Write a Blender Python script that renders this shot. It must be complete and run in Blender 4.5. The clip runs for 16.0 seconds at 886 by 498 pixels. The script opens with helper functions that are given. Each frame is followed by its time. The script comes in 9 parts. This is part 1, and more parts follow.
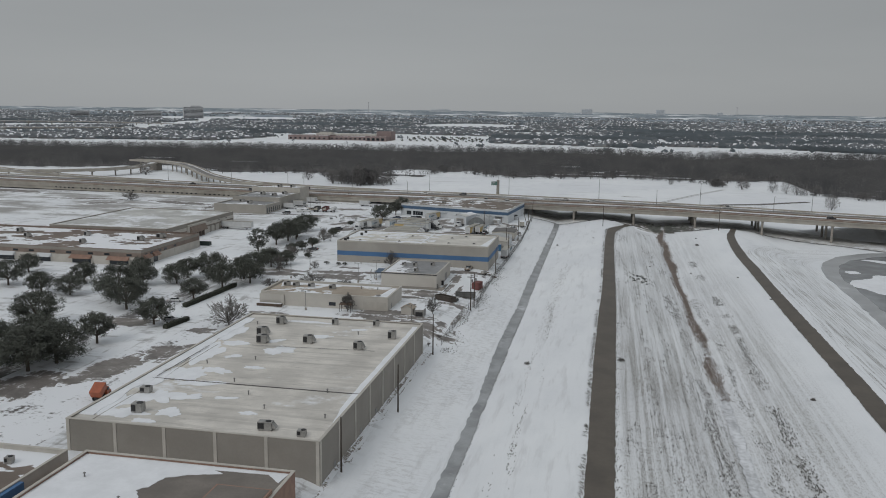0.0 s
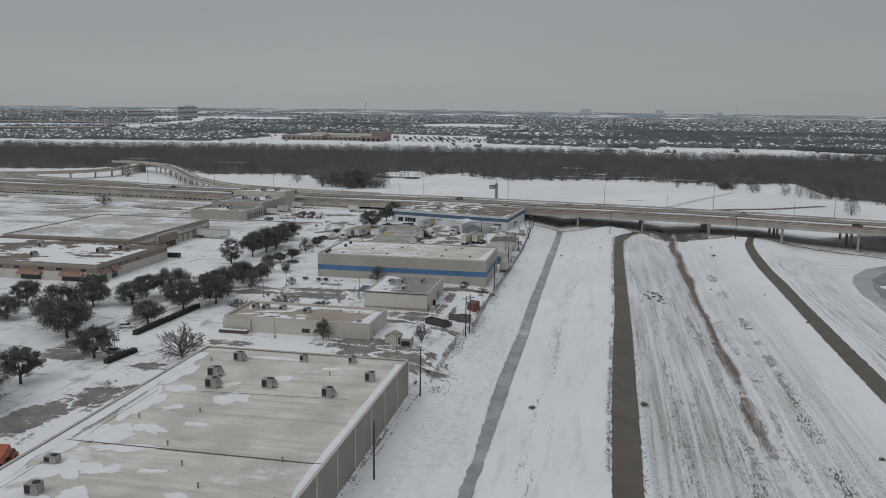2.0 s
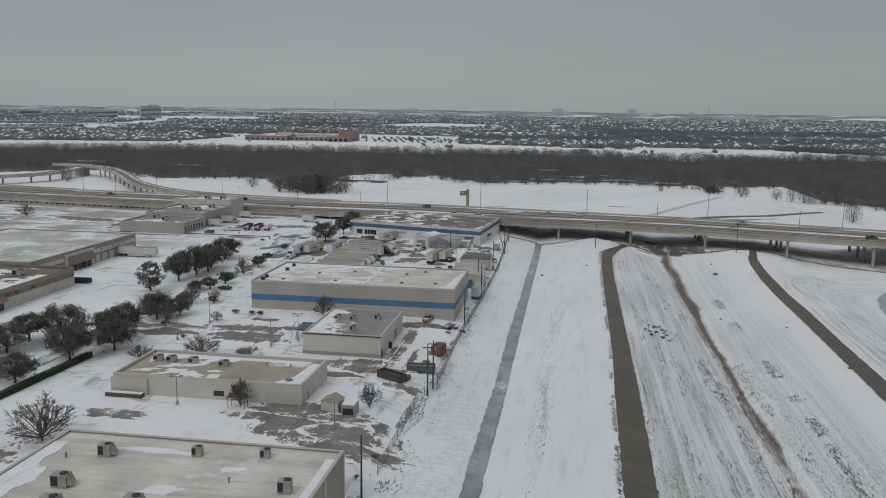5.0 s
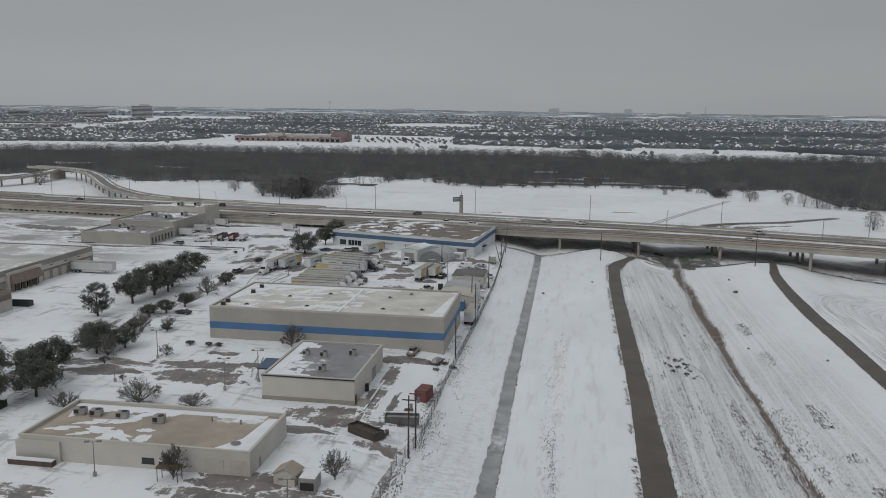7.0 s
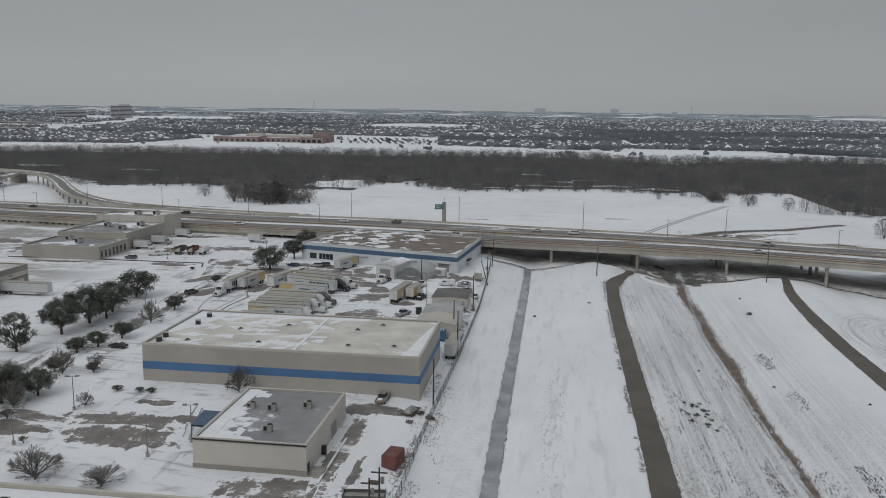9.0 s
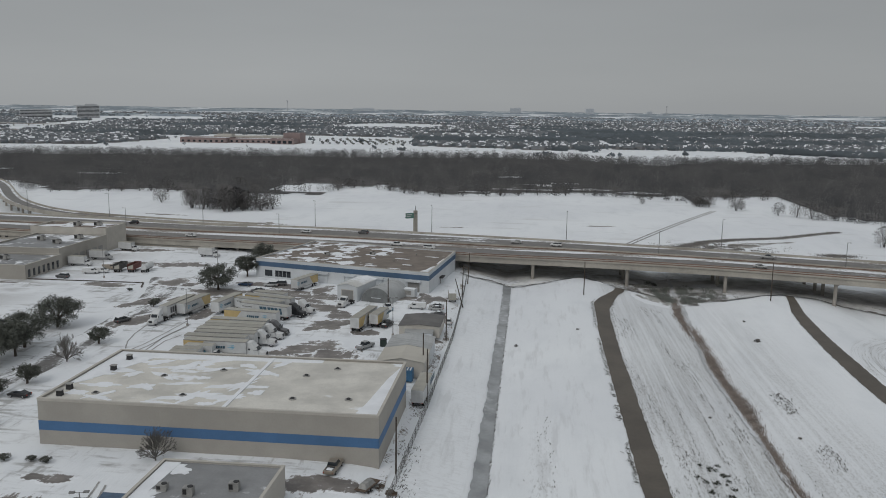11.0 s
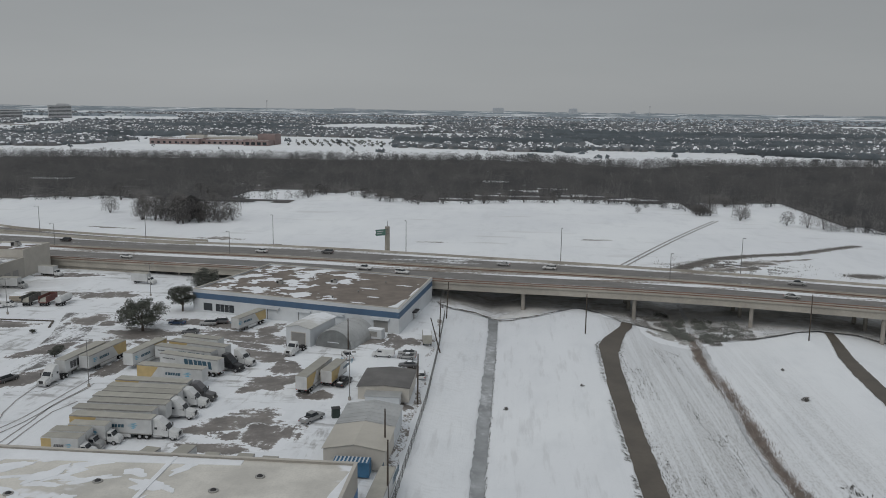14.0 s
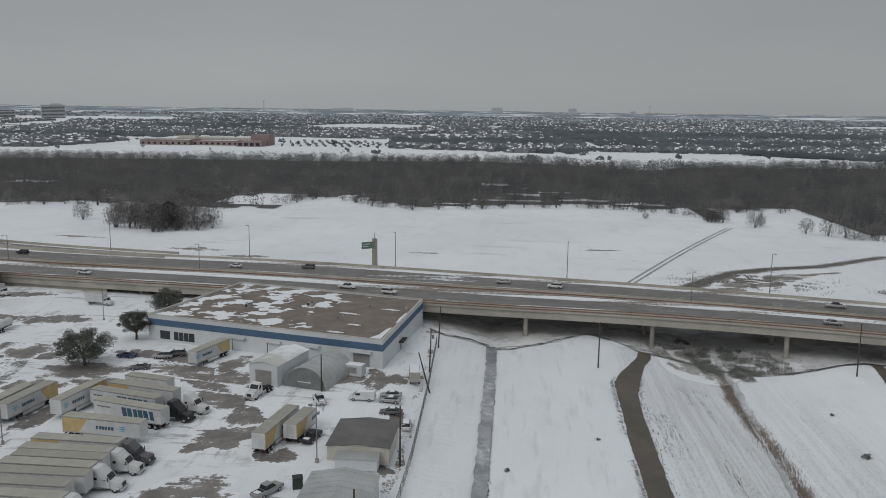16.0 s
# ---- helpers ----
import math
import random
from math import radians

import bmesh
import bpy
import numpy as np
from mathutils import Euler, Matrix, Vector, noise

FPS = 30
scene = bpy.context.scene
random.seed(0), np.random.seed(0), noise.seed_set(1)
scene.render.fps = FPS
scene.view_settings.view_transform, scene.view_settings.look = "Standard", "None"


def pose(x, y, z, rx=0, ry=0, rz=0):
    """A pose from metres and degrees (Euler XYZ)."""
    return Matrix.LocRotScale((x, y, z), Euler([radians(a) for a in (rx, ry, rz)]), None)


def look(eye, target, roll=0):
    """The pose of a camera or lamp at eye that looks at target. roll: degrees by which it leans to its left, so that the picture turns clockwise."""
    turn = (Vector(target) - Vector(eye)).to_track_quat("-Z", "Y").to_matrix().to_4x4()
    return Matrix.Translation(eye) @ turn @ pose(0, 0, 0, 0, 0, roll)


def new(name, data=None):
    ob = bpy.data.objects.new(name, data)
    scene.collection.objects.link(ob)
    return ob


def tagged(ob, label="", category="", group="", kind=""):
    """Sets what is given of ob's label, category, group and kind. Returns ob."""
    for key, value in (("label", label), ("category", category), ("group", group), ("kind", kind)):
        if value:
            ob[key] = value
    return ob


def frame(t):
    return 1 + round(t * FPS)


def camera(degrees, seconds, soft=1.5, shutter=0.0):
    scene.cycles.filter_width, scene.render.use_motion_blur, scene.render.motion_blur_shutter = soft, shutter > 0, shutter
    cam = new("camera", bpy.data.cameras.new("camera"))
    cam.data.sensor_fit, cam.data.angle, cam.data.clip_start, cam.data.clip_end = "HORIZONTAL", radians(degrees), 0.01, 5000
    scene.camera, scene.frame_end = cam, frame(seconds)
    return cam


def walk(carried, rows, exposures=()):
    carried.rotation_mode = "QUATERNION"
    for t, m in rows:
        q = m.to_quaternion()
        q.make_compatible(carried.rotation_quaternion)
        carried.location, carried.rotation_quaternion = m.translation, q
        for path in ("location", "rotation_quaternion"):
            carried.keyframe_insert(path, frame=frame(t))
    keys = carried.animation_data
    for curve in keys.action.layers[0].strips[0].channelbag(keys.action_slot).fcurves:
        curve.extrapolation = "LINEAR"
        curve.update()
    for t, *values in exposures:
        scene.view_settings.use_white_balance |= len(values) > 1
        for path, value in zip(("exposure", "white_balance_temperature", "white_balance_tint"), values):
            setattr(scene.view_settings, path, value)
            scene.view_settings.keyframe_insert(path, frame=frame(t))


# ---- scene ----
# The camera: a drone gliding north along the levee, slowly turning right.
cam = camera(56.2, 16.0, soft=0.95)
PITCH, ROLL = -9.593, 0.76
ROWS = [
    (0, 0.14, -0.62, 60.87, 11.02),
    (0.5, -1.11, 7.90, 60.66, 10.97),
    (1, -2.30, 16.41, 60.46, 10.88),
    (1.5, -3.44, 24.89, 60.26, 10.86),
    (2, -4.54, 33.34, 60.08, 10.88),
    (2.5, -5.60, 41.78, 59.90, 10.91),
    (3, -6.62, 50.19, 59.75, 10.81),
    (3.2, -7.01, 53.55, 59.69, 10.66),
    (3.5, -7.60, 58.58, 59.60, 10.33),
    (4, -8.54, 66.95, 59.48, 10.02),
    (4.2, -8.91, 70.29, 59.44, 9.22),
    (6.3, -12.47, 105.14, 59.16, 8.78),
    (6.5, -12.78, 108.44, 59.15, 8.70),
    (7, -13.54, 116.67, 59.15, 8.68),
    (7.5, -14.27, 124.88, 59.16, 8.61),
    (8, -14.97, 133.06, 59.20, 8.50),
    (8.5, -15.65, 141.22, 59.24, 8.40),
    (9, -16.30, 149.36, 59.31, 7.71),
    (9.2, -16.55, 152.60, 59.34, 7.46),
    (11.3, -18.91, 186.49, 59.72, 5.94),
    (11.5, -19.10, 189.69, 59.76, 5.88),
    (12, -19.57, 197.69, 59.86, 5.58),
    (12.5, -20.00, 205.66, 59.95, 5.38),
    (13, -20.39, 213.61, 60.04, 5.15),
    (13.5, -20.74, 221.54, 60.10, 4.96),
    (14, -21.05, 229.44, 60.15, 4.85),
    (14.5, -21.32, 237.32, 60.17, 4.80),
    (15, -21.54, 245.18, 60.16, 4.78),
    (15.5, -21.70, 253.01, 60.12, 4.77),
    (16, -21.82, 260.81, 60.03, 4.77),
]
walk(cam, [(t, pose(x, y, z, 0, 0, yaw) @ pose(0, 0, 0, 90 + PITCH) @ pose(0, 0, 0, 0, 0, ROLL)) for t, x, y, z, yaw in ROWS])

# ---------------------------------------------------------------- world and light: an overcast winter sky
world = bpy.data.worlds.new("overcast_sky")
scene.world = world
world.use_nodes = True
wn, wl = world.node_tree.nodes, world.node_tree.links
wn.clear()
w_out = wn.new("ShaderNodeOutputWorld")
w_bg = wn.new("ShaderNodeBackground")
w_coord = wn.new("ShaderNodeTexCoord")
w_sep = wn.new("ShaderNodeSeparateXYZ")
w_ramp = wn.new("ShaderNodeValToRGB")
w_noise = wn.new("ShaderNodeTexNoise")
w_map = wn.new("ShaderNodeMapping")
w_mix = wn.new("ShaderNodeMixRGB")
w_sky = wn.new("ShaderNodeTexSky")
w_hsv = wn.new("ShaderNodeHueSaturation")
w_add = wn.new("ShaderNodeMixRGB")
w_sky.sky_type = "NISHITA"
w_sky.sun_disc = False
w_sky.sun_elevation, w_sky.sun_rotation = radians(40), radians(200)
w_hsv.inputs["Saturation"].default_value = 0.25
w_hsv.inputs["Value"].default_value = 0.012
w_ramp.color_ramp.elements[0].position = 0.0
w_ramp.color_ramp.elements[0].color = (0.455, 0.476, 0.490, 1)
w_ramp.color_ramp.elements[1].position = 1.0
w_ramp.color_ramp.elements[1].color = (0.80, 0.84, 0.88, 1)
for spot, tone in ((0.035, (0.455, 0.476, 0.490, 1)), (0.13, (0.405, 0.425, 0.437, 1)), (0.3, (0.47, 0.49, 0.51, 1))):
    w_el = w_ramp.color_ramp.elements.new(spot)
    w_el.color = tone
w_map.inputs["Scale"].default_value = (1.6, 1.6, 9.0)
w_noise.inputs["Scale"].default_value = 1.6
w_noise.inputs["Detail"].default_value = 4.0
w_mix.blend_type = "SOFT_LIGHT"
w_mix.inputs["Fac"].default_value = 0.16
w_add.blend_type = "ADD"
w_add.inputs["Fac"].default_value = 1.0
wl.new(w_coord.outputs["Generated"], w_sep.inputs[0])
wl.new(w_sep.outputs["Z"], w_ramp.inputs["Fac"])
wl.new(w_coord.outputs["Generated"], w_map.inputs["Vector"])
wl.new(w_map.outputs[0], w_noise.inputs["Vector"])
wl.new(w_ramp.outputs["Color"], w_mix.inputs["Color1"])
wl.new(w_noise.outputs["Fac"], w_mix.inputs["Color2"])
wl.new(w_sky.outputs["Color"], w_hsv.inputs["Color"])
wl.new(w_mix.outputs["Color"], w_add.inputs["Color1"])
wl.new(w_hsv.outputs["Color"], w_add.inputs["Color2"])
w_east = wn.new("ShaderNodeMapRange")
w_east.interpolation_type = "SMOOTHSTEP"
w_east.inputs["From Min"].default_value, w_east.inputs["From Max"].default_value = -0.35, 0.55
w_east.inputs["To Min"].default_value, w_east.inputs["To Max"].default_value = 1.0, 0.88
w_dim = wn.new("ShaderNodeMixRGB")
w_dim.blend_type = "MULTIPLY"
w_dim.inputs["Fac"].default_value = 1.0
wl.new(w_sep.outputs["X"], w_east.inputs["Value"])
wl.new(w_add.outputs["Color"], w_dim.inputs["Color1"])
wl.new(w_east.outputs["Result"], w_dim.inputs["Color2"])
wl.new(w_dim.outputs["Color"], w_bg.inputs["Color"])
w_bg.inputs["Strength"].default_value = 0.645
wl.new(w_bg.outputs[0], w_out.inputs["Surface"])

sun_data = bpy.data.lights.new("veiled_sun", "SUN")
sun_data.energy, sun_data.angle, sun_data.color = 0.66, radians(25), (1.0, 0.97, 0.93)
sun = new("veiled_sun", sun_data)
sun.matrix_world = look((0, 0, 300), (90, 190, 100))


# ---------------------------------------------------------------- materials
def node_mat(name):
    m = bpy.data.materials.new(name)
    m.use_nodes = True
    n, l = m.node_tree.nodes, m.node_tree.links
    return m, n, l, n["Principled BSDF"]


def noise_tex(n, l, scale, detail=4.0, stretch=(1, 1, 1), coord="Position", rough=0.55):
    if coord == "Position":
        c = n.new("ShaderNodeNewGeometry").outputs["Position"]
    else:
        c = n.new("ShaderNodeTexCoord").outputs["Object"]
    mp = n.new("ShaderNodeMapping")
    mp.inputs["Scale"].default_value = stretch
    t = n.new("ShaderNodeTexNoise")
    t.inputs["Scale"].default_value = scale
    t.inputs["Detail"].default_value = detail
    t.inputs["Roughness"].default_value = rough
    l.new(c, mp.inputs["Vector"])
    l.new(mp.outputs[0], t.inputs["Vector"])
    return t.outputs["Fac"]


def ramp(n, l, fac, a, b, lo=0.0, hi=1.0):
    """A value that goes from lo to hi as fac goes from a to b."""
    r = n.new("ShaderNodeMapRange")
    r.inputs["From Min"].default_value, r.inputs["From Max"].default_value = a, b
    r.inputs["To Min"].default_value, r.inputs["To Max"].default_value = lo, hi
    r.interpolation_type = "SMOOTHSTEP" if a < b else "LINEAR"
    l.new(fac, r.inputs["Value"])
    return r.outputs["Result"]


def calc(n, l, op, a, b):
    r = n.new("ShaderNodeMath")
    r.operation = op
    r.use_clamp = op != "MULTIPLY_ADD"
    for k, v in enumerate((a, b)):
        if isinstance(v, (int, float)):
            r.inputs[k].default_value = v
        else:
            l.new(v, r.inputs[k])
    return r.outputs[0]


def blend(n, l, fac, a, b, mode="MIX"):
    r = n.new("ShaderNodeMixRGB")
    r.blend_type = mode
    for key, v in (("Fac", fac), ("Color1", a), ("Color2", b)):
        if isinstance(v, (int, float)):
            r.inputs[key].default_value = v
        elif isinstance(v, tuple):
            r.inputs[key].default_value = (*v[:3], 1)
        else:
            l.new(v, r.inputs[key])
    return r.outputs[0]


def bumped(n, l, bsdf, height, strength, distance):
    b = n.new("ShaderNodeBump")
    b.inputs["Strength"].default_value, b.inputs["Distance"].default_value = strength, distance
    l.new(height, b.inputs["Height"])
    l.new(b.outputs[0], bsdf.inputs["Normal"])


def surface(name, colour, rough=0.7, metal=0.0, vary=0.18, scale=0.6, fine=6.0, bump=0.15, coord="Object", tint=None, each=0.0):
    """A plain material with stains at one scale and grain at another."""
    m, n, l, bsdf = node_mat(name)
    big, small = noise_tex(n, l, scale, 5, coord=coord), noise_tex(n, l, fine, 3, coord=coord)
    dark = tuple(c * (1 - vary) for c in colour)
    pale = tint or tuple(min(1, c * (1 + vary * 0.6)) for c in colour)
    c = blend(n, l, ramp(n, l, big, 0.3, 0.7), dark, pale)
    c = blend(n, l, ramp(n, l, small, 0.35, 0.7, 0, vary), c, tuple(v * 0.6 for v in colour))
    if each:
        info = n.new("ShaderNodeObjectInfo").outputs["Random"]
        c = blend(n, l, ramp(n, l, info, 0, 1, 0, each), c, tuple(v * 0.45 for v in colour))
    l.new(c, bsdf.inputs["Base Color"])
    bsdf.inputs["Roughness"].default_value, bsdf.inputs["Metallic"].default_value = rough, metal
    if bump:
        bumped(n, l, bsdf, small, bump, 0.05)
    return m


SNOW = (0.803, 0.825, 0.853)


def snowy(name, colour, share, scale, stretch=(1, 1, 1), rough=0.8, vary=0.2, soft=0.03, streak=0.0, fine_share=0.25, tint=None, thins=None, ragged=7.0):
    """A surface of a colour, on which snow has stayed over about that share in ragged patches."""
    m, n, l, bsdf = node_mat(name)
    big = noise_tex(n, l, scale, ragged, stretch, rough=0.6)
    small = noise_tex(n, l, scale * 6, 5)
    mixed = calc(n, l, "ADD", calc(n, l, "MULTIPLY", big, 1 - fine_share), calc(n, l, "MULTIPLY", small, fine_share))
    if thins:
        # the snow thins out eastwards between two places
        along_x = n.new("ShaderNodeSeparateXYZ")
        l.new(n.new("ShaderNodeNewGeometry").outputs["Position"], along_x.inputs[0])
        mixed = calc(n, l, "SUBTRACT", mixed, ramp(n, l, along_x.outputs["X"], thins[0], thins[1], 0.0, 0.16))
    edge = 0.5 + (0.5 - share) * 0.36
    fac = ramp(n, l, mixed, edge - soft, edge + soft)
    grime, grain = noise_tex(n, l, scale * 1.7, 4), noise_tex(n, l, 3.0, 3)
    base = blend(n, l, ramp(n, l, grime, 0.3, 0.7), tuple(c * (1 - vary) for c in colour), tint or tuple(c * (1 + vary * 0.5) for c in colour))
    if streak:
        lines = noise_tex(n, l, 0.5, 5, (0.06, 1, 1))
        base = blend(n, l, ramp(n, l, lines, 0.45, 0.7, 0, streak), base, tuple(c * 0.5 for c in colour))
        scuffs = noise_tex(n, l, 0.9, 6, (0.16, 1, 1), rough=0.7)
        base = blend(n, l, ramp(n, l, scuffs, 0.52, 0.68, 0, streak), base, tuple(c * 0.42 for c in colour))
    base = blend(n, l, ramp(n, l, grain, 0.4, 0.7, 0, 0.2), base, tuple(c * 0.6 for c in colour))
    l.new(blend(n, l, fac, base, SNOW), bsdf.inputs["Base Color"])
    bsdf.inputs["Roughness"].default_value = rough
    bumped(n, l, bsdf, fac, 0.35, 0.08)
    return m


def ground_material():
    """Snow over grass: clean drifts, wind ripples, and dry grass that shows in flecks and mown streaks on the levees."""
    m, n, l, bsdf = node_mat("snow_over_grass")
    pos = n.new("ShaderNodeNewGeometry").outputs["Position"]
    sep = n.new("ShaderNodeSeparateXYZ")
    l.new(pos, sep.inputs[0])
    x, y = sep.outputs["X"], sep.outputs["Y"]
    tone, drift = noise_tex(n, l, 0.012, 5), noise_tex(n, l, 0.16, 5, (1, 0.35, 1))
    snow = blend(n, l, ramp(n, l, tone, 0.3, 0.7), (0.766, 0.79, 0.818), (0.840, 0.865, 0.883))
    snow = blend(n, l, ramp(n, l, drift, 0.45, 0.75, 0, 0.28), snow, (0.60, 0.63, 0.66))
    # mown streaks along the levee
    rows_ = noise_tex(n, l, 1.1, 5, (1, 0.018, 1), rough=0.6)
    swaths = noise_tex(n, l, 0.28, 3, (1, 0.02, 1))
    flecks = noise_tex(n, l, 3.2, 6, (1.0, 0.4, 1), rough=0.75)
    patch = noise_tex(n, l, 0.03, 4, (1, 0.45, 1))
    east = calc(n, l, "MULTIPLY", ramp(n, l, x, 4.5, 7), ramp(n, l, x, 34, 26, 0.0, 1.0))
    east3 = calc(n, l, "MULTIPLY", ramp(n, l, x, 31, 34), ramp(n, l, x, 54, 44, 0.0, 0.6))
    # mown lines on the eastern slope that bend round the head of the pond
    def free(op, a, b=0.0):
        r = n.new("ShaderNodeMath")
        r.operation = op
        for k, v in enumerate((a, b)):
            if isinstance(v, (int, float)):
                r.inputs[k].default_value = v
            else:
                l.new(v, r.inputs[k])
        return r.outputs[0]

    away, up = free("SUBTRACT", x, 118.0), free("MAXIMUM", free("SUBTRACT", y, 382.0), 0.0)
    ring = free("SQRT", free("ADD", free("MULTIPLY", away, away), free("MULTIPLY", up, up)))
    bend = n.new("ShaderNodeCombineXYZ")
    l.new(ring, bend.inputs[0])
    l.new(free("MULTIPLY", free("ADD", y, away), 0.025), bend.inputs[1])

    def ring_noise(scale, detail, rough):
        t = n.new("ShaderNodeTexNoise")
        t.inputs["Scale"].default_value, t.inputs["Detail"].default_value, t.inputs["Roughness"].default_value = scale, detail, rough
        l.new(bend.outputs[0], t.inputs["Vector"])
        return t.outputs["Fac"]

    slope = calc(n, l, "MULTIPLY", calc(n, l, "MULTIPLY", ramp(n, l, ring, 24, 32), ramp(n, l, ring, 57, 53, 0.0, 1.0)), calc(n, l, "MULTIPLY", ramp(n, l, x, 62, 65), ramp(n, l, x, 122, 100, 0.0, 1.0)))
    hooks, hooks2 = ring_noise(1.5, 5, 0.65), ring_noise(0.35, 3, 0.5)
    near = ramp(n, l, y, 460, 190, 0.30, 1.0)
    zone = calc(n, l, "MULTIPLY", calc(n, l, "ADD", east, east3), near)
    zone = calc(n, l, "MULTIPLY", zone, ramp(n, l, y, 490, 465, 0.0, 1.0))
    worn = calc(n, l, "MULTIPLY", zone, ramp(n, l, patch, 0.30, 0.60, 0.45, 1.0))
    dull = calc(n, l, "MULTIPLY", worn, calc(n, l, "ADD", ramp(n, l, swaths, 0.35, 0.65, 0.15, 0.50), ramp(n, l, rows_, 0.42, 0.60, 0.0, 0.45)))
    snow = blend(n, l, dull, snow, (0.40, 0.405, 0.40))
    fleck = calc(n, l, "MULTIPLY", calc(n, l, "MULTIPLY", ramp(n, l, flecks, 0.50, 0.57), ramp(n, l, rows_, 0.38, 0.56, 0.30, 1.0)), calc(n, l, "MULTIPLY", worn, 0.85))
    curved = calc(n, l, "MULTIPLY", slope, calc(n, l, "ADD", ramp(n, l, hooks, 0.46, 0.64, 0.0, 0.55), ramp(n, l, hooks2, 0.44, 0.64, 0.0, 0.22)))
    snow = blend(n, l, calc(n, l, "MULTIPLY", curved, ramp(n, l, y, 440, 300, 0.55, 1.0)), snow, (0.33, 0.33, 0.32))
    fleck = calc(n, l, "MAXIMUM", fleck, calc(n, l, "MULTIPLY", calc(n, l, "MULTIPLY", ramp(n, l, flecks, 0.54, 0.60), ramp(n, l, hooks, 0.48, 0.58)), calc(n, l, "MULTIPLY", slope, ramp(n, l, ring, 34, 52, 0.15, 0.8))))
    sparse = calc(n, l, "MULTIPLY", calc(n, l, "MULTIPLY", ramp(n, l, flecks, 0.66, 0.74), ramp(n, l, patch, 0.52, 0.64)), ramp(n, l, y, 500, 480, 0.0, 1.0))
    # ruts, slush and trodden snow over the yards
    yard = calc(n, l, "MULTIPLY", ramp(n, l, x, -41, -46, 0.0, 1.0), calc(n, l, "MULTIPLY", ramp(n, l, y, 530, 515, 0.0, 1.0), ramp(n, l, x, -420, -300)))
    slush, rut = noise_tex(n, l, 0.055, 8, (1, 0.8, 1), rough=0.62), noise_tex(n, l, 0.35, 7, (0.25, 1, 1), rough=0.65)
    rut2 = noise_tex(n, l, 0.35, 7, (1, 0.22, 1), rough=0.65)
    worn2 = calc(n, l, "MULTIPLY", ramp(n, l, slush, 0.43, 0.58), calc(n, l, "ADD", ramp(n, l, rut, 0.50, 0.66), ramp(n, l, rut2, 0.52, 0.68)))
    snow = blend(n, l, calc(n, l, "MULTIPLY", calc(n, l, "MULTIPLY", worn2, yard), 0.7), snow, (0.25, 0.24, 0.23))
    snow = blend(n, l, calc(n, l, "MULTIPLY", ramp(n, l, noise_tex(n, l, 0.9, 6, rough=0.7), 0.55, 0.75), 0.16), snow, (0.50, 0.52, 0.54))
    # brown grass through thin snow on the western fields
    meadow = calc(n, l, "MULTIPLY", ramp(n, l, x, -165, -200, 0.0, 1.0), calc(n, l, "MULTIPLY", ramp(n, l, y, 398, 412), ramp(n, l, y, 560, 530, 0.0, 1.0)))
    thin = ramp(n, l, noise_tex(n, l, 0.045, 8, (0.55, 1.3, 1), rough=0.66), 0.43, 0.58)
    snow = blend(n, l, calc(n, l, "MULTIPLY", calc(n, l, "MULTIPLY", meadow, thin), 0.8), snow, (0.24, 0.225, 0.205))
    plain = calc(n, l, "MULTIPLY", ramp(n, l, y, 520, 545), ramp(n, l, noise_tex(n, l, 0.05, 7, (0.35, 1.5, 1), rough=0.65), 0.58, 0.70))
    snow = blend(n, l, calc(n, l, "MULTIPLY", plain, 0.35), snow, (0.46, 0.46, 0.45))
    # crusted lines on the western slope, and old tracks down its middle
    west = calc(n, l, "MULTIPLY", calc(n, l, "MULTIPLY", ramp(n, l, x, -42, -39), ramp(n, l, x, -1, -5, 0.0, 1.0)), ramp(n, l, y, 490, 475, 0.0, 1.0))
    crust = calc(n, l, "MULTIPLY", ramp(n, l, noise_tex(n, l, 0.5, 7, (1, 0.12, 1), rough=0.6), 0.52, 0.68), west)
    snow = blend(n, l, calc(n, l, "MULTIPLY", crust, 0.28), snow, (0.46, 0.465, 0.47))
    bank = calc(n, l, "MULTIPLY", calc(n, l, "MULTIPLY", ramp(n, l, x, -41, -38), ramp(n, l, x, -27.5, -29.5, 0.0, 1.0)), ramp(n, l, y, 330, 250, 0.35, 1.0))
    cracks = calc(n, l, "MULTIPLY", ramp(n, l, noise_tex(n, l, 1.1, 8, (0.5, 1, 1), rough=0.72), 0.47, 0.60), ramp(n, l, noise_tex(n, l, 0.06, 4, (1, 0.6, 1)), 0.34, 0.56))
    snow = blend(n, l, calc(n, l, "MULTIPLY", calc(n, l, "MULTIPLY", bank, cracks), 0.3), snow, (0.33, 0.325, 0.315))
    lane = calc(n, l, "MULTIPLY", calc(n, l, "MULTIPLY", ramp(n, l, x, -18.5, -16.5), ramp(n, l, x, -12, -14, 0.0, 1.0)), calc(n, l, "MULTIPLY", ramp(n, l, y, 215, 245), ramp(n, l, y, 345, 310, 0.0, 1.0)))
    marks = ramp(n, l, noise_tex(n, l, 1.5, 7, (1, 0.3, 1), rough=0.75), 0.50, 0.64)
    snow = blend(n, l, calc(n, l, "MULTIPLY", calc(n, l, "MULTIPLY", lane, marks), 0.5), snow, (0.28, 0.275, 0.265))
    grass = blend(n, l, noise_tex(n, l, 2.5, 3), (0.05, 0.045, 0.035), (0.20, 0.165, 0.12))
    c = blend(n, l, calc(n, l, "MAXIMUM", fleck, calc(n, l, "MULTIPLY", sparse, 0.45)), snow, grass)
    l.new(c, bsdf.inputs["Base Color"])
    bsdf.inputs["Roughness"].default_value = 0.75
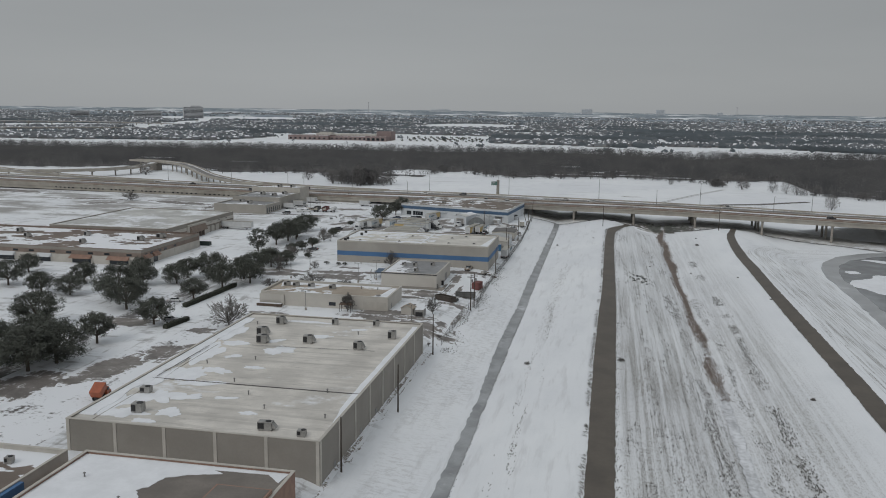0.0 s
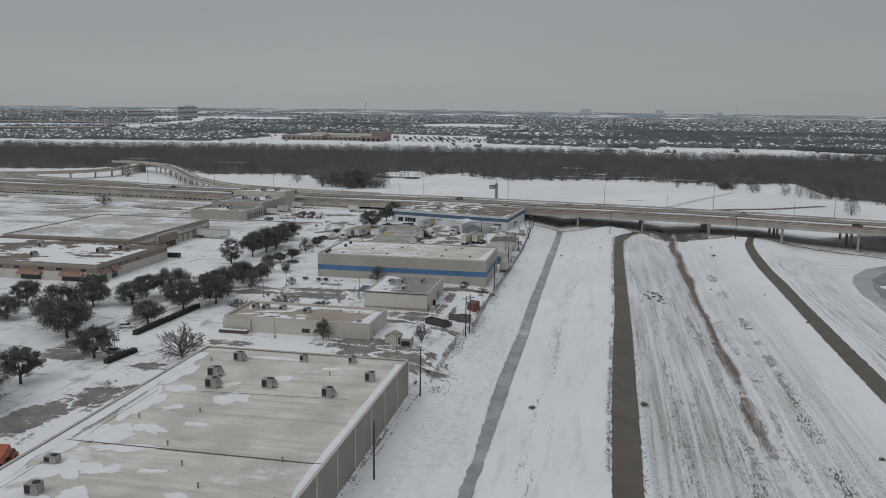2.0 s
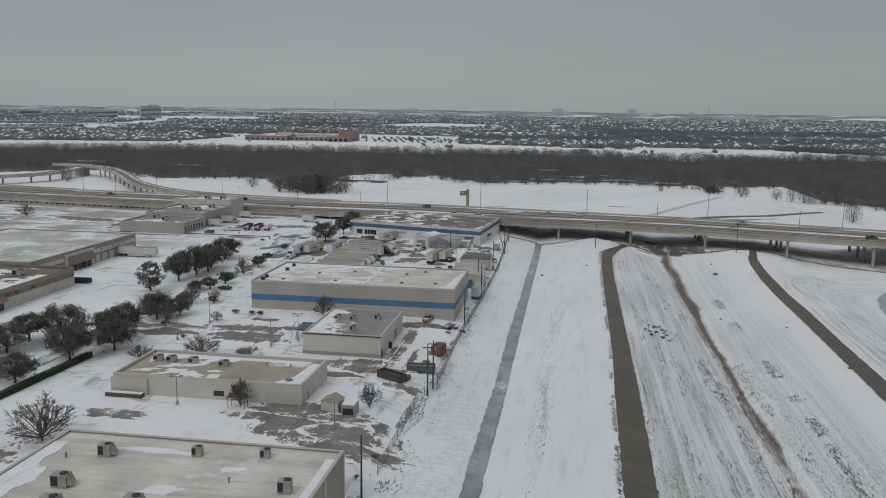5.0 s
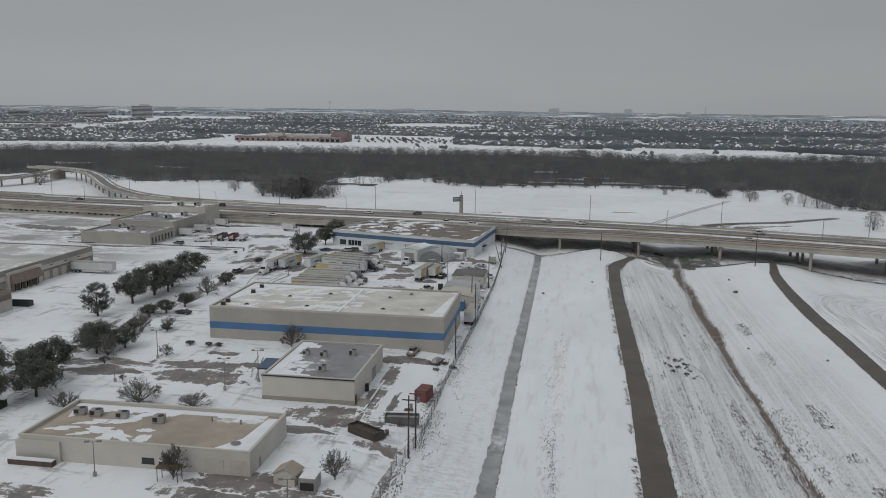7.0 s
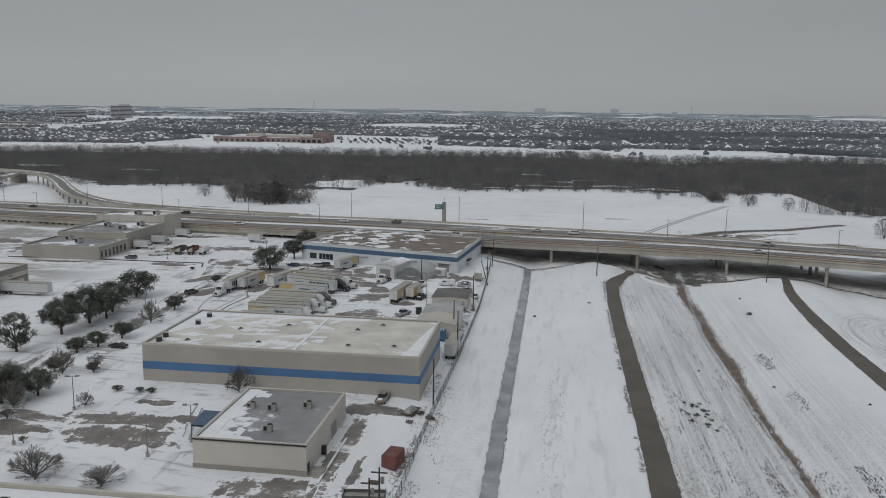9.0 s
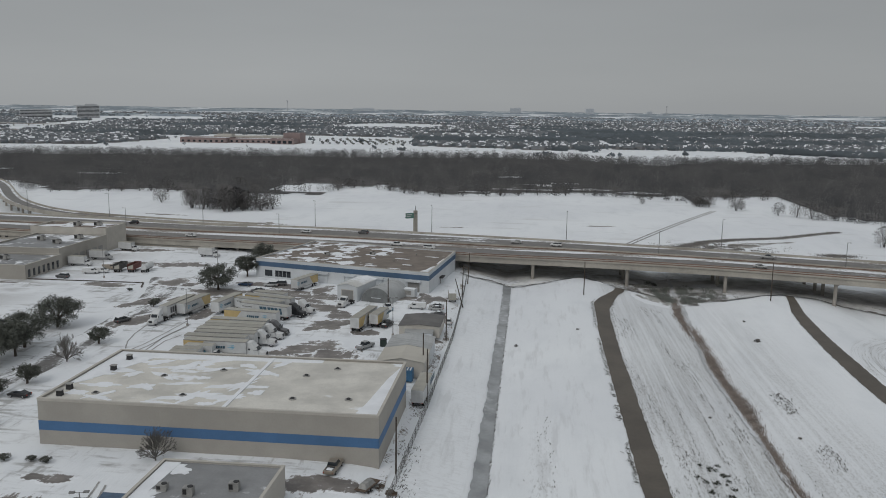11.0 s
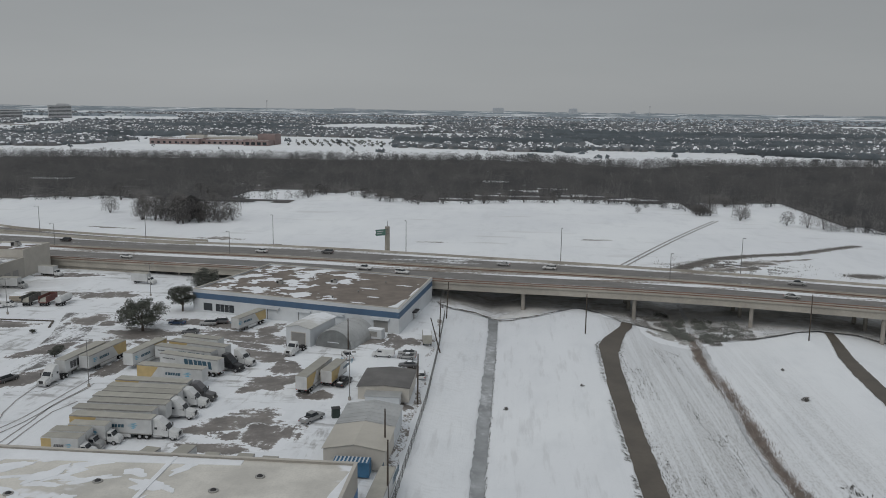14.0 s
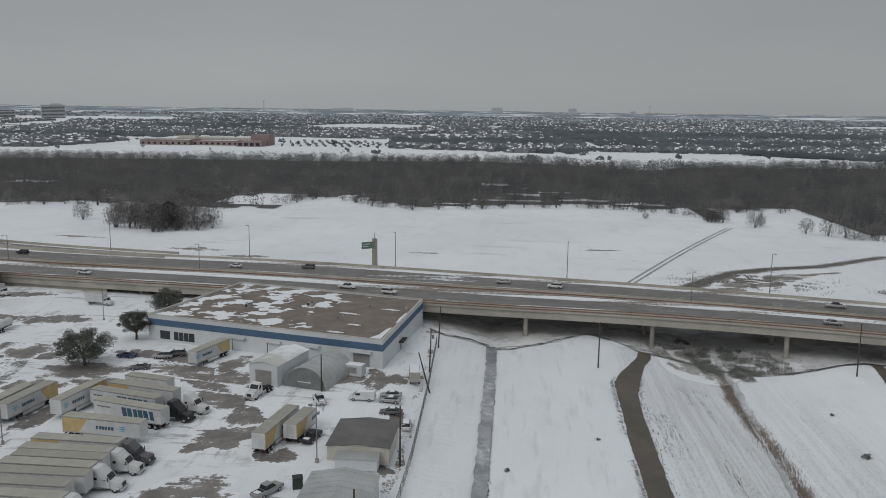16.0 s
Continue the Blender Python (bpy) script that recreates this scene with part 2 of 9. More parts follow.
    drift = calc(n, l, "ADD", calc(n, l, "MULTIPLY", drift, 0.6), calc(n, l, "MULTIPLY", noise_tex(n, l, 1.4, 5, rough=0.7), 0.4))
    hb = calc(n, l, "ADD", calc(n, l, "MULTIPLY", drift, 0.6), calc(n, l, "MULTIPLY", rows_, 0.4))
    bumped(n, l, bsdf, hb, 0.5, 0.5)
    return m


def glass_material(name, tone):
    m, n, l, bsdf = node_mat(name)
    bsdf.inputs["Base Color"].default_value = (*tone, 1)
    bsdf.inputs["Roughness"].default_value = 0.08
    bsdf.inputs["Specular IOR Level"].default_value = 0.6
    return m


M_GROUND = ground_material()
M_SNOW = surface("settled_snow", (0.803, 0.825, 0.853), 0.8, vary=0.06, scale=0.3, fine=2.0, bump=0.3, coord="Position")
M_DIRT_ROAD = surface("wet_brown_track", (0.105, 0.090, 0.072), 0.55, vary=0.22, scale=0.12, fine=1.2, bump=0.2, coord="Position")
# Soil colour is raised to stand in for light missing below the decks.
M_UNDER = snowy("lightened_sheltered_soil", (0.62, 0.62, 0.61), 0.42, 0.07, (1, 1.6, 1), rough=0.9, vary=0.4, soft=0.10, fine_share=0.3)
M_ICE = snowy("grey_ice", (0.33, 0.345, 0.355), 0.15, 0.11, (1, 0.35, 1), rough=0.35, vary=0.3, soft=0.10, fine_share=0.3)
M_MUD = snowy("frozen_creek", (0.47, 0.485, 0.50), 0.45, 0.16, (1, 0.3, 1), rough=0.6, vary=0.22, soft=0.12, fine_share=0.3)
M_TUFT = surface("dead_grass_tufts", (0.17, 0.165, 0.155), 0.95, vary=0.45, scale=0.08, fine=1.1, bump=0.0, coord="Position")
M_REED = surface("dry_reeds", (0.255, 0.215, 0.190), 0.9, vary=0.35, scale=0.4, fine=3, bump=0.2, coord="Position")


def thawed(name, colour, stretch, rough=0.6, peak=0.70):
    """Wet asphalt that thins out into snow towards the rim of a patch."""
    m, n, l, bsdf = node_mat(name)
    wear = n.new("ShaderNodeAttribute")
    wear.attribute_name = "wear"
    big, small, streaks = noise_tex(n, l, 0.20, 7, rough=0.62), noise_tex(n, l, 1.3, 6, rough=0.7), noise_tex(n, l, 0.55, 7, stretch, rough=0.65)
    mixed = calc(n, l, "ADD", calc(n, l, "MULTIPLY", big, 0.40), calc(n, l, "ADD", calc(n, l, "MULTIPLY", small, 0.25), calc(n, l, "MULTIPLY", streaks, 0.35)))
    mixed = ramp(n, l, mixed, 0.38, 0.62)
    rim = ramp(n, l, wear.outputs["Fac"], 0.0, 0.8, 0.0, peak * 1.25)
    diff = n.new("ShaderNodeMath")
    diff.operation = "SUBTRACT"
    l.new(rim, diff.inputs[0])
    l.new(mixed, diff.inputs[1])
    fac = ramp(n, l, diff.outputs[0], -0.16, 0.16)
    tone = blend(n, l, ramp(n, l, big, 0.3, 0.7), tuple(c * 0.75 for c in colour), tuple(c * 1.35 for c in colour))
    tone = blend(n, l, ramp(n, l, small, 0.5, 0.75, 0, 0.35), tone, (0.36, 0.35, 0.34))
    slush = blend(n, l, ramp(n, l, fac, 0.0, 0.6), SNOW, (0.42, 0.41, 0.40))
    l.new(blend(n, l, ramp(n, l, fac, 0.45, 1.0), slush, tone), bsdf.inputs["Base Color"])
    bsdf.inputs["Roughness"].default_value = rough
    bumped(n, l, bsdf, mixed, 0.2, 0.05)
    return m


M_THAW = thawed("thawed_lot", (0.178, 0.163, 0.152), (1, 0.22, 1))
M_THAW_X = thawed("thawed_lane", (0.195, 0.179, 0.165), (0.2, 1, 1))
M_WEEDS = thawed("weeds_in_snow", (0.25, 0.235, 0.215), (0.4, 0.6, 1), 0.9, 0.62)
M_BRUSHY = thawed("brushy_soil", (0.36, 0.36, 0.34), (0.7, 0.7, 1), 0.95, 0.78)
M_BRUSH = surface("grey_green_brush", (0.165, 0.175, 0.157), 0.9, vary=0.35, scale=0.5, fine=3, bump=0.0, coord="Position")
M_WETLINE = snowy("wet_earth_line", (0.17, 0.16, 0.15), 0.30, 0.4, (1, 1, 1), rough=0.8, soft=0.08)
M_RUT = surface("wheel_rut_slush", (0.36, 0.355, 0.345), 0.7, vary=0.35, scale=0.3, fine=1.6, bump=0.2, coord="Position")
M_SEAM = surface("roof_seam", (0.30, 0.285, 0.255), 0.8, vary=0.3, scale=0.3, fine=2, bump=0.0)
M_STREET = snowy("slushy_street", (0.17, 0.165, 0.16), 0.55, 0.22, (1, 0.25, 1), rough=0.65, fine_share=0.3, soft=0.05)
M_CONC = surface("weathered_concrete", (0.36, 0.335, 0.30), 0.85, vary=0.22, scale=0.25, fine=2.5, bump=0.2)
M_GIRDER = surface("bridge_girder_concrete", (0.40, 0.375, 0.33), 0.85, vary=0.20, scale=0.12, fine=1.5, bump=0.2)
M_RUST = surface("rust_brown_rail", (0.225, 0.145, 0.112), 0.8, vary=0.35, scale=0.3, fine=2, bump=0.2)
M_LANE = snowy("wet_highway_lanes", (0.185, 0.175, 0.165), 0.10, 0.12, (0.25, 1, 1), rough=0.55, streak=0.35, soft=0.06)
M_SHOULDER = snowy("snowy_shoulder", (0.25, 0.22, 0.19), 0.62, 0.14, (0.10, 1.3, 1), rough=0.7, soft=0.06)
M_BROWNSLUSH = snowy("brown_slush", (0.235, 0.195, 0.160), 0.36, 0.16, (0.06, 2, 1), rough=0.7, soft=0.10, streak=0.4)
M_TAN = surface("tan_precast_wall", (0.29, 0.27, 0.24), 0.85, vary=0.10, scale=0.15, fine=3, bump=0.1)
M_TANTRIM = surface("pale_tan_trim", (0.50, 0.475, 0.43), 0.8, vary=0.1, scale=0.3, fine=3, bump=0.1)
M_CREAM = surface("cream_stucco", (0.53, 0.505, 0.46), 0.85, vary=0.09, scale=0.12, fine=3, bump=0.1)
M_GREYWALL = surface("warm_grey_wall", (0.385, 0.365, 0.33), 0.85, vary=0.10, scale=0.12, fine=3, bump=0.1)
M_WHITEWALL = surface("white_metal_cladding", (0.60, 0.625, 0.645), 0.6, vary=0.09, scale=0.15, fine=3, bump=0.05)
M_BLUE = surface("blue_painted_band", (0.070, 0.165, 0.325), 0.65, vary=0.12, scale=0.2, fine=3, bump=0.05)
M_BRICK = surface("brown_brick", (0.235, 0.185, 0.155), 0.85, vary=0.15, scale=0.3, fine=4, bump=0.15)
M_REDBRICK = surface("red_brick", (0.265, 0.203, 0.193), 0.85, vary=0.15, scale=0.05, fine=0.6, bump=0.1)
M_TERRA = surface("terracotta_canopy", (0.30, 0.19, 0.145), 0.8, vary=0.15, scale=0.6, fine=4, bump=0.1)
M_ROOF_A = snowy("cream_membrane_roof", (0.655, 0.628, 0.58), 0.15, 0.075, (0.5, 1.2, 1), rough=0.75, streak=0.42, soft=0.06, fine_share=0.27)
M_ROOF_B = snowy("tan_membrane_roof", (0.635, 0.615, 0.565), 0.27, 0.095, (0.55, 1, 1), rough=0.75, soft=0.025, fine_share=0.10, ragged=3.2)
M_ROOF_C = snowy("brown_gravel_roof", (0.41, 0.355, 0.29), 0.20, 0.09, (0.5, 1.4, 1), rough=0.85, soft=0.03, fine_share=0.18)
M_ROOF_D = snowy("grey_membrane_roof", (0.27, 0.275, 0.28), 0.36, 0.085, (1, 1, 1), rough=0.75, soft=0.03, fine_share=0.18)
M_ROOF_E = snowy("brown_ballast_roof", (0.20, 0.165, 0.14), 0.53, 0.095, (0.7, 1.2, 1), rough=0.9, soft=0.008, fine_share=0.05, ragged=3.0)
M_ROOF_W = snowy("dark_brown_ballast_roof", (0.205, 0.175, 0.150), 0.47, 0.155, (0.85, 1.1, 1), rough=0.9, soft=0.006, fine_share=0.03, thins=(-84, -60), ragged=2.6)
M_ROOF_PALE = snowy("pale_membrane_roof", (0.52, 0.52, 0.50), 0.45, 0.05, (1, 1, 1), rough=0.75, soft=0.06)
M_ROOF_SNOW = snowy("snow_covered_roof", (0.27, 0.24, 0.20), 0.66, 0.06, (1, 1, 1), rough=0.8, soft=0.02, fine_share=0.2)
M_METALROOF = surface("galvanised_roof", (0.45, 0.46, 0.46), 0.5, 0.25, vary=0.16, scale=0.2, fine=3, bump=0.05)
M_CREAMROOF = surface("cream_metal_roof", (0.50, 0.475, 0.42), 0.55, 0.1, vary=0.10, scale=0.15, fine=3, bump=0.05)
M_DARKROOF = surface("dark_grey_roof", (0.155, 0.15, 0.145), 0.7, 0.1, vary=0.2, scale=0.25, fine=3, bump=0.05)
M_AC = surface("galvanised_unit", (0.35, 0.345, 0.33), 0.5, 0.2, vary=0.22, scale=1.0, fine=6, bump=0.05)
M_DARK = surface("dark_grille", (0.035, 0.035, 0.037), 0.7, vary=0.2, scale=1, fine=6, bump=0.05)
M_GLASS = glass_material("dark_window_glass", (0.02, 0.025, 0.03))
M_DOOR = surface("grey_roller_door", (0.27, 0.265, 0.255), 0.6, 0.1, vary=0.12, scale=0.5, fine=5, bump=0.05)
M_STEEL = surface("grey_steel_pole", (0.24, 0.24, 0.235), 0.55, 0.4, vary=0.15, scale=0.8, fine=5, bump=0.03)
M_WOODPOLE = surface("dark_timber_pole", (0.075, 0.06, 0.048), 0.9, vary=0.25, scale=0.8, fine=5, bump=0.2)
M_FENCE = surface("galvanised_fence", (0.20, 0.20, 0.195), 0.6, 0.4, vary=0.2, scale=1, fine=5, bump=0.0)
M_BARK = surface("grey_brown_bark", (0.105, 0.085, 0.068), 0.95, vary=0.3, scale=1.5, fine=8, bump=0.3)
M_LEAF = surface("evergreen_leaves", (0.108, 0.117, 0.098), 0.8, vary=0.35, scale=0.9, fine=5, bump=0.0, tint=(0.165, 0.175, 0.147), each=0.25)
M_SHRUB = surface("dark_hedge_leaves", (0.045, 0.050, 0.034), 0.8, vary=0.35, scale=1.5, fine=6, bump=0.0)
M_TWIG = surface("bare_twigs", (0.180, 0.171, 0.160), 0.95, vary=0.3, scale=0.5, fine=4, bump=0.0)
M_WOODS = surface("leafless_woods", (0.093, 0.095, 0.099), 0.95, vary=0.28, scale=0.02, fine=0.25, bump=0.0, coord="Position", tint=(0.120, 0.117, 0.116))
M_COPSE = surface("leafless_thicket", (0.150, 0.143, 0.138), 0.95, vary=0.3, scale=0.4, fine=2.0, bump=0.0)
M_WOODS_FLOOR = snowy("leaf_litter", (0.115, 0.11, 0.107), 0.08, 0.05, (1, 1, 1), rough=0.95, soft=0.06, fine_share=0.35)
# The blue-grey cast of the suburb's trees stands in for haze.
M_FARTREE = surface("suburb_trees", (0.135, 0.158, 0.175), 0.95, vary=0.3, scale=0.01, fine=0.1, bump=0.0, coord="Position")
# Trees nearest the horizon: haze is put into this pale blue.
M_HAZETREE = surface("haze_tinted_trees", (0.330, 0.385, 0.430), 0.95, vary=0.25, scale=0.006, fine=0.06, bump=0.0, coord="Position")
# Far brick and shingles are greyed towards haze as well.
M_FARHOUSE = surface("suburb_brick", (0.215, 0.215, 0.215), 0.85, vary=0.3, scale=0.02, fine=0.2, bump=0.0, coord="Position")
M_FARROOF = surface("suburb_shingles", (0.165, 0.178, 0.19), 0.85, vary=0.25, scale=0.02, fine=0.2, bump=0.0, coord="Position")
M_OFFICE = surface("grey_office_cladding", (0.44, 0.45, 0.46), 0.7, vary=0.12, scale=0.1, fine=1, bump=0.0)
# Horizon buildings: haze is mixed into their wall and window colours.
M_HAZEWALL = surface("haze_tinted_cladding", (0.47, 0.50, 0.53), 0.7, vary=0.12, scale=0.1, fine=1, bump=0.0)
M_HAZEGLASS = surface("haze_tinted_glass", (0.32, 0.35, 0.38), 0.4, vary=0.1, scale=0.1, fine=1, bump=0.0)
M_TYRE = surface("black_rubber", (0.02, 0.02, 0.02), 0.85, vary=0.2, scale=3, fine=9, bump=0.0)
M_CHROME = surface("bright_metal", (0.55, 0.55, 0.55), 0.3, 0.8, vary=0.1, scale=2, fine=9, bump=0.0)
M_TRWHITE = surface("white_trailer_panel", (0.60, 0.61, 0.61), 0.5, 0.05, vary=0.10, scale=0.5, fine=4, bump=0.02, each=0.12)
M_TRROOF = surface("dirty_trailer_roof", (0.44, 0.425, 0.375), 0.65, 0.1, vary=0.12, scale=0.4, fine=4, bump=0.02, each=0.3)
M_AMBER = surface("amber_trailer_panel", (0.53, 0.40, 0.19), 0.55, 0.0, vary=0.12, scale=0.5, fine=4, bump=0.02)
M_TEAL = surface("teal_lettering", (0.045, 0.105, 0.150), 0.55, vary=0.1, scale=1, fine=5, bump=0.0)
M_SKYBLUE = surface("sky_blue_emblem", (0.16, 0.42, 0.58), 0.55, vary=0.1, scale=1, fine=5, bump=0.0)
M_GREYINK = surface("grey_lettering", (0.10, 0.10, 0.105), 0.6, vary=0.1, scale=1, fine=5, bump=0.0)
M_LAMP = surface("pale_lens", (0.6, 0.6, 0.56), 0.3, vary=0.05, scale=1, fine=5, bump=0.0)
M_TAIL = surface("red_lens", (0.35, 0.03, 0.02), 0.3, vary=0.1, scale=1, fine=5, bump=0.0)
M_SIGN = surface("green_road_sign", (0.13, 0.25, 0.21), 0.5, vary=0.2, scale=1, fine=5, bump=0.0)
M_BROWNBIN = surface("brown_steel_bin", (0.085, 0.07, 0.058), 0.7, 0.1, vary=0.3, scale=0.8, fine=5, bump=0.1)
M_GREYBIN = surface("grey_steel_bin", (0.13, 0.13, 0.125), 0.7, 0.1, vary=0.3, scale=0.8, fine=5, bump=0.1)
M_GREENBIN = surface("green_steel_bin", (0.032, 0.05, 0.043), 0.6, 0.1, vary=0.2, scale=0.8, fine=5, bump=0.1)
M_REDBOX = surface("faded_red_container", (0.19, 0.075, 0.068), 0.65, 0.1, vary=0.2, scale=0.6, fine=5, bump=0.1)
M_BLUEBOX = surface("blue_container", (0.05, 0.15, 0.27), 0.6, 0.1, vary=0.2, scale=0.6, fine=5, bump=0.1)
M_ORANGE = surface("orange_truck_paint", (0.40, 0.115, 0.055), 0.45, 0.05, vary=0.15, scale=0.8, fine=5, bump=0.0)
M_SHELTER = surface("dark_brown_timber", (0.11, 0.08, 0.06), 0.85, vary=0.2, scale=1, fine=6, bump=0.1)


def paint(name, colour, rough=0.35, metal=0.2):
    return surface(name, colour, rough, metal, vary=0.10, scale=0.8, fine=5, bump=0.0)


P_WHITE = paint("white_paint", (0.62, 0.63, 0.63), 0.4, 0.0)
P_SILVER = paint("silver_paint", (0.36, 0.365, 0.365), 0.4, 0.4)
P_GREY = paint("graphite_paint", (0.12, 0.12, 0.125))
P_BLACK = paint("black_paint", (0.03, 0.031, 0.034))
P_BLUE = paint("navy_paint", (0.04, 0.075, 0.14))
P_TAN = paint("sand_paint", (0.32, 0.28, 0.23))


# ---------------------------------------------------------------- mesh helpers
class Geo:
    """Gathers the faces of one mesh."""

    def __init__(self):
        self.v, self.f = [], []

    def add(self, pts, faces):
        k = len(self.v)
        self.v += [tuple(p) for p in pts]
        self.f += [tuple(k + i for i in face) for face in faces]
        return self

    def hexa(self, p):
        """Eight corners: four below, four above, both counter-clockwise from above."""
        return self.add(p, [(3, 2, 1, 0), (4, 5, 6, 7), (0, 1, 5, 4), (1, 2, 6, 5), (2, 3, 7, 6), (3, 0, 4, 7)])

    def box(self, x0, y0, z0, x1, y1, z1, tx=0.0, ty=0.0):
        """A box; tx, ty draw its top in."""
        return self.hexa([(x0, y0, z0), (x1, y0, z0), (x1, y1, z0), (x0, y1, z0),
                          (x0 + tx, y0 + ty, z1), (x1 - tx, y0 + ty, z1), (x1 - tx, y1 - ty, z1), (x0 + tx, y1 - ty, z1)])

    def prism(self, poly, z0, z1):
        """A polygon, counter-clockwise from above, drawn up."""
        n = len(poly)
        self.add([(x, y, z0) for x, y in poly] + [(x, y, z1) for x, y in poly],
                 [tuple(range(n - 1, -1, -1)), tuple(range(n, 2 * n))] + [(i, (i + 1) % n, n + (i + 1) % n, n + i) for i in range(n)])
        return self

    def across(self, prof, y0, y1):
        """A profile of (x, z), drawn along y."""
        n = len(prof)
        self.add([(x, y0, z) for x, z in prof] + [(x, y1, z) for x, z in prof],
                 [tuple(range(n)), tuple(range(2 * n - 1, n - 1, -1))] + [(i, n + i, n + (i + 1) % n, (i + 1) % n) for i in range(n)])
        return self

    def cyl(self, c, r, h, axis="z", n=10, r2=None):
        r2 = r if r2 is None else r2
        ring = [(math.cos(2 * math.pi * i / n), math.sin(2 * math.pi * i / n)) for i in range(n)]
        pts = []
        for k, rr in ((0, r), (h, r2)):
            for a, b in ring:
                off = {"z": (rr * a, rr * b, k), "x": (k, rr * a, rr * b), "y": (rr * b, k, rr * a)}[axis]
                pts.append((c[0] + off[0], c[1] + off[1], c[2] + off[2]))
        return self.add(pts, [tuple(range(n - 1, -1, -1)), tuple(range(n, 2 * n))] + [(i, (i + 1) % n, n + (i + 1) % n, n + i) for i in range(n)])

    def rod(self, a, b, r, r2=None, n=5):
        """A straight bar from a to b."""
        a, b = Vector(a), Vector(b)
        w = (b - a).normalized()
        u = w.orthogonal().normalized()
        s = w.cross(u)
        r2 = r if r2 is None else r2
        pts = [a + r * (math.cos(2 * math.pi * i / n) * u + math.sin(2 * math.pi * i / n) * s) for i in range(n)]
        pts += [b + r2 * (math.cos(2 * math.pi * i / n) * u + math.sin(2 * math.pi * i / n) * s) for i in range(n)]
        return self.add(pts, [tuple(range(n - 1, -1, -1)), tuple(range(n, 2 * n))] + [(i, (i + 1) % n, n + (i + 1) % n, n + i) for i in range(n)])

    def ribbon(self, left, right):
        """A strip between two lines of points."""
        n = len(left)
        return self.add(list(left) + list(right), [(i, n + i, n + i + 1, i + 1) for i in range(n - 1)])

    def bushy(self, name, mat, lean=-0.35):
        """A mesh of loose twigs that takes its light from above, as a crown does."""
        me = self.mesh(name, mat, True)
        me.normals_split_custom_set_from_vertices([(0.0, lean, 0.94)] * len(me.vertices))
        return me

    def mesh(self, name, mat, smooth=False):
        me = bpy.data.meshes.new(name)
        me.from_pydata(self.v, [], self.f)
        me.materials.append(mat)
        if smooth:
            me.polygons.foreach_set("use_smooth", [True] * len(me.polygons))
        me.update()
        return me


def part(name, geo, mat, parent, label="", smooth=False):
    """One mesh under a thing or under a part. geo: a Geo or a ready mesh."""
    ob = new(name, geo.mesh(name, mat, smooth) if isinstance(geo, Geo) else geo)
    ob.parent = parent
    return tagged(ob, label) if label else ob


def thing(name, label, category, x=0.0, y=0.0, z=0.0, turn=0.0, group="", kind=""):
    ob = new(name)
    ob.matrix_basis = pose(x, y, z, 0, 0, turn)
    return tagged(ob, label, category, group, kind)


def solo(name, geo, mat, label, category="", kind="structure", smooth=False):
    return tagged(new(name, geo.mesh(name, mat, smooth) if isinstance(geo, Geo) else geo), label, category, "", kind)


def lerp(table, v):
    return float(np.interp(v, [a for a, _ in table], [b for _, b in table]))


# ---------------------------------------------------------------- the ground
X_PROFILE = [-60, -47, -43.5, -40, -30, -27.5, -26.5, -24, -22.8, -20, -6, -2, 6, 14, 25, 28.5, 30.5, 34, 46, 60, 67, 80, 88, 100, 140, 200, 320]
Z_LOW = [0, -0.9, -2.4, -3.1, -4.1, -4.3, -4.75, -4.75, -4.3, -4.0, -1.2, -1.0, -1.2, -2.2, -4.5, -5.3, -5.3, -4.5, -2.8, -1.1, -1.1, -3.2, -5.4, -6.2, -6.6, -6.2, -3.5]
Z_HIGH = [0, -0.4, -0.9, -1.9, -3.9, -4.3, -4.75, -4.75, -4.3, -4.0, -1.2, -1.0, -1.2, -2.2, -4.5, -5.3, -5.3, -4.5, -2.8, -1.1, -1.1, -3.2, -5.4, -6.2, -6.6, -6.2, -3.5]


DRIP = [(-44, 484), (-25, 481), (-16, 479.5), (-4, 484), (0, 487), (6, 482.4), (12, 474), (27, 473), (35, 464.6), (47, 461.6), (56, 464), (66, 468), (78, 470), (92, 466), (103, 458), (120, 449), (138, 438), (200, 424)]


def ground_z(x, y):
    s = min(1.0, max(0.0, (y - 225) / 70))
    z = (1 - s) * float(np.interp(x, X_PROFILE, Z_LOW)) + s * float(np.interp(x, X_PROFILE, Z_HIGH))
    if -84 < x < -44:
        z -= 1.1 * math.exp(-(((y - 279) / 20) ** 2)) * min(1, (x + 84) / 10) * min(1, (-44 - x) / 6)
    if y > 420 and -44 < x < 200:
        s2 = min(1.0, max(0.0, (y - lerp(DRIP, x) + 1.0) / 7))
        z = (1 - s2) * z + s2 * float(np.interp(x, [-44, -31, -27, -18, 10, 24, 30, 36, 50, 78, 100, 140, 200], [-1.2, -3.6, -4.4, -2.9, -2.9, -4.0, -5.0, -4.2, -2.9, -2.9, -5.0, -6.2, -6.2]))
    # the flood plain beyond the highway, then far ground raised to fit the camera's horizon
    far = min(1.0, max(0.0, (y - 515) / 45))
    z = (1 - far) * z + far * (-3.0)
    if y > 1250:
        z += (y - 1250) * 0.0139
    return z


def spread(*runs):
    out = []
    for a, b, step in runs:
        k = max(1, round((b - a) / step))
        out += [a + (b - a) * i / k for i in range(k)]
    return out + [runs[-1][1]]


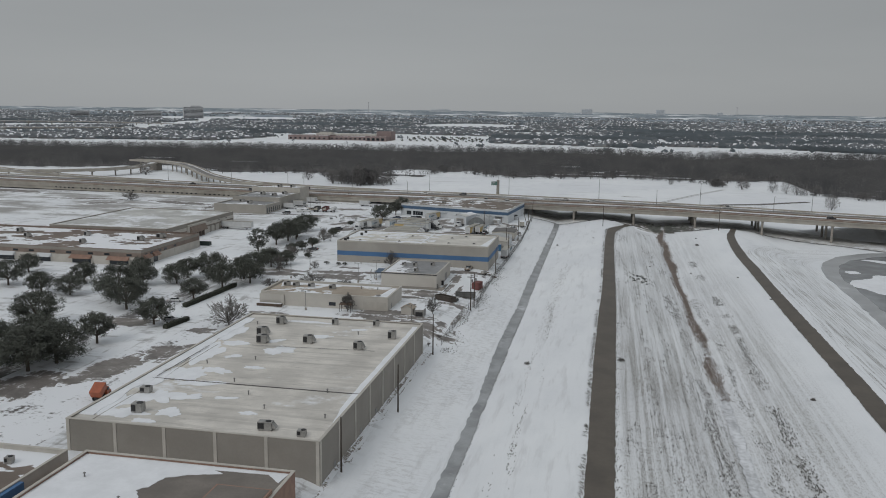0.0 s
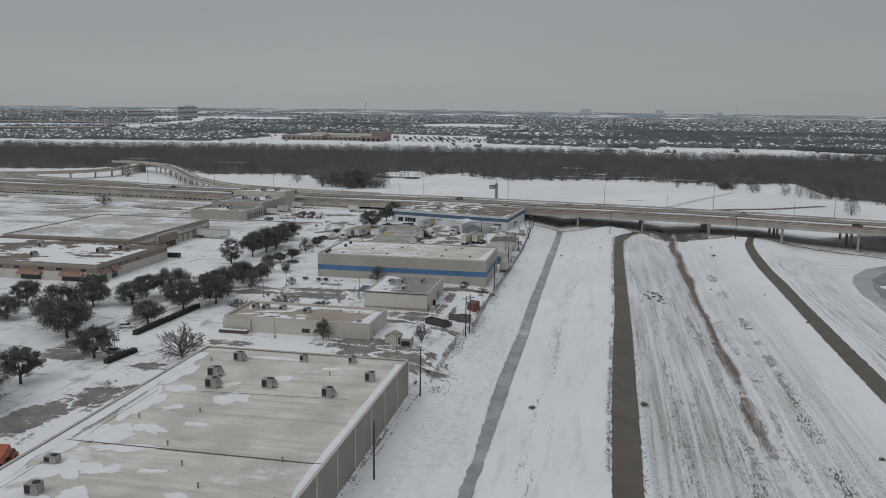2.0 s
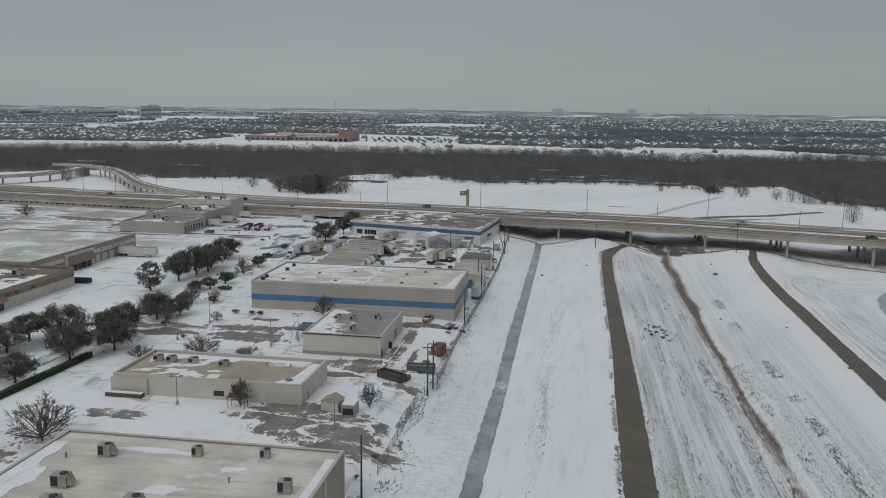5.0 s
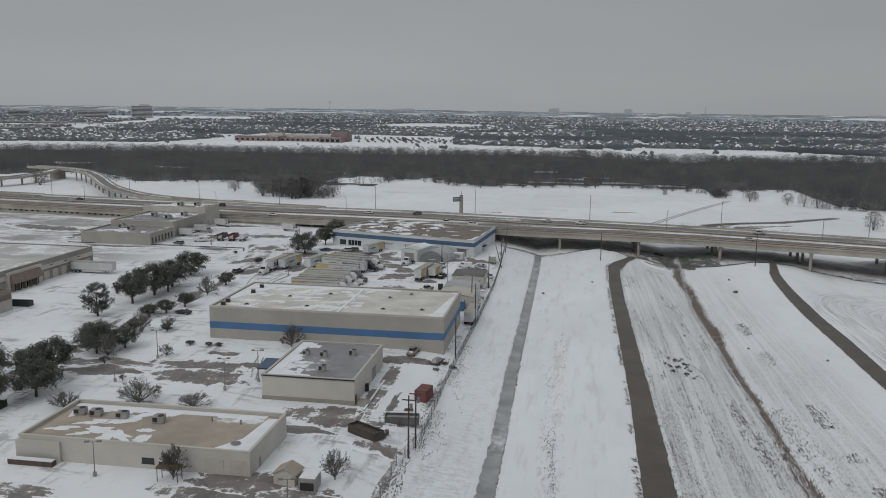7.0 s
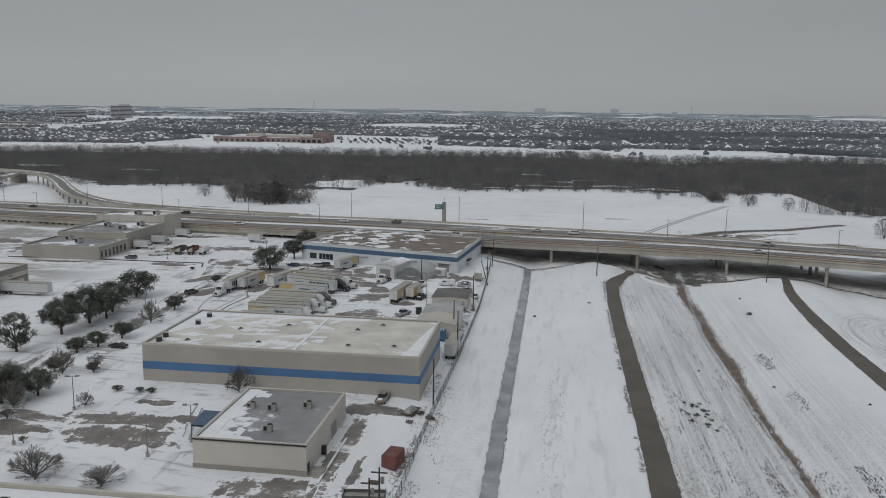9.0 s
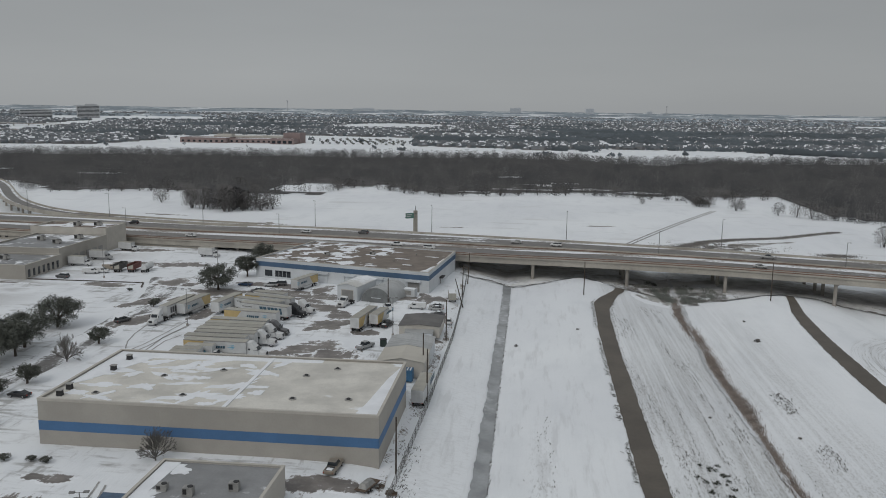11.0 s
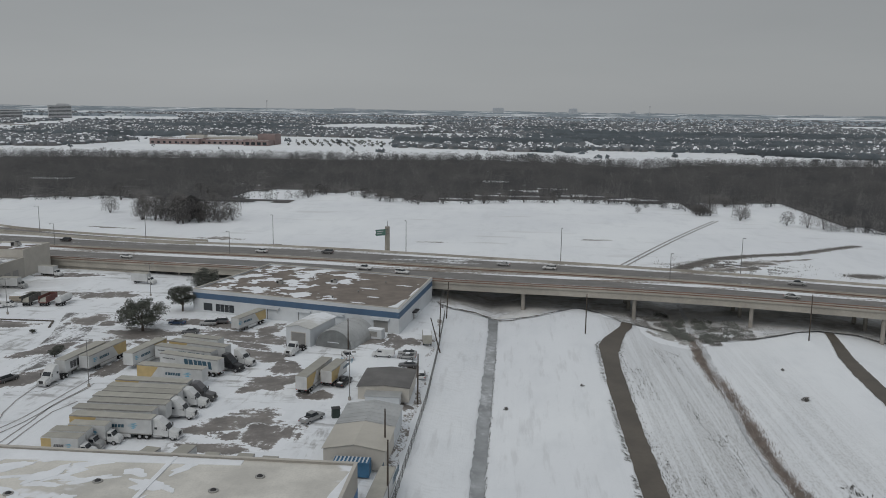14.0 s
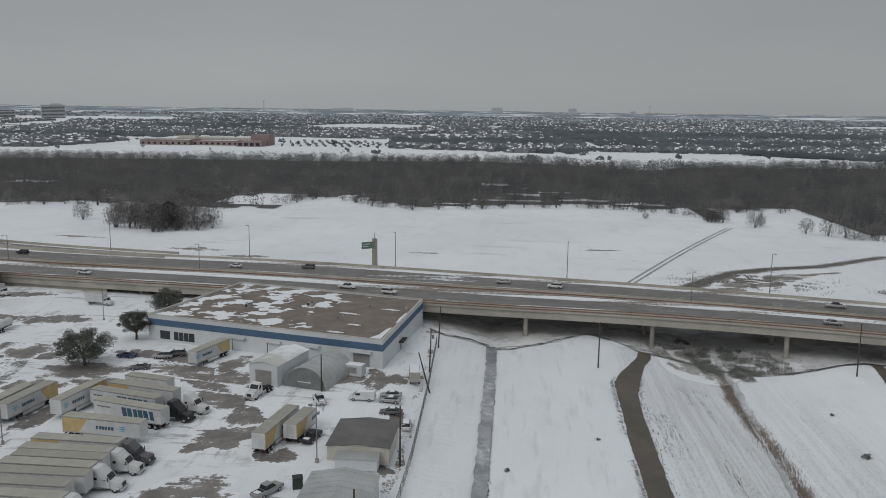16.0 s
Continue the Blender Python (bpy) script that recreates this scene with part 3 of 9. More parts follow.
gx = spread((-5200, -1200, 400), (-1200, -300, 75), (-300, -90, 15), (-90, -44, 4), (-44, 110, 1.4), (110, 320, 10), (320, 1200, 80), (1200, 5200, 400))
gy = spread((-900, -150, 75), (-150, 470, 5), (470, 580, 5), (580, 1250, 35), (1250, 4950, 185))
land = Geo()
ridge = random.Random(3)
for y in gy:
    for x in gx:
        dz = 0.0
        if -42 < x < 110 and -150 < y < 460:
            dz = 0.10 * noise.noise(Vector((x * 0.35, y * 0.06, 0))) + 0.05 * noise.noise(Vector((x * 0.9, y * 0.3, 4)))
        land.v.append((x, y, ground_z(x, y) + dz))
nx = len(gx)
land.f = [(j * nx + i, j * nx + i + 1, (j + 1) * nx + i + 1, (j + 1) * nx + i) for j in range(len(gy) - 1) for i in range(nx - 1)]
solo("ground", land, M_GROUND, "snow covered ground with dry grass showing through", "ground", smooth=True)


def draped(name, left, right, mat, label, lift=0.10, step=4.0, ragged=0.0, seed=0, category="ground", y0=None, y1=None, cols=4):
    """A strip over the ground between two edges, given as tables of (y, x)."""
    lo, hi = y0 if y0 is not None else left[0][0], y1 if y1 is not None else left[-1][0]
    k = max(2, int((hi - lo) / step))
    g, rnd = Geo(), random.Random(seed)
    for j in range(k + 1):
        y = lo + (hi - lo) * j / k
        a, b = lerp(left, y) + rnd.uniform(-ragged, ragged), lerp(right, y) + rnd.uniform(-ragged, ragged)
        for i in range(cols + 1):
            x = a + (b - a) * i / cols
            g.v.append((x, y, ground_z(x, y) + lift))
    g.f = [(j * (cols + 1) + i, j * (cols + 1) + i + 1, (j + 1) * (cols + 1) + i + 1, (j + 1) * (cols + 1) + i) for j in range(k) for i in range(cols)]
    return solo(name, g, mat, label, category, smooth=True)


# two bare tracks along the crests of the levees
ROAD_L = [(-60, -1.6), (132, -1.0), (203, -0.8), (262, 0.0), (290, 0.7), (328, 0.8), (390, 1.1), (412, 1.25), (433, 2.0), (445, 2.4), (451, 4.0), (459, 7.4), (468, 10.8), (476, 12.4)]
ROAD_R = [(-60, 3.3), (133, 4.0), (205, 4.7), (263, 5.3), (329, 5.3), (390, 5.3), (408, 5.6), (424, 5.8), (438, 6.8), (450, 9.1), (461, 11.7), (468, 14.2), (476, 15.6)]
draped("road_west", ROAD_L, ROAD_R, M_DIRT_ROAD, "bare wet brown levee track with ragged snow edges", 0.16, 1.2, 0.14, 1, "track")
EAST_L = [(-60, 54.6), (150, 56.6), (200, 57.2), (267, 57.2), (312, 57.6), (345, 57.9), (372, 57.9), (400, 58.8), (426, 60.6), (442, 62.6), (460, 66.6), (470, 68.4)]
EAST_R = [(-60, 59.6), (150, 61.6), (200, 62.0), (267, 61.9), (312, 62.0), (345, 62.6), (372, 62.4), (400, 63.3), (420, 64.3), (442, 66.2), (460, 69.6), (470, 71.2)]
draped("road_east", EAST_L, EAST_R, M_DIRT_ROAD, "bare wet brown levee track with ragged snow edges", 0.14, 1.2, 0.14, 2, "track")
# the frozen ditch at the foot of the western levee and the muddy one between the levees
DITCH_R = [(-60, -23.6), (136, -23.85), (180, -24.0), (230, -24.25), (268, -24.1), (310, -24.5), (350, -24.7), (395, -24.7), (440, -24.8), (470, -24.8), (482, -25.2)]
draped("water_ditch", [(-60, -26.4), (136, -26.6), (180, -26.3), (205, -27.1), (230, -27.4), (268, -27.0), (310, -27.45), (395, -27.3), (440, -27.5), (470, -27.5), (482, -28.0)], DITCH_R,
       M_ICE, "narrow drainage ditch of grey ice between snow banks", 0.22, 1.5, 0.22, 3, "ditch")
CREEK = [(-60, 27), (145, 28.6), (224, 30.0), (277, 28.6), (319, 28.4), (392, 27.6), (420, 29.4), (443, 31.4), (459, 32.6), (475, 32.0), (493, 34.5), (515, 35.5)]
draped("water_creek", [(y, x - (1.1 if y < 240 else 0.6) - 0.35 * math.sin(y * 0.13)) for y, x in CREEK], [(y, x + (1.1 if y < 240 else 0.6) + 0.35 * math.sin(y * 0.19)) for y, x in CREEK],
       M_MUD, "shallow creek of frozen mud and slush", 0.25, 2.0, 0.35, 4, "creek")

# the frozen pond
POND = [(250, 87), (293, 89.3), (320, 90.4), (355, 91.2), (376, 93.3), (394, 98), (411, 108), (424, 122), (430, 136), (434, 165), (432, 230), (400, 280), (300, 300), (180, 290), (130, 200), (150, 120), (200, 92)]
pond = Geo()
pond_pts = []
for i in range(len(POND)):
    (ya, xa), (yb, xb) = POND[i], POND[(i + 1) % len(POND)]
    for k in range(6):
        s = k / 6
        px_, py_ = xa + (xb - xa) * s, ya + (yb - ya) * s
        pond_pts.append((px_ + 0.9 * noise.noise(Vector((px_ * 0.2, py_ * 0.2, 1))), py_ + 0.9 * noise.noise(Vector((px_ * 0.2, py_ * 0.2, 7)))))
pond_pts = pond_pts[::-1]
pond.prism(pond_pts, -8.0, -5.25)
M_POND = snowy("pond_ice", (0.40, 0.415, 0.425), 0.12, 0.06, (1, 1, 1), rough=0.3, soft=0.10, fine_share=0.2)
M_POND_DARK = snowy("dark_pond_ice", (0.235, 0.25, 0.26), 0.06, 0.05, (1, 1, 1), rough=0.25, vary=0.35, soft=0.08, fine_share=0.15)
pond_ob = solo("water_pond", pond, M_POND, "frozen pond with a pale rim, dark ice and snow patches", "pond")
deep = Geo()
mid_x, mid_y = 190.0, 300.0
deep.prism([(mid_x + (x - mid_x) * 0.945 + 1.2 * noise.noise(Vector((x * 0.12, y * 0.12, 3))), mid_y + (y - mid_y) * 0.93 + 1.2 * noise.noise(Vector((x * 0.12, y * 0.12, 9)))) for x, y in pond_pts], -5.3, -5.235)
part("dark_ice", deep, M_POND_DARK, pond_ob, "dark ice away from the rim")


def blob(cx, cy, rx, ry, turn=0.0, seed=0, rag=0.28, n=44):
    """A ragged outline, counter-clockwise."""
    ca, sa = math.cos(radians(turn)), math.sin(radians(turn))
    out = []
    for i in range(n):
        a = 2 * math.pi * i / n
        k = 1 + rag * noise.noise(Vector((1.3 * math.cos(a) + seed * 7.1, 1.3 * math.sin(a), 0))) * 2 + rag * 0.7 * noise.noise(Vector((4 * math.cos(a), 4 * math.sin(a) + seed * 3.3, 2)))
        u, v = rx * k * math.cos(a), ry * k * math.sin(a)
        out.append((cx + u * ca - v * sa, cy + u * sa + v * ca))
    return out


for k, (cx, cy, rx, ry, turn) in enumerate(((104.4, 371, 3.2, 3.6, 0), (113.5, 347, 13.0, 21.0, -20), (126, 401, 9.0, 3.0, -30), (104, 300, 5, 11, 0), (150, 390, 20, 10, 20), (140, 320, 14, 26, 0), (112, 268, 9, 16, 10), (180, 350, 16, 30, 0), (160, 250, 25, 18, 0), (128, 372, 7, 4, 10))):
    part("snow_island", Geo().prism(blob(cx, cy, rx, ry, turn, 820 + k, 0.22, 60), -5.24, -5.19 + 0.003 * k), M_SNOW, pond_ob, "patch of snow lying on the ice")


def ground_patch(name, cx, cy, rx, ry, turn, seed, mat, label, lift=0.06, category="bare patch", rings=6):
    """A thin ragged sheet that follows the ground."""
    g, outer = Geo(), blob(cx, cy, rx, ry, turn, seed)
    n = len(outer)
    g.v.append((cx, cy, ground_z(cx, cy) + lift))
    for r in range(1, rings + 1):
        for x, y in outer:
            px_, py_ = cx + (x - cx) * r / rings, cy + (y - cy) * r / rings
            g.v.append((px_, py_, ground_z(px_, py_) + (lift if r < rings else -0.06)))
    g.f = [(0, 1 + i, 1 + (i + 1) % n) for i in range(n)]
    for r in range(rings - 1):
        g.f += [(1 + r * n + i, 1 + (r + 1) * n + i, 1 + (r + 1) * n + (i + 1) % n, 1 + r * n + (i + 1) % n) for i in range(n)]
    ob = solo(name, g, mat, label, category, smooth=True)
    wear = ob.data.attributes.new("wear", "FLOAT", "POINT")
    wear.data.foreach_set("value", [1.0] + [1 - (r / rings) ** 1.8 for r in range(1, rings + 1) for _ in range(n)])
    return ob


# ---------------------------------------------------------------- the highway: two decks on a curve
HWY = [(-1100, 628, 4.0, 46), (-700, 580, 4.0, 46), (-447, 549, 4.0, 46), (-348, 539, 4.0, 47), (-254, 528, 4.0, 48), (-195.6, 520.2, 4.0, 47.2), (-170.2, 515.7, 4.2, 46.7), (-147.7, 511.3, 4.6, 47.4), (-104.5, 503.7, 5.3, 48.6), (-43.5, 489.2, 5.95, 48.1), (-16.8, 485.7, 6.2, 44.7), (17.0, 481.4, 6.5, 41.3), (50.4, 473.5, 6.8, 38.9), (69.2, 468.8, 6.78, 38.9), (100.5, 460.0, 6.74, 38.8), (147.3, 447.2, 6.68, 38.7), (260.9, 416.8, 6.54, 38.5), (623.0, 324.9, 6.08, 38.3), (1454.8, 117.3, 6.0, 38.4)]


def hwy(x):
    """The near barrier's y, its top and the whole width at x."""
    return tuple(float(np.interp(x, [h[0] for h in HWY], [h[k] for h in HWY])) for k in (1, 2, 3))


def soft_hwy(x):
    vals = [hwy(x + d) for d in (-24, -12, 0, 12, 24)]
    return tuple(sum(v[k] for v in vals) / 5 for k in range(3))


HX = spread((-1100, -400, 35), (-400, 200, 8), (200, 1400, 60))


def along(name, a, b, z0, z1, mat, parent, label="", x0=-1100, x1=1400):
    """A band of the highway: from share a to share b of its width (or metres, as ("m", v)), between heights below the barrier's top."""
    g, sections = Geo(), []
    for x in HX:
        if x0 <= x <= x1:
            y, top, w = soft_hwy(x)
            ya, yb = (y + (s[1] if isinstance(s, tuple) else s * w) for s in (a, b))
            sections.append([(x, ya, top + z0), (x, yb, top + z0), (x, yb, top + z1), (x, ya, top + z1)])
    for s in sections:
        g.v += s
    for i in range(len(sections) - 1):
        k = 4 * i
        g.f += [(k + j, k + 4 + j, k + 4 + (j + 1) % 4, k + (j + 1) % 4) for j in range(4)]
    g.f += [(0, 1, 2, 3), tuple(len(g.v) - 4 + j for j in (3, 2, 1, 0))]
    return part(name, g, mat, parent, label, smooth=False)


highway = thing("highway_bridge", "concrete highway viaduct with tan barriers and wet lanes", "highway", kind="structure")
along("barrier", ("m", 0.0), ("m", 0.4), -1.0, 0.0, M_GIRDER, highway, "tan concrete barrier")
along("rail", ("m", 0.05), ("m", 0.35), 0.0, 0.26, M_RUST, highway, "rust brown top rail")
along("stripe", ("m", -0.05), ("m", 0.0), -0.62, -0.30, M_RUST, highway, "rust brown stripe")
along("girder", ("m", 0.5), ("m", 1.1), -3.3, -1.25, M_GIRDER, highway, "concrete edge girder")
along("ledge", ("m", 0.0), ("m", 1.2), -1.25, -1.0, M_GIRDER, highway)
along("deck", ("m", 1.2), 0.49, -1.5, -0.86, M_CONC, highway)
along("shoulder", ("m", 0.4), 0.13, -0.86, -0.80, M_BROWNSLUSH, highway, "narrow shoulder of brown slush")
along("lanes", 0.13, 0.345, -0.86, -0.79, M_LANE, highway, "wet grey lanes")
along("snow_strip", 0.345, 0.445, -0.86, -0.70, M_SHOULDER, highway, "white strip of snow along the inner shoulder")
along("shoulder", 0.445, 0.475, -0.86, -0.76, M_BROWNSLUSH, highway, "brown slush beside the median")
along("barrier", 0.475, 0.487, -1.0, 0.0, M_GIRDER, highway, "tan median barrier")
along("stripe", 0.4745, 0.475, -0.55, -0.2, M_RUST, highway)
along("barrier", 0.515, 0.527, -1.0, 0.0, M_GIRDER, highway, "tan median barrier")
along("stripe", 0.4872, 0.5148, -0.9, -0.3, M_RUST, highway, "brown dirt between the median barriers")
along("deck", 0.515, 1.0, -1.5, -0.86, M_CONC, highway)
along("shoulder", 0.527, 0.62, -0.86, -0.80, M_BROWNSLUSH, highway)
along("lanes", 0.62, 0.90, -0.86, -0.79, M_LANE, highway, "wet grey lanes")
along("shoulder", 0.90, 0.99, -0.86, -0.78, M_SHOULDER, highway)
along("barrier", 0.985, 1.0, -1.0, 0.0, M_GIRDER, highway, "tan concrete barrier")
along("girder", 0.35, 0.365, -3.1, -1.5, M_GIRDER, highway)
along("girder", 0.53, 0.545, -3.1, -1.5, M_GIRDER, highway)
along("girder", 0.96, 0.975, -3.1, -1.5, M_GIRDER, highway)
# columns and caps
for px0 in (-330, -298, -266, -234, -202, -170, -140, -112, -80, -49, -17.2, 16.9, 50, 84, 117, 150, 184, 218):
    y0, top, w = soft_hwy(px0)
    for a, b in ((0.03, 0.45), (0.55, 0.96)):
        cap = Geo().box(px0 - 0.7, y0 + a * w, top - 3.7, px0 + 0.7, y0 + b * w, top - 3.1)
        part("pier_cap", cap, M_CONC, highway)
        for s in (a + 0.03, b - 0.08):
            gz = ground_z(px0, y0 + s * w)
            if top - 3.7 > gz - 1.0:
                part("column", Geo().cyl((px0, y0 + s * w, gz - 1.5), 0.62, top - 3.7 - gz + 1.5, n=12), M_CONC, highway, "round concrete column", smooth=False)
# a low wall closes the foot of the near deck in the west; black boxes paint its shaded openings
foot = Geo()
foot_secs = [(x, *soft_hwy(x)) for x in HX if -1000 < x < -150]
for (xa, ya, ta, wa), (xb, yb, tb, wb) in zip(foot_secs, foot_secs[1:]):
    foot.hexa([(xa, ya + 1.3, -1.5), (xb, yb + 1.3, -1.5), (xb, yb + 1.7, -1.5), (xa, ya + 1.7, -1.5), (xa, ya + 1.3, ta - 3.2), (xb, yb + 1.3, tb - 3.2), (xb, yb + 1.7, tb - 3.2), (xa, ya + 1.7, ta - 3.2)])
part("foot_wall", foot, M_GIRDER, highway, "low concrete wall at the foot of the deck")
for k in range(62):
    x = -398 + 3.7 * k
    if k % 7 == 5 or x > -192:
        continue
    y0, top, w = soft_hwy(x)
    part("opening", Geo().box(x - 0.75, y0 + 1.1, -0.1, x + 0.75, y0 + 1.32, top - 3.35), M_DARK, highway, "black box for a shaded opening in the foot wall")
# an embankment under the far deck where the road meets the flood plain
bank = Geo()
secs = []
for x in HX:
    if -1000 < x < -60 or 98 < x < 1300:
        y, top, w = soft_hwy(x)
        rise = min(1.0, max(0.03, (x - 98) / 75)) if x > 0 else 1.0
        s = [(x, y + (0.5 if x > 0 else 0.9) * w, -6.6), (x, y + 1.30 * w, -6.6 if x > 0 else -3.2), (x, y + 1.0 * w + 0.6, -6.4 + rise * (top + 5.1)), (x, y + 0.90 * w, -6.4 + rise * (top + 4.7))]
        secs.append((x, s))
for i in range(len(secs) - 1):
    if not (secs[i][0] < 0 < secs[i + 1][0]):
        k = len(bank.v)
        bank.v += secs[i][1] + secs[i + 1][1]
        bank.f += [(k + j, k + 4 + j, k + 4 + (j + 1) % 4, k + (j + 1) % 4) for j in range(4)]
solo("ground_embankment", bank, M_SNOW, "snow covered embankment beside the highway", "embankment")

# bare soil and slope paving under the bridge, coloured lighter to offset the shade
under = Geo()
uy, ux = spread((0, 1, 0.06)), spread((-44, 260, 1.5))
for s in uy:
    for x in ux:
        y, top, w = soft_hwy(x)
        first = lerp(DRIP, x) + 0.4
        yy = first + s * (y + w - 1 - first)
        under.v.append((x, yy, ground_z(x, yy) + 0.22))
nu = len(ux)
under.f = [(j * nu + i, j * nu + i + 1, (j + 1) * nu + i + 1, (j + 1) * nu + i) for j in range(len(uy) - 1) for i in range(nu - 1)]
solo("ground_under_bridge", under, M_UNDER, "bare soil below the bridge, lightened to offset its shade", "ground", smooth=True)
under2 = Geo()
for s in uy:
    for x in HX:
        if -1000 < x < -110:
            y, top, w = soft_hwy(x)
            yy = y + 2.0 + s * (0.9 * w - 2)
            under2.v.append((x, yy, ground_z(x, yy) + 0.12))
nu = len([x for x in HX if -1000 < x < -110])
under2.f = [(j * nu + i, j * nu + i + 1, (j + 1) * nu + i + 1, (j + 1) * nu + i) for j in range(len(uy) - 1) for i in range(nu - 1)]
solo("ground_under_viaduct", under2, M_UNDER, "bare soil below the low viaduct, lightened to offset its shade", "ground", smooth=True)

# the wet earth line along the shelter's edge
for name, line in (("west", [(-44, 484.5), (-40, 483.2), (-32.3, 483.7), (-25.6, 481), (-22.3, 478.6), (-15.9, 479.4), (-8.4, 480.2), (-3.9, 484.4), (-0.4, 487), (5.6, 482.4), (9.4, 478.7), (11.8, 474)]),
                   ("east", [(14.5, 472.5), (17.4, 473.1), (23, 472.4), (27.3, 473.3), (31.9, 467.6), (34.9, 464.6), (39.6, 461.5), (47.2, 461.6), (55.7, 464.1), (66, 468.2), (78, 470.2), (92, 466.2), (103, 458.2), (120, 449.2), (138, 438.2), (200, 424.2)])):
    g, fine = Geo(), [(line[i][0] + (line[i + 1][0] - line[i][0]) * k / 10, line[i][1] + (line[i + 1][1] - line[i][1]) * k / 10) for i in range(len(line) - 1) for k in range(10)]
    lo = [(x, y - 0.25 + 0.5 * noise.noise(Vector((x * 0.5, y * 0.3, 1)))) for x, y in fine]
    hi = [(x, y + 0.75 + 1.1 * noise.noise(Vector((x * 0.3, y * 0.2, 6)))) for x, y in fine]
    g.ribbon([(x, y, ground_z(x, y) + 0.32) for x, y in hi], [(x, y, ground_z(x, y) + 0.32) for x, y in lo])
    solo("ground_wet_line_" + name, g, M_WETLINE, "wet dark earth along the edge of the shelter", "bare patch")

# the curved ramp that climbs away to the north-west
RAMP = [(-150, 560.5, 4.4), (-180, 566, 4.3), (-205, 571, 4.3), (-232, 578, 4.3), (-258, 588, 4.2), (-286, 606, 4.1), (-317, 634, 4.5), (-342, 664, 5.0), (-363, 692, 5.5), (-385, 719, 6.0), (-408, 742, 6.3), (-443, 762, 6.4), (-473, 771, 6.4)]
ramp_thing = thing("highway_ramp", "curved concrete flyover ramp on columns", "ramp", kind="structure")
ramp_pts = []
for i in range(len(RAMP) - 1):
    for k in range(6):
        s = k / 6
        p0, p1, p2, p3 = (Vector(RAMP[min(max(j, 0), len(RAMP) - 1)]) for j in (i - 1, i, i + 1, i + 2))
        ramp_pts.append(0.5 * ((2 * p1) + (p2 - p0) * s + (2 * p0 - 5 * p1 + 4 * p2 - p3) * s * s + (3 * p1 - p0 - 3 * p2 + p3) * s ** 3))
ramp_pts.append(Vector(RAMP[-1]))


def swept(pts, a, b, z0, z1):
    """A band along a line, from a to b metres to its left, between two heights."""
    g = Geo()
    for i, p in enumerate(pts):
        d = (pts[min(i + 1, len(pts) - 1)] - pts[max(i - 1, 0)])
        side = Vector((-d.y, d.x, 0)).normalized()
        g.v += [tuple(p + side * a + Vector((0, 0, z0))), tuple(p + side * b + Vector((0, 0, z0))), tuple(p + side * b + Vector((0, 0, z1))), tuple(p + side * a + Vector((0, 0, z1)))]
    for i in range(len(pts) - 1):
        k = 4 * i
        g.f += [(k + j, k + (j + 1) % 4, k + 4 + (j + 1) % 4, k + 4 + j) for j in range(4)]
    g.f += [(3, 2, 1, 0), tuple(len(g.v) - 4 + j for j in (0, 1, 2, 3))]
    return g


part("deck", swept(ramp_pts, -5, 5, -1.9, -0.9), M_GIRDER, ramp_thing)
part("lanes", swept(ramp_pts, -3.0, 2.4, -0.9, -0.82), M_LANE, ramp_thing, "wet grey ramp lane")
part("shoulder", swept(ramp_pts, -4.5, -3.0, -0.9, -0.78), M_SHOULDER, ramp_thing, "snow along the ramp shoulder")
part("shoulder", swept(ramp_pts, 2.4, 4.5, -0.9, -0.78), M_SHOULDER, ramp_thing, "snow along the ramp shoulder")
part("barrier", swept(ramp_pts, -5, -4.5, -0.9, 0.1), M_GIRDER, ramp_thing)
part("barrier", swept(ramp_pts, 4.5, 5, -0.9, 0.1), M_GIRDER, ramp_thing)
for p in ramp_pts[33::4]:
    part("column", Geo().cyl((p.x - 2.2, p.y, -4), 0.6, p.z + 2.1, n=10), M_CONC, ramp_thing)
    part("column", Geo().cyl((p.x + 2.2, p.y, -4), 0.6, p.z + 2.1, n=10), M_CONC, ramp_thing)
    part("pier_cap", Geo().box(p.x - 3.2, p.y - 0.8, p.z - 2.5, p.x + 3.2, p.y + 0.8, p.z - 1.9), M_CONC, ramp_thing)
# the low slip road that leaves the ramp towards the west
SLIP = [(-440, 756, 5.6), (-436, 738, 5.0), (-433, 718, 4.4), (-434, 697, 4.1), (-443, 673, 4.0), (-470, 647, 4.0), (-496, 632, 4.2), (-560, 622, 4.3), (-680, 632, 4.3), (-800, 652, 4.2)]
slip_thing = thing("slip_road", "low concrete slip road joining the flyover", "ramp", kind="structure")
slip_pts = [Vector(SLIP[i]) + (Vector(SLIP[i + 1]) - Vector(SLIP[i])) * (k / 4) for i in range(len(SLIP) - 1) for k in range(4)]
part("deck", swept(slip_pts, -4.5, 4.5, -1.9, -0.9), M_GIRDER, slip_thing)
part("lanes", swept(slip_pts, -4, 4, -0.9, -0.82), M_SHOULDER, slip_thing, "snowy slip road lane")
part("barrier", swept(slip_pts, -4.5, -4.1, -0.9, 0.1), M_GIRDER, slip_thing)
part("barrier", swept(slip_pts, 4.1, 4.5, -0.9, 0.1), M_GIRDER, slip_thing)
for p in slip_pts[8::3]:
    part("column", Geo().cyl((p.x, p.y, -4), 0.7, p.z + 2.2, n=10), M_CONC, slip_thing)
    part("pier_cap", Geo().box(p.x - 2.6, p.y - 0.7, p.z - 2.5, p.x + 2.6, p.y + 0.7, p.z - 1.9), M_CONC, slip_thing)
part("end_wall", Geo().box(-445.5, 755, -4, -437, 764, 4.2), M_CONC, slip_thing, "concrete wall where the slip road meets the ramp")
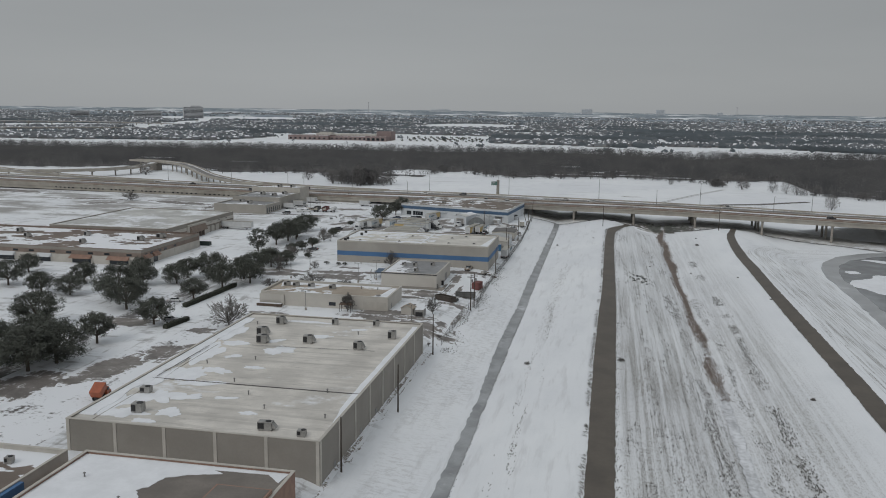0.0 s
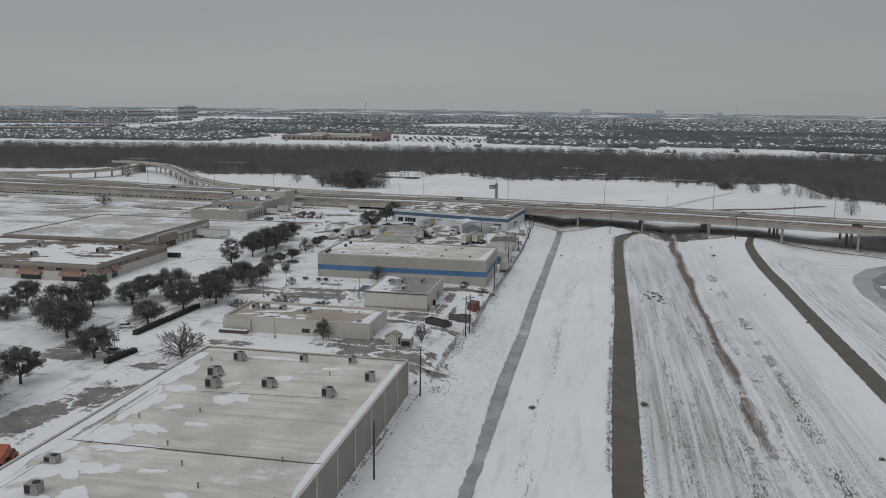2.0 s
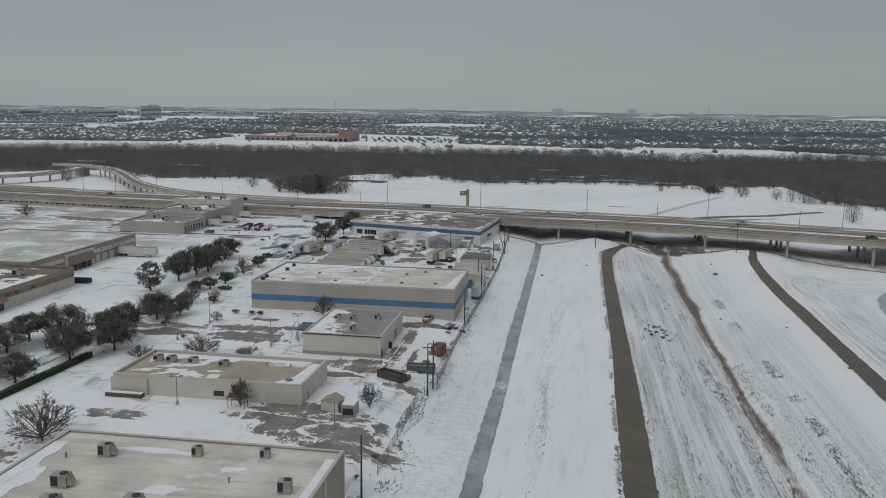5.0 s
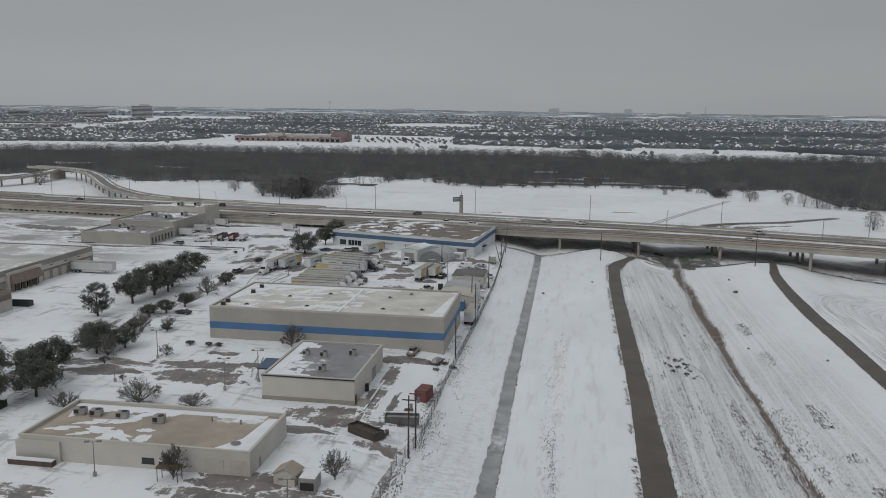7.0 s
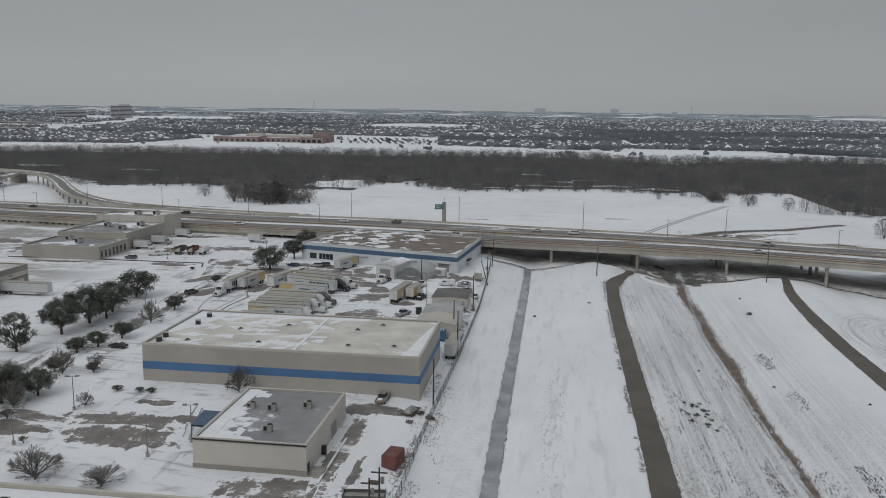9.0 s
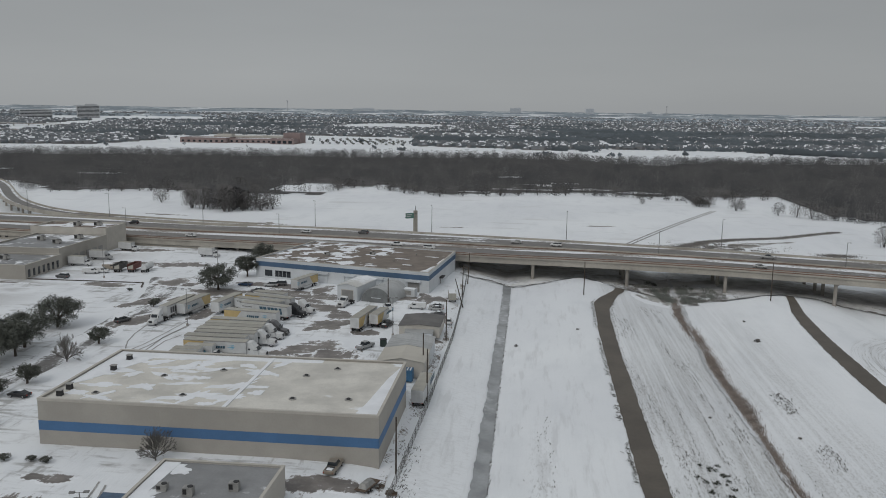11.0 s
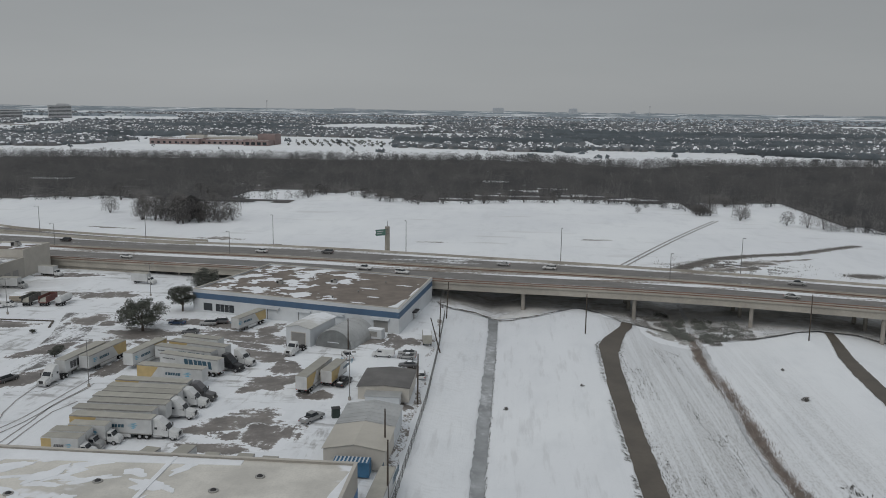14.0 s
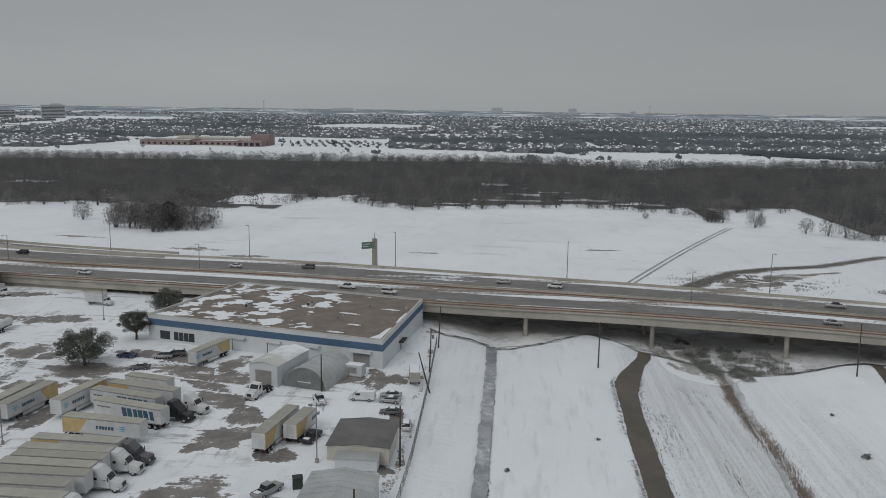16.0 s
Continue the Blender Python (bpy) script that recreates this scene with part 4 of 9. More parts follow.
# the carriageway that parts from the highway towards the west
PART = [(-335, 579, 4.3), (-376, 584, 4.5), (-448, 604, 4.8), (-525, 640, 5.0), (-620, 690, 5.2), (-760, 770, 5.4)]
part_pts = [Vector(PART[i]) + (Vector(PART[i + 1]) - Vector(PART[i])) * (k / 4) for i in range(len(PART) - 1) for k in range(4)]
branch = thing("branch_road", "elevated carriageway leaving the highway", "ramp", kind="structure")
part("deck", swept(part_pts, -5.5, 5.5, -1.9, -0.9), M_GIRDER, branch)
part("lanes", swept(part_pts, -3.4, 3.4, -0.9, -0.8), M_LANE, branch, "wet grey lanes")
part("shoulder", swept(part_pts, 3.4, 5.0, -0.9, -0.78), M_SHOULDER, branch)
part("shoulder", swept(part_pts, -5.0, -3.4, -0.9, -0.78), M_SHOULDER, branch)
part("barrier", swept(part_pts, -5.5, -5.0, -0.9, 0.1), M_GIRDER, branch)
part("barrier", swept(part_pts, 5.0, 5.5, -0.9, 0.1), M_GIRDER, branch)
for p in part_pts[9::2]:
    part("column", Geo().cyl((p.x, p.y, -4), 0.7, p.z + 2.2, n=10), M_CONC, branch)


# ---------------------------------------------------------------- buildings
def walls_of(b, poly, base, top, mat, thick=0.35, label=""):
    """One wall a side of a footprint given counter-clockwise from above."""
    n = len(poly)
    for i in range(n):
        (xa, ya), (xb, yb) = poly[i], poly[(i + 1) % n]
        d = Vector((xb - xa, yb - ya)).normalized()
        inn = Vector((-d.y, d.x)) * thick
        ex = d * thick
        part("wall", Geo().hexa([(xa, ya, base), (xb - ex.x, yb - ex.y, base), (xb + inn.x - ex.x, yb + inn.y - ex.y, base), (xa + inn.x, ya + inn.y, base),
                                 (xa, ya, top), (xb - ex.x, yb - ex.y, top), (xb + inn.x - ex.x, yb + inn.y - ex.y, top), (xa + inn.x, ya + inn.y, top)]), mat, b, label)


def inset(poly, d):
    n, out = len(poly), []
    for i in range(n):
        p, q, r = (Vector(poly[(i + k) % n]) for k in (-1, 0, 1))
        a, c = (q - p).normalized(), (r - q).normalized()
        na, nc = Vector((-a.y, a.x)), Vector((-c.y, c.x))
        m = (na + nc).normalized()
        out.append(tuple(q + m * (d / max(0.3, m.dot(na)))))
    return out


def coping(b, poly, z, mat, width=0.45, high=0.12, name="coping"):
    o, i = inset(poly, -0.06), inset(poly, width)
    n = len(poly)
    g = Geo()
    for k in range(n):
        j = (k + 1) % n
        g.hexa([(*o[k], z), (*o[j], z), (*i[j], z), (*i[k], z), (*o[k], z + high), (*o[j], z + high), (*i[j], z + high), (*i[k], z + high)])
    return part(name, g, mat, b)


def rect(x0, y0, x1, y1):
    return [(x0, y0), (x1, y0), (x1, y1), (x0, y1)]


def hall(name, label, poly, base, top, wall, roof, trim, drop=0.45, category="warehouse", roof_label=""):
    b = thing(name, label, category)
    walls_of(b, poly, base, top, wall)
    part("roof", Geo().prism(inset(poly, 0.3), top - drop - 0.4, top - drop), roof, b, roof_label)
    coping(b, poly, top, trim)
    return b


def roof_unit(x, y, z, w=1.8, d=1.5, h=1.3, turn=0.0, two=False, mat=None):
    """A packaged air unit on a kerb."""
    u = thing("roof_unit", "galvanised rooftop air conditioning unit with a dark fan grille", "air conditioner", x, y, z, turn, "rooftop units")
    part("kerb", Geo().box(-w * 0.45, -d * 0.45, 0, w * 0.45, d * 0.45, 0.25), M_AC, u)
    part("housing", Geo().box(-w / 2, -d / 2, 0.25, w / 2, d / 2, 0.25 + h, 0.03, 0.03), mat or M_AC, u)
    part("grille", Geo().box(-w / 2 + 0.12, -d / 2 - 0.03, 0.4, -0.08, -d / 2 + 0.02, 0.1 + h), M_DARK, u)
    part("fan", Geo().cyl((w * 0.2, 0, 0.25 + h), min(w, d) * 0.33, 0.10, n=14), M_DARK, u)
    if two:
        part("hood", Geo().hexa([(w / 2, -d * 0.4, 0.5), (w / 2 + 0.7, -d * 0.4, 0.5), (w / 2 + 0.7, d * 0.4, 0.5), (w / 2, d * 0.4, 0.5),
                                 (w / 2, -d * 0.4, h), (w / 2 + 0.1, -d * 0.4, h), (w / 2 + 0.1, d * 0.4, h), (w / 2, d * 0.4, h)]), M_AC, u)
    return u


def vent(x, y, z, h=0.7, r=0.12):
    v = thing("roof_vent", "small grey roof vent pipe with a cap", "vent", x, y, z, 0, "roof vents")
    part("pipe", Geo().cyl((0, 0, 0), r, h, n=8), M_STEEL, v)
    part("cap", Geo().cyl((0, 0, h), r * 2.2, 0.14, n=8, r2=r * 0.8), M_STEEL, v)
    return v


def wall_panel(b, name, x0, z0, x1, z1, y, mat, depth=0.05, label=""):
    """A flat piece proud of a wall that faces south at y."""
    return part(name, Geo().box(x0, y - depth, z0, x1, y + 0.03, z1), mat, b, label)


def side_panel(b, name, y0, z0, y1, z1, x, mat, depth=0.05, label=""):
    """A flat piece proud of a wall that faces east at x."""
    return part(name, Geo().box(x - 0.03, y0, z0, x + depth, y1, z1), mat, b, label)


# hall A, the long tan warehouse
AX0, AX1, AY0, AY1, AZ = -91.8, -44.6, 123.9, 203.3, 5.9
hall_a = hall("warehouse", "long tan precast warehouse with a cream membrane roof", rect(AX0, AY0, AX1, AY1), -5, AZ, M_TAN, M_ROOF_A, M_TANTRIM, 0.25, roof_label="cream roof with streaks and melting snow")
for x in (AX0 + 0.35, -82.3, -72.9, -63.4, -54.1, AX1 - 0.35):
    wall_panel(hall_a, "pilaster", x - 0.3, -5, x + 0.3, AZ - 0.02, AY0, M_TANTRIM, 0.12)
for k in range(9):
    y = AY0 + 0.4 + k * (AY1 - AY0 - 0.8) / 8
    side_panel(hall_a, "pilaster", y - 0.3, -5, y + 0.3, AZ - 0.02, AX1, M_TANTRIM, 0.12)
for y in (131, 147, 158, 176, 192):
    side_panel(hall_a, "side_door", y, -2.9, y + 1.1, -0.7, AX1, M_DOOR, 0.06, "small grey steel door")
for k, (x, y, rx, ry, turn) in enumerate(((-87.5, 167, 3.6, 7.5, 0), (-84, 152, 4.2, 4.6, 20), (-79, 156, 3.4, 1.7, -20), (-78.5, 147.5, 4.2, 1.5, 15), (-82.5, 138.5, 3.8, 3.2, 0), (-76.5, 139.5, 2.8, 1.6, 25), (-88, 134, 3.0, 5.4, 0), (-84, 129.5, 4.0, 2.2, 10),
                                          (-76, 131.5, 2.6, 2.0, -10), (-71.5, 172.5, 3.2, 3.0, 20), (-72, 159.5, 2.4, 0.8, 0), (-88.5, 185, 2.4, 6.5, 0), (-84, 176, 2.8, 2.0, 0), (-75.5, 180, 2.4, 1.2, 30), (-69.5, 140.6, 2.2, 0.7, 10), (-62, 134, 1.6, 0.9, 0),
                                          (-66, 186, 3.0, 1.2, 15), (-80, 166, 1.8, 1.0, 40), (-88.5, 148, 2.0, 4.6, 0), (-74, 198.5, 5.5, 1.0, 0), (-59, 194, 2.5, 0.8, 20), (-78.5, 126.5, 2.0, 1.0, 0))):
    part("snow_patch", Geo().prism([(max(AX0 + 0.5, min(AX1 - 0.5, u)), max(AY0 + 0.5, min(AY1 - 0.5, v))) for u, v in blob(x, y, rx, ry, turn, 60 + k, 0.36, 64)], AZ - 0.3, AZ - 0.20 + 0.003 * k), M_SNOW, hall_a)
part("seam", Geo().box(AX0 + 4.4, AY0 + 1, AZ - 0.26, AX0 + 4.5, 174, AZ - 0.15), M_SEAM, hall_a)
west_rim = [(AX0 + 0.45, AY0 + 3 + 1.5 * k) for k in range(49)]
part("snow_edge", Geo().prism([(AX0 + 2.9 + 1.6 * noise.noise(Vector((0, y * 0.16, 5))) + 0.5 * noise.noise(Vector((0, y * 0.6, 2))), y) for x, y in west_rim] + west_rim[::-1], AZ - 0.26, AZ - 0.11), M_SNOW, hall_a, "broad drift of snow along the western edge")
east_rim = [(AX1 - 0.45, 133 + 1.4 * k) for k in range(49)]
part("snow_edge", Geo().prism([(AX1 - 0.8 - 1.1 * min(1, k / 8) - 0.35 * noise.noise(Vector((0, 0.3 * k, 9))), y) for k, (x, y) in enumerate(east_rim)][::-1] + east_rim, AZ - 0.26, AZ - 0.12), M_SNOW, hall_a, "strip of snow along the eastern parapet")
part("snow_edge", Geo().prism([(AX0 + 0.5, 128), (AX0 + 3.2, 131), (AX0 + 2.2, 142), (AX0 + 1.2, 150), (AX0 + 0.5, 151)], AZ - 0.26, AZ - 0.14), M_SNOW, hall_a)
part("expansion_joint", Geo().box(AX0 + 2.5, 148.3, AZ - 0.25, AX1 - 0.6, 148.5, AZ - 0.1), M_DARKROOF, hall_a)
part("gas_pipe", Geo().rod((-79, 174.5, AZ + 0.05), (-50, 176.5, AZ + 0.05), 0.06), M_STEEL, hall_a)
part("gas_pipe", Geo().rod((-88.5, 149, AZ + 0.05), (-88.5, 172, AZ + 0.05), 0.08), M_STEEL, hall_a)
part("dock_roof", Geo().box(-95.6, 151, 3.6, AX0, 172, 4.0), M_ROOF_SNOW, hall_a, "lower dock roof under snow")
part("dock_wall", Geo().box(-95.4, 151.2, -1, -95.1, 171.8, 3.6), M_TAN, hall_a)
part("dock_wall", Geo().box(-95.1, 151.2, -1, AX0, 151.5, 3.6), M_TAN, hall_a)
for x, y, w, d, h, two in ((-81.6, 130.4, 2.0, 1.8, 1.5, False), (-85.8, 140.2, 2.0, 1.6, 1.0, False), (-55.7, 127.6, 2.6, 1.5, 1.3, True), (-48.6, 126.2, 1.5, 1.2, 0.9, False),
                           (-80.4, 195.4, 2.0, 1.6, 1.7, True), (-80.8, 184.6, 2.4, 1.8, 1.7, True), (-78.0, 178.0, 2.4, 1.8, 1.7, True), (-67.4, 180.4, 2.2, 1.8, 1.6, True),
                           (-66.6, 198.0, 1.5, 1.3, 1.3, False), (-54.4, 178.0, 2.0, 1.6, 1.6, True), (-49.0, 188.5, 1.9, 1.6, 1.7, False), (-56.0, 199.2, 1.5, 1.3, 1.2, False)):
    roof_unit(x, y, AZ - 0.25, w, d, h, 4, two)
for x, y in ((-86.0, 193.6), (-51.5, 148), (-72, 150), (-60, 137), (-66, 143.5), (-47.5, 135), (-74, 165), (-58, 190), (-83, 160), (-48.5, 127.5)):
    vent(x, y, AZ - 0.25)

# the low roofs in front of hall A
M_SHOPROOF = surface("grey_brown_shop_roof", (0.20, 0.18, 0.16), 0.85, vary=0.2, scale=0.15, fine=2, bump=0.1)
hall_g = hall("shop_building", "low shop with brick parapet and half-snowy brown roof", [(-81.2, 60), (-45.2, 60), (-45.2, 114.2), (-81.2, 114.2)], -5, 5.0, M_TERRA, M_SHOPROOF, M_TANTRIM, 0.4, "shop")
g_edge = [(-80.8, 60.5), (-60, 60.5), (-61, 92), (-63.5, 97), (-66.5, 98.2), (-63.8, 101.0), (-66.0, 103.6), (-64.6, 105.4), (-64.0, 108.4), (-60.5, 110.2), (-56.0, 111.6), (-57.8, 112.5), (-49.0, 112.9), (-46.4, 110.4), (-46.0, 113.8), (-80.8, 113.8)]
g_fine = []
for i in range(len(g_edge)):
    (xa, ya), (xb, yb) = g_edge[i], g_edge[(i + 1) % len(g_edge)]
    for k in range(5):
        s = k / 5
        wob = 0.0 if i in (0, 13, 14, 15) else 0.5
        g_fine.append((xa + (xb - xa) * s + wob * noise.noise(Vector((i, k * 0.9, 1))), ya + (yb - ya) * s + wob * noise.noise(Vector((i, k * 0.9, 5)))))
part("snow_sheet", Geo().prism(g_fine, 4.6, 4.68), M_SNOW, hall_g, "half-melted sheet of snow")
part("screen_wall", Geo().box(-54.3, 98, 4.4, -45.6, 106.2, 5.7), M_TERRA, hall_g, "orange brick screen wall")
part("screen_roof", Geo().box(-54.0, 98.3, 5.7, -45.9, 105.9, 5.74), M_SHOPROOF, hall_g)
part("seam", Geo().box(-70.3, 61, 4.6, -70.15, 110, 4.63), M_DARKROOF, hall_g)
for x, y in ((-66.5, 100.0), (-72.5, 97.5), (-76, 106)):
    vent(x, y, 4.6)
hall_g2 = hall("annex_building", "low annex with a tan parapet and a patchy snowy roof", [(-130, 55), (-84.2, 55), (-84.2, 113.6), (-130, 113.6)], -2, 5.0, M_TANTRIM, M_ROOF_E, M_TANTRIM, 0.7, "shop")
part("blue_gutter", Geo().box(-84.2, 90, 3.6, -83.4, 102, 4.9), M_BLUE, hall_g2, "blue painted downpipe box")
roof_unit(-96.5, 105.5, 4.3, 2.4, 2.0, 1.5, 10)
roof_unit(-91.0, 108.5, 4.3, 1.2, 1.2, 0.9, 10)

# hall C, the cream strip building
hall_c = hall("office_building", "low cream stucco building with a brown gravel roof", rect(-103.7, 236.7, -62.9, 254.2), -3, 4.2, M_CREAM, M_ROOF_C, M_CREAM, 0.55, "building")
part("snow_edge", Geo().prism([(-70.5, 237.3), (-63.4, 237.3), (-63.4, 252.5), (-65.6, 252.5), (-66.6, 243)], 3.65, 3.75), M_SNOW, hall_c, "drift of snow on the roof corner")
part("snow_edge", Geo().prism([(-103, 252.6), (-101, 246.5), (-98.5, 250.8), (-88, 251.6), (-66, 252.2), (-66, 253.6), (-103, 253.6)], 3.65, 3.73), M_SNOW, hall_c)
for x0, x1 in ((-70.6, -67.4), (-66.4, -63.4)):
    wall_panel(hall_c, "garage_door", x0, -0.2, x1, 2.7, 236.7, M_TANTRIM, 0.05)
wall_panel(hall_c, "window", -81.6, 0.9, -79.4, 1.9, 236.7, M_GLASS, 0.04)
wall_panel(hall_c, "window_frame", -81.7, 0.8, -79.3, 0.9, 236.7, M_DARK, 0.06)
side_panel(hall_c, "side_door", 240.5, -0.4, 241.5, 1.7, -62.9, M_DOOR)
part("planter", Geo().box(-104.2, 234.2, -0.1, -96.2, 235.5, 0.85), M_SHELTER, hall_c, "dark planter box capped with snow")
part("planter_snow", Geo().box(-104.1, 234.3, 0.85, -96.3, 235.4, 0.97), M_SNOW, hall_c)
part("wing_wall", Geo().box(-104.0, 236.2, 0, -96.0, 236.7, 3.5), M_CREAM, hall_c)
for x, y in ((-99.8, 248.6), (-96.6, 248.4), (-91.4, 248.2), (-84.0, 247.4)):
    roof_unit(x, y, 3.65, 2.0, 1.6, 1.0, 8)
vent(-75, 249.5, 3.65), vent(-69.5, 249.2, 3.65), vent(-66.9, 240.6, 3.65, 0.3, 0.4)

# hall D, the small grey-roofed building
hall_d = hall("workshop_building", "cream workshop with a grey membrane roof half under snow", rect(-75.3, 274.6, -55.6, 300.6), -4, 4.3, M_CREAM, M_ROOF_D, M_TANTRIM, 0.25, "building")
part("plinth", Geo().box(-75.4, 274.5, -4, -55.5, 274.62, -0.2), M_TAN, hall_d)
part("gutter", Geo().box(-75.4, 274.35, 4.1, -55.5, 274.6, 4.3), M_DARK, hall_d, "dark gutter")
part("snow_edge", Geo().prism([(-74.8, 275.2), (-64.5, 275.2), (-66, 276.8), (-72.3, 277.5), (-72.6, 284), (-70.6, 286.5), (-72.8, 290), (-72.2, 300), (-74.8, 300)], 4.05, 4.15), M_SNOW, hall_d, "drift of snow along the roof edge")
for x, y, h in ((-66.6, 289.6, 1.1), (-64.0, 280.0, 1.0), (-60.6, 292.0, 1.1), (-71.0, 290.6, 0.8)):
    roof_unit(x, y, 4.05, 1.5, 1.3, h, 5)
side_panel(hall_d, "side_door", 275.2, -1.6, 276.3, 0.8, -55.6, M_DARK)
side_panel(hall_d, "roller_door", 290, -1.4, 293.5, 1.8, -55.6, M_DOOR)
part("meter_box", Geo().box(-55.6, 283.5, -1.2, -54.9, 284.4, 0.4), M_DARK, hall_d, "dark meter box")
part("ramp_kerb", Geo().box(-53.2, 272, -1.9, -52.9, 296, -1.0), M_CONC, hall_d, "concrete ramp kerb with snow")
part("ramp_snow", Geo().box(-53.25, 272, -1.0, -52.85, 296, -0.9), M_SNOW, hall_d)

# hall B, with the blue band
BX0, BX1, BY0, BY1, BZ = -104.1, -43.0, 313.0, 343.6, 8.4
hall_b = hall("blue_band_warehouse", "warm grey warehouse with a blue painted band and a tan roof", rect(BX0, BY0, BX1, BY1), -4, BZ, M_GREYWALL, M_ROOF_B, M_TANTRIM, 0.35)
wall_panel(hall_b, "blue_band", BX0 - 0.03, 2.65, BX1 + 0.03, 4.4, BY0, M_BLUE, 0.03)
side_panel(hall_b, "blue_band", BY0 - 0.03, 2.65, BY1, 4.4, BX1, M_BLUE, 0.03)
wall_panel(hall_b, "cornice", BX0, BZ - 0.35, BX1, BZ - 0.02, BY0, M_TANTRIM, 0.06)
part("roof_curb", Geo().box(-70.9, BY0 + 0.5, BZ - 0.35, -70.2, BY1 - 0.5, BZ - 0.15), M_SNOW, hall_b, "snow along the raised roof joint")
part("snow_edge", Geo().prism([(-47.5, BY0 + 0.5), (BX1 - 0.5, BY0 + 0.5), (BX1 - 0.5, BY1 - 2), (-45.0, BY1 - 10), (-46.5, BY0 + 6)], BZ - 0.35, BZ - 0.22), M_SNOW, hall_b, "drift of snow along the parapet")
part("snow_edge", Geo().prism([(BX0 + 0.5, BY0 + 8), (BX0 + 4, BY0 + 14), (BX0 + 9, BY1 - 4), (-60, BY1 - 2.2), (-60, BY1 - 0.5), (BX0 + 0.5, BY1 - 0.5)], BZ - 0.35, BZ - 0.25), M_SNOW, hall_b)
for x, y in ((-96, 318), (-88, 329), (-80, 319), (-78, 334), (-60, 320), (-61, 333), (-50, 321), (-56, 338)):
    v = thing("roof_hatch", "round roof vent in a ring of melted snow", "vent", x, y, BZ - 0.35, 0, "roof vents")
    part("curb", Geo().cyl((0, 0, 0), 0.7, 0.18, n=12), M_AC, v)
    part("cap", Geo().cyl((0, 0, 0.18), 0.45, 0.22, n=10, r2=0.25), M_DARK, v)
for x, y in ((-99.5, 338), (-99.3, 331), (-101.8, 319.5), (-101.6, 316)):
    v = thing("roof_fan", "small dark roof fan near the parapet", "vent", x, y, BZ - 0.35, 0, "roof fans")
    part("housing", Geo().box(-0.5, -0.5, 0, 0.5, 0.5, 1.0, 0.08, 0.08), M_DARK, v)
    part("cap", Geo().box(-0.55, -0.55, 1.0, 0.55, 0.55, 1.12), M_AC, v)

# hall W, the white and blue warehouse by the highway
WP = [(-114.8, 462.0), (-51.0, 445.4), (-46.4, 489.0), (-104.0, 504.0)]
WZ = 6.8
M_BAND_W = surface("slate_blue_band", (0.075, 0.135, 0.225), 0.65, vary=0.12, scale=0.2, fine=3, bump=0.05)
hall_w = hall("white_warehouse", "white warehouse with a blue band and snow-dotted brown roof", WP, -4, WZ, M_WHITEWALL, M_ROOF_W, M_TANTRIM, 0.45)


def on_wall(b, name, p, q, s0, s1, z0, z1, mat, depth=0.06, label="", out=0.0):
    """A flat piece on the wall from p to q, from s0 to s1 metres along it."""
    p, q = Vector(p), Vector(q)
    d = (q - p).normalized()
    o = Vector((d.y, -d.x))
    a, c = p + d * s0 - o * 0.03, p + d * s1 - o * 0.03
    e, f = p + d * s1 + o * (depth + out), p + d * s0 + o * (depth + out)
    return part(name, Geo().hexa([(f.x, f.y, z0), (e.x, e.y, z0), (c.x, c.y, z0), (a.x, a.y, z0), (f.x, f.y, z1), (e.x, e.y, z1), (c.x, c.y, z1), (a.x, a.y, z1)]), mat, b, label)


on_wall(hall_w, "blue_band", WP[0], WP[1], -0.03, 65.95, 4.1, 5.75, M_BAND_W, 0.05)
on_wall(hall_w, "blue_band", WP[1], WP[2], -0.03, 43.8, 4.1, 5.75, M_BAND_W, 0.05)
for s in (25.0, 35.0, 45.5):
    on_wall(hall_w, "dock_canopy", WP[0], WP[1], s - 0.4, s + 4.2, 3.2, 3.75, M_WHITEWALL, 0.9, "white dock canopy with snow")
    on_wall(hall_w, "dock_door", WP[0], WP[1], s + 0.3, s + 3.5, 0.0, 3.1, M_WHITEWALL, 0.07)
    on_wall(hall_w, "dock_frame", WP[0], WP[1], s + 0.1, s + 0.3, 0.0, 3.2, M_GREYINK, 0.08)
on_wall(hall_w, "roller_door", WP[0], WP[1], 58.4, 62.6, 0.0, 3.2, M_DOOR, 0.06, "grey roller door")
on_wall(hall_w, "dock_canopy", WP[0], WP[1], 57.8, 63.2, 3.3, 3.8, M_WHITEWALL, 0.9)
for s0, s1 in ((3.6, 6.6), (7.8, 14.0)):
    on_wall(hall_w, "window_frame", WP[0], WP[1], s0 - 0.15, s1 + 0.15, 0.55, 3.05, M_WHITEWALL, 0.05)
    on_wall(hall_w, "window", WP[0], WP[1], s0, s1, 0.7, 2.9, M_GLASS, 0.07)
    k = int((s1 - s0) / 1.5)
    for j in range(1, k):
        on_wall(hall_w, "mullion", WP[0], WP[1], s0 + j * 1.5 - 0.05, s0 + j * 1.5 + 0.05, 0.7, 2.9, M_WHITEWALL, 0.09)
on_wall(hall_w, "side_door", WP[1], WP[2], 17, 18.2, -0.8, 1.6, M_DOOR, 0.06)
on_wall(hall_w, "awning", WP[1], WP[2], 15.5, 20, 1.9, 2.2, M_DARK, 1.2, "small dark awning")
w_at = Vector((WP[0][0], WP[0][1]))
w_u, w_v = (Vector(WP[1][:2]) - Vector(WP[0][:2])).normalized(), (Vector(WP[2][:2]) - Vector(WP[1][:2])).normalized()
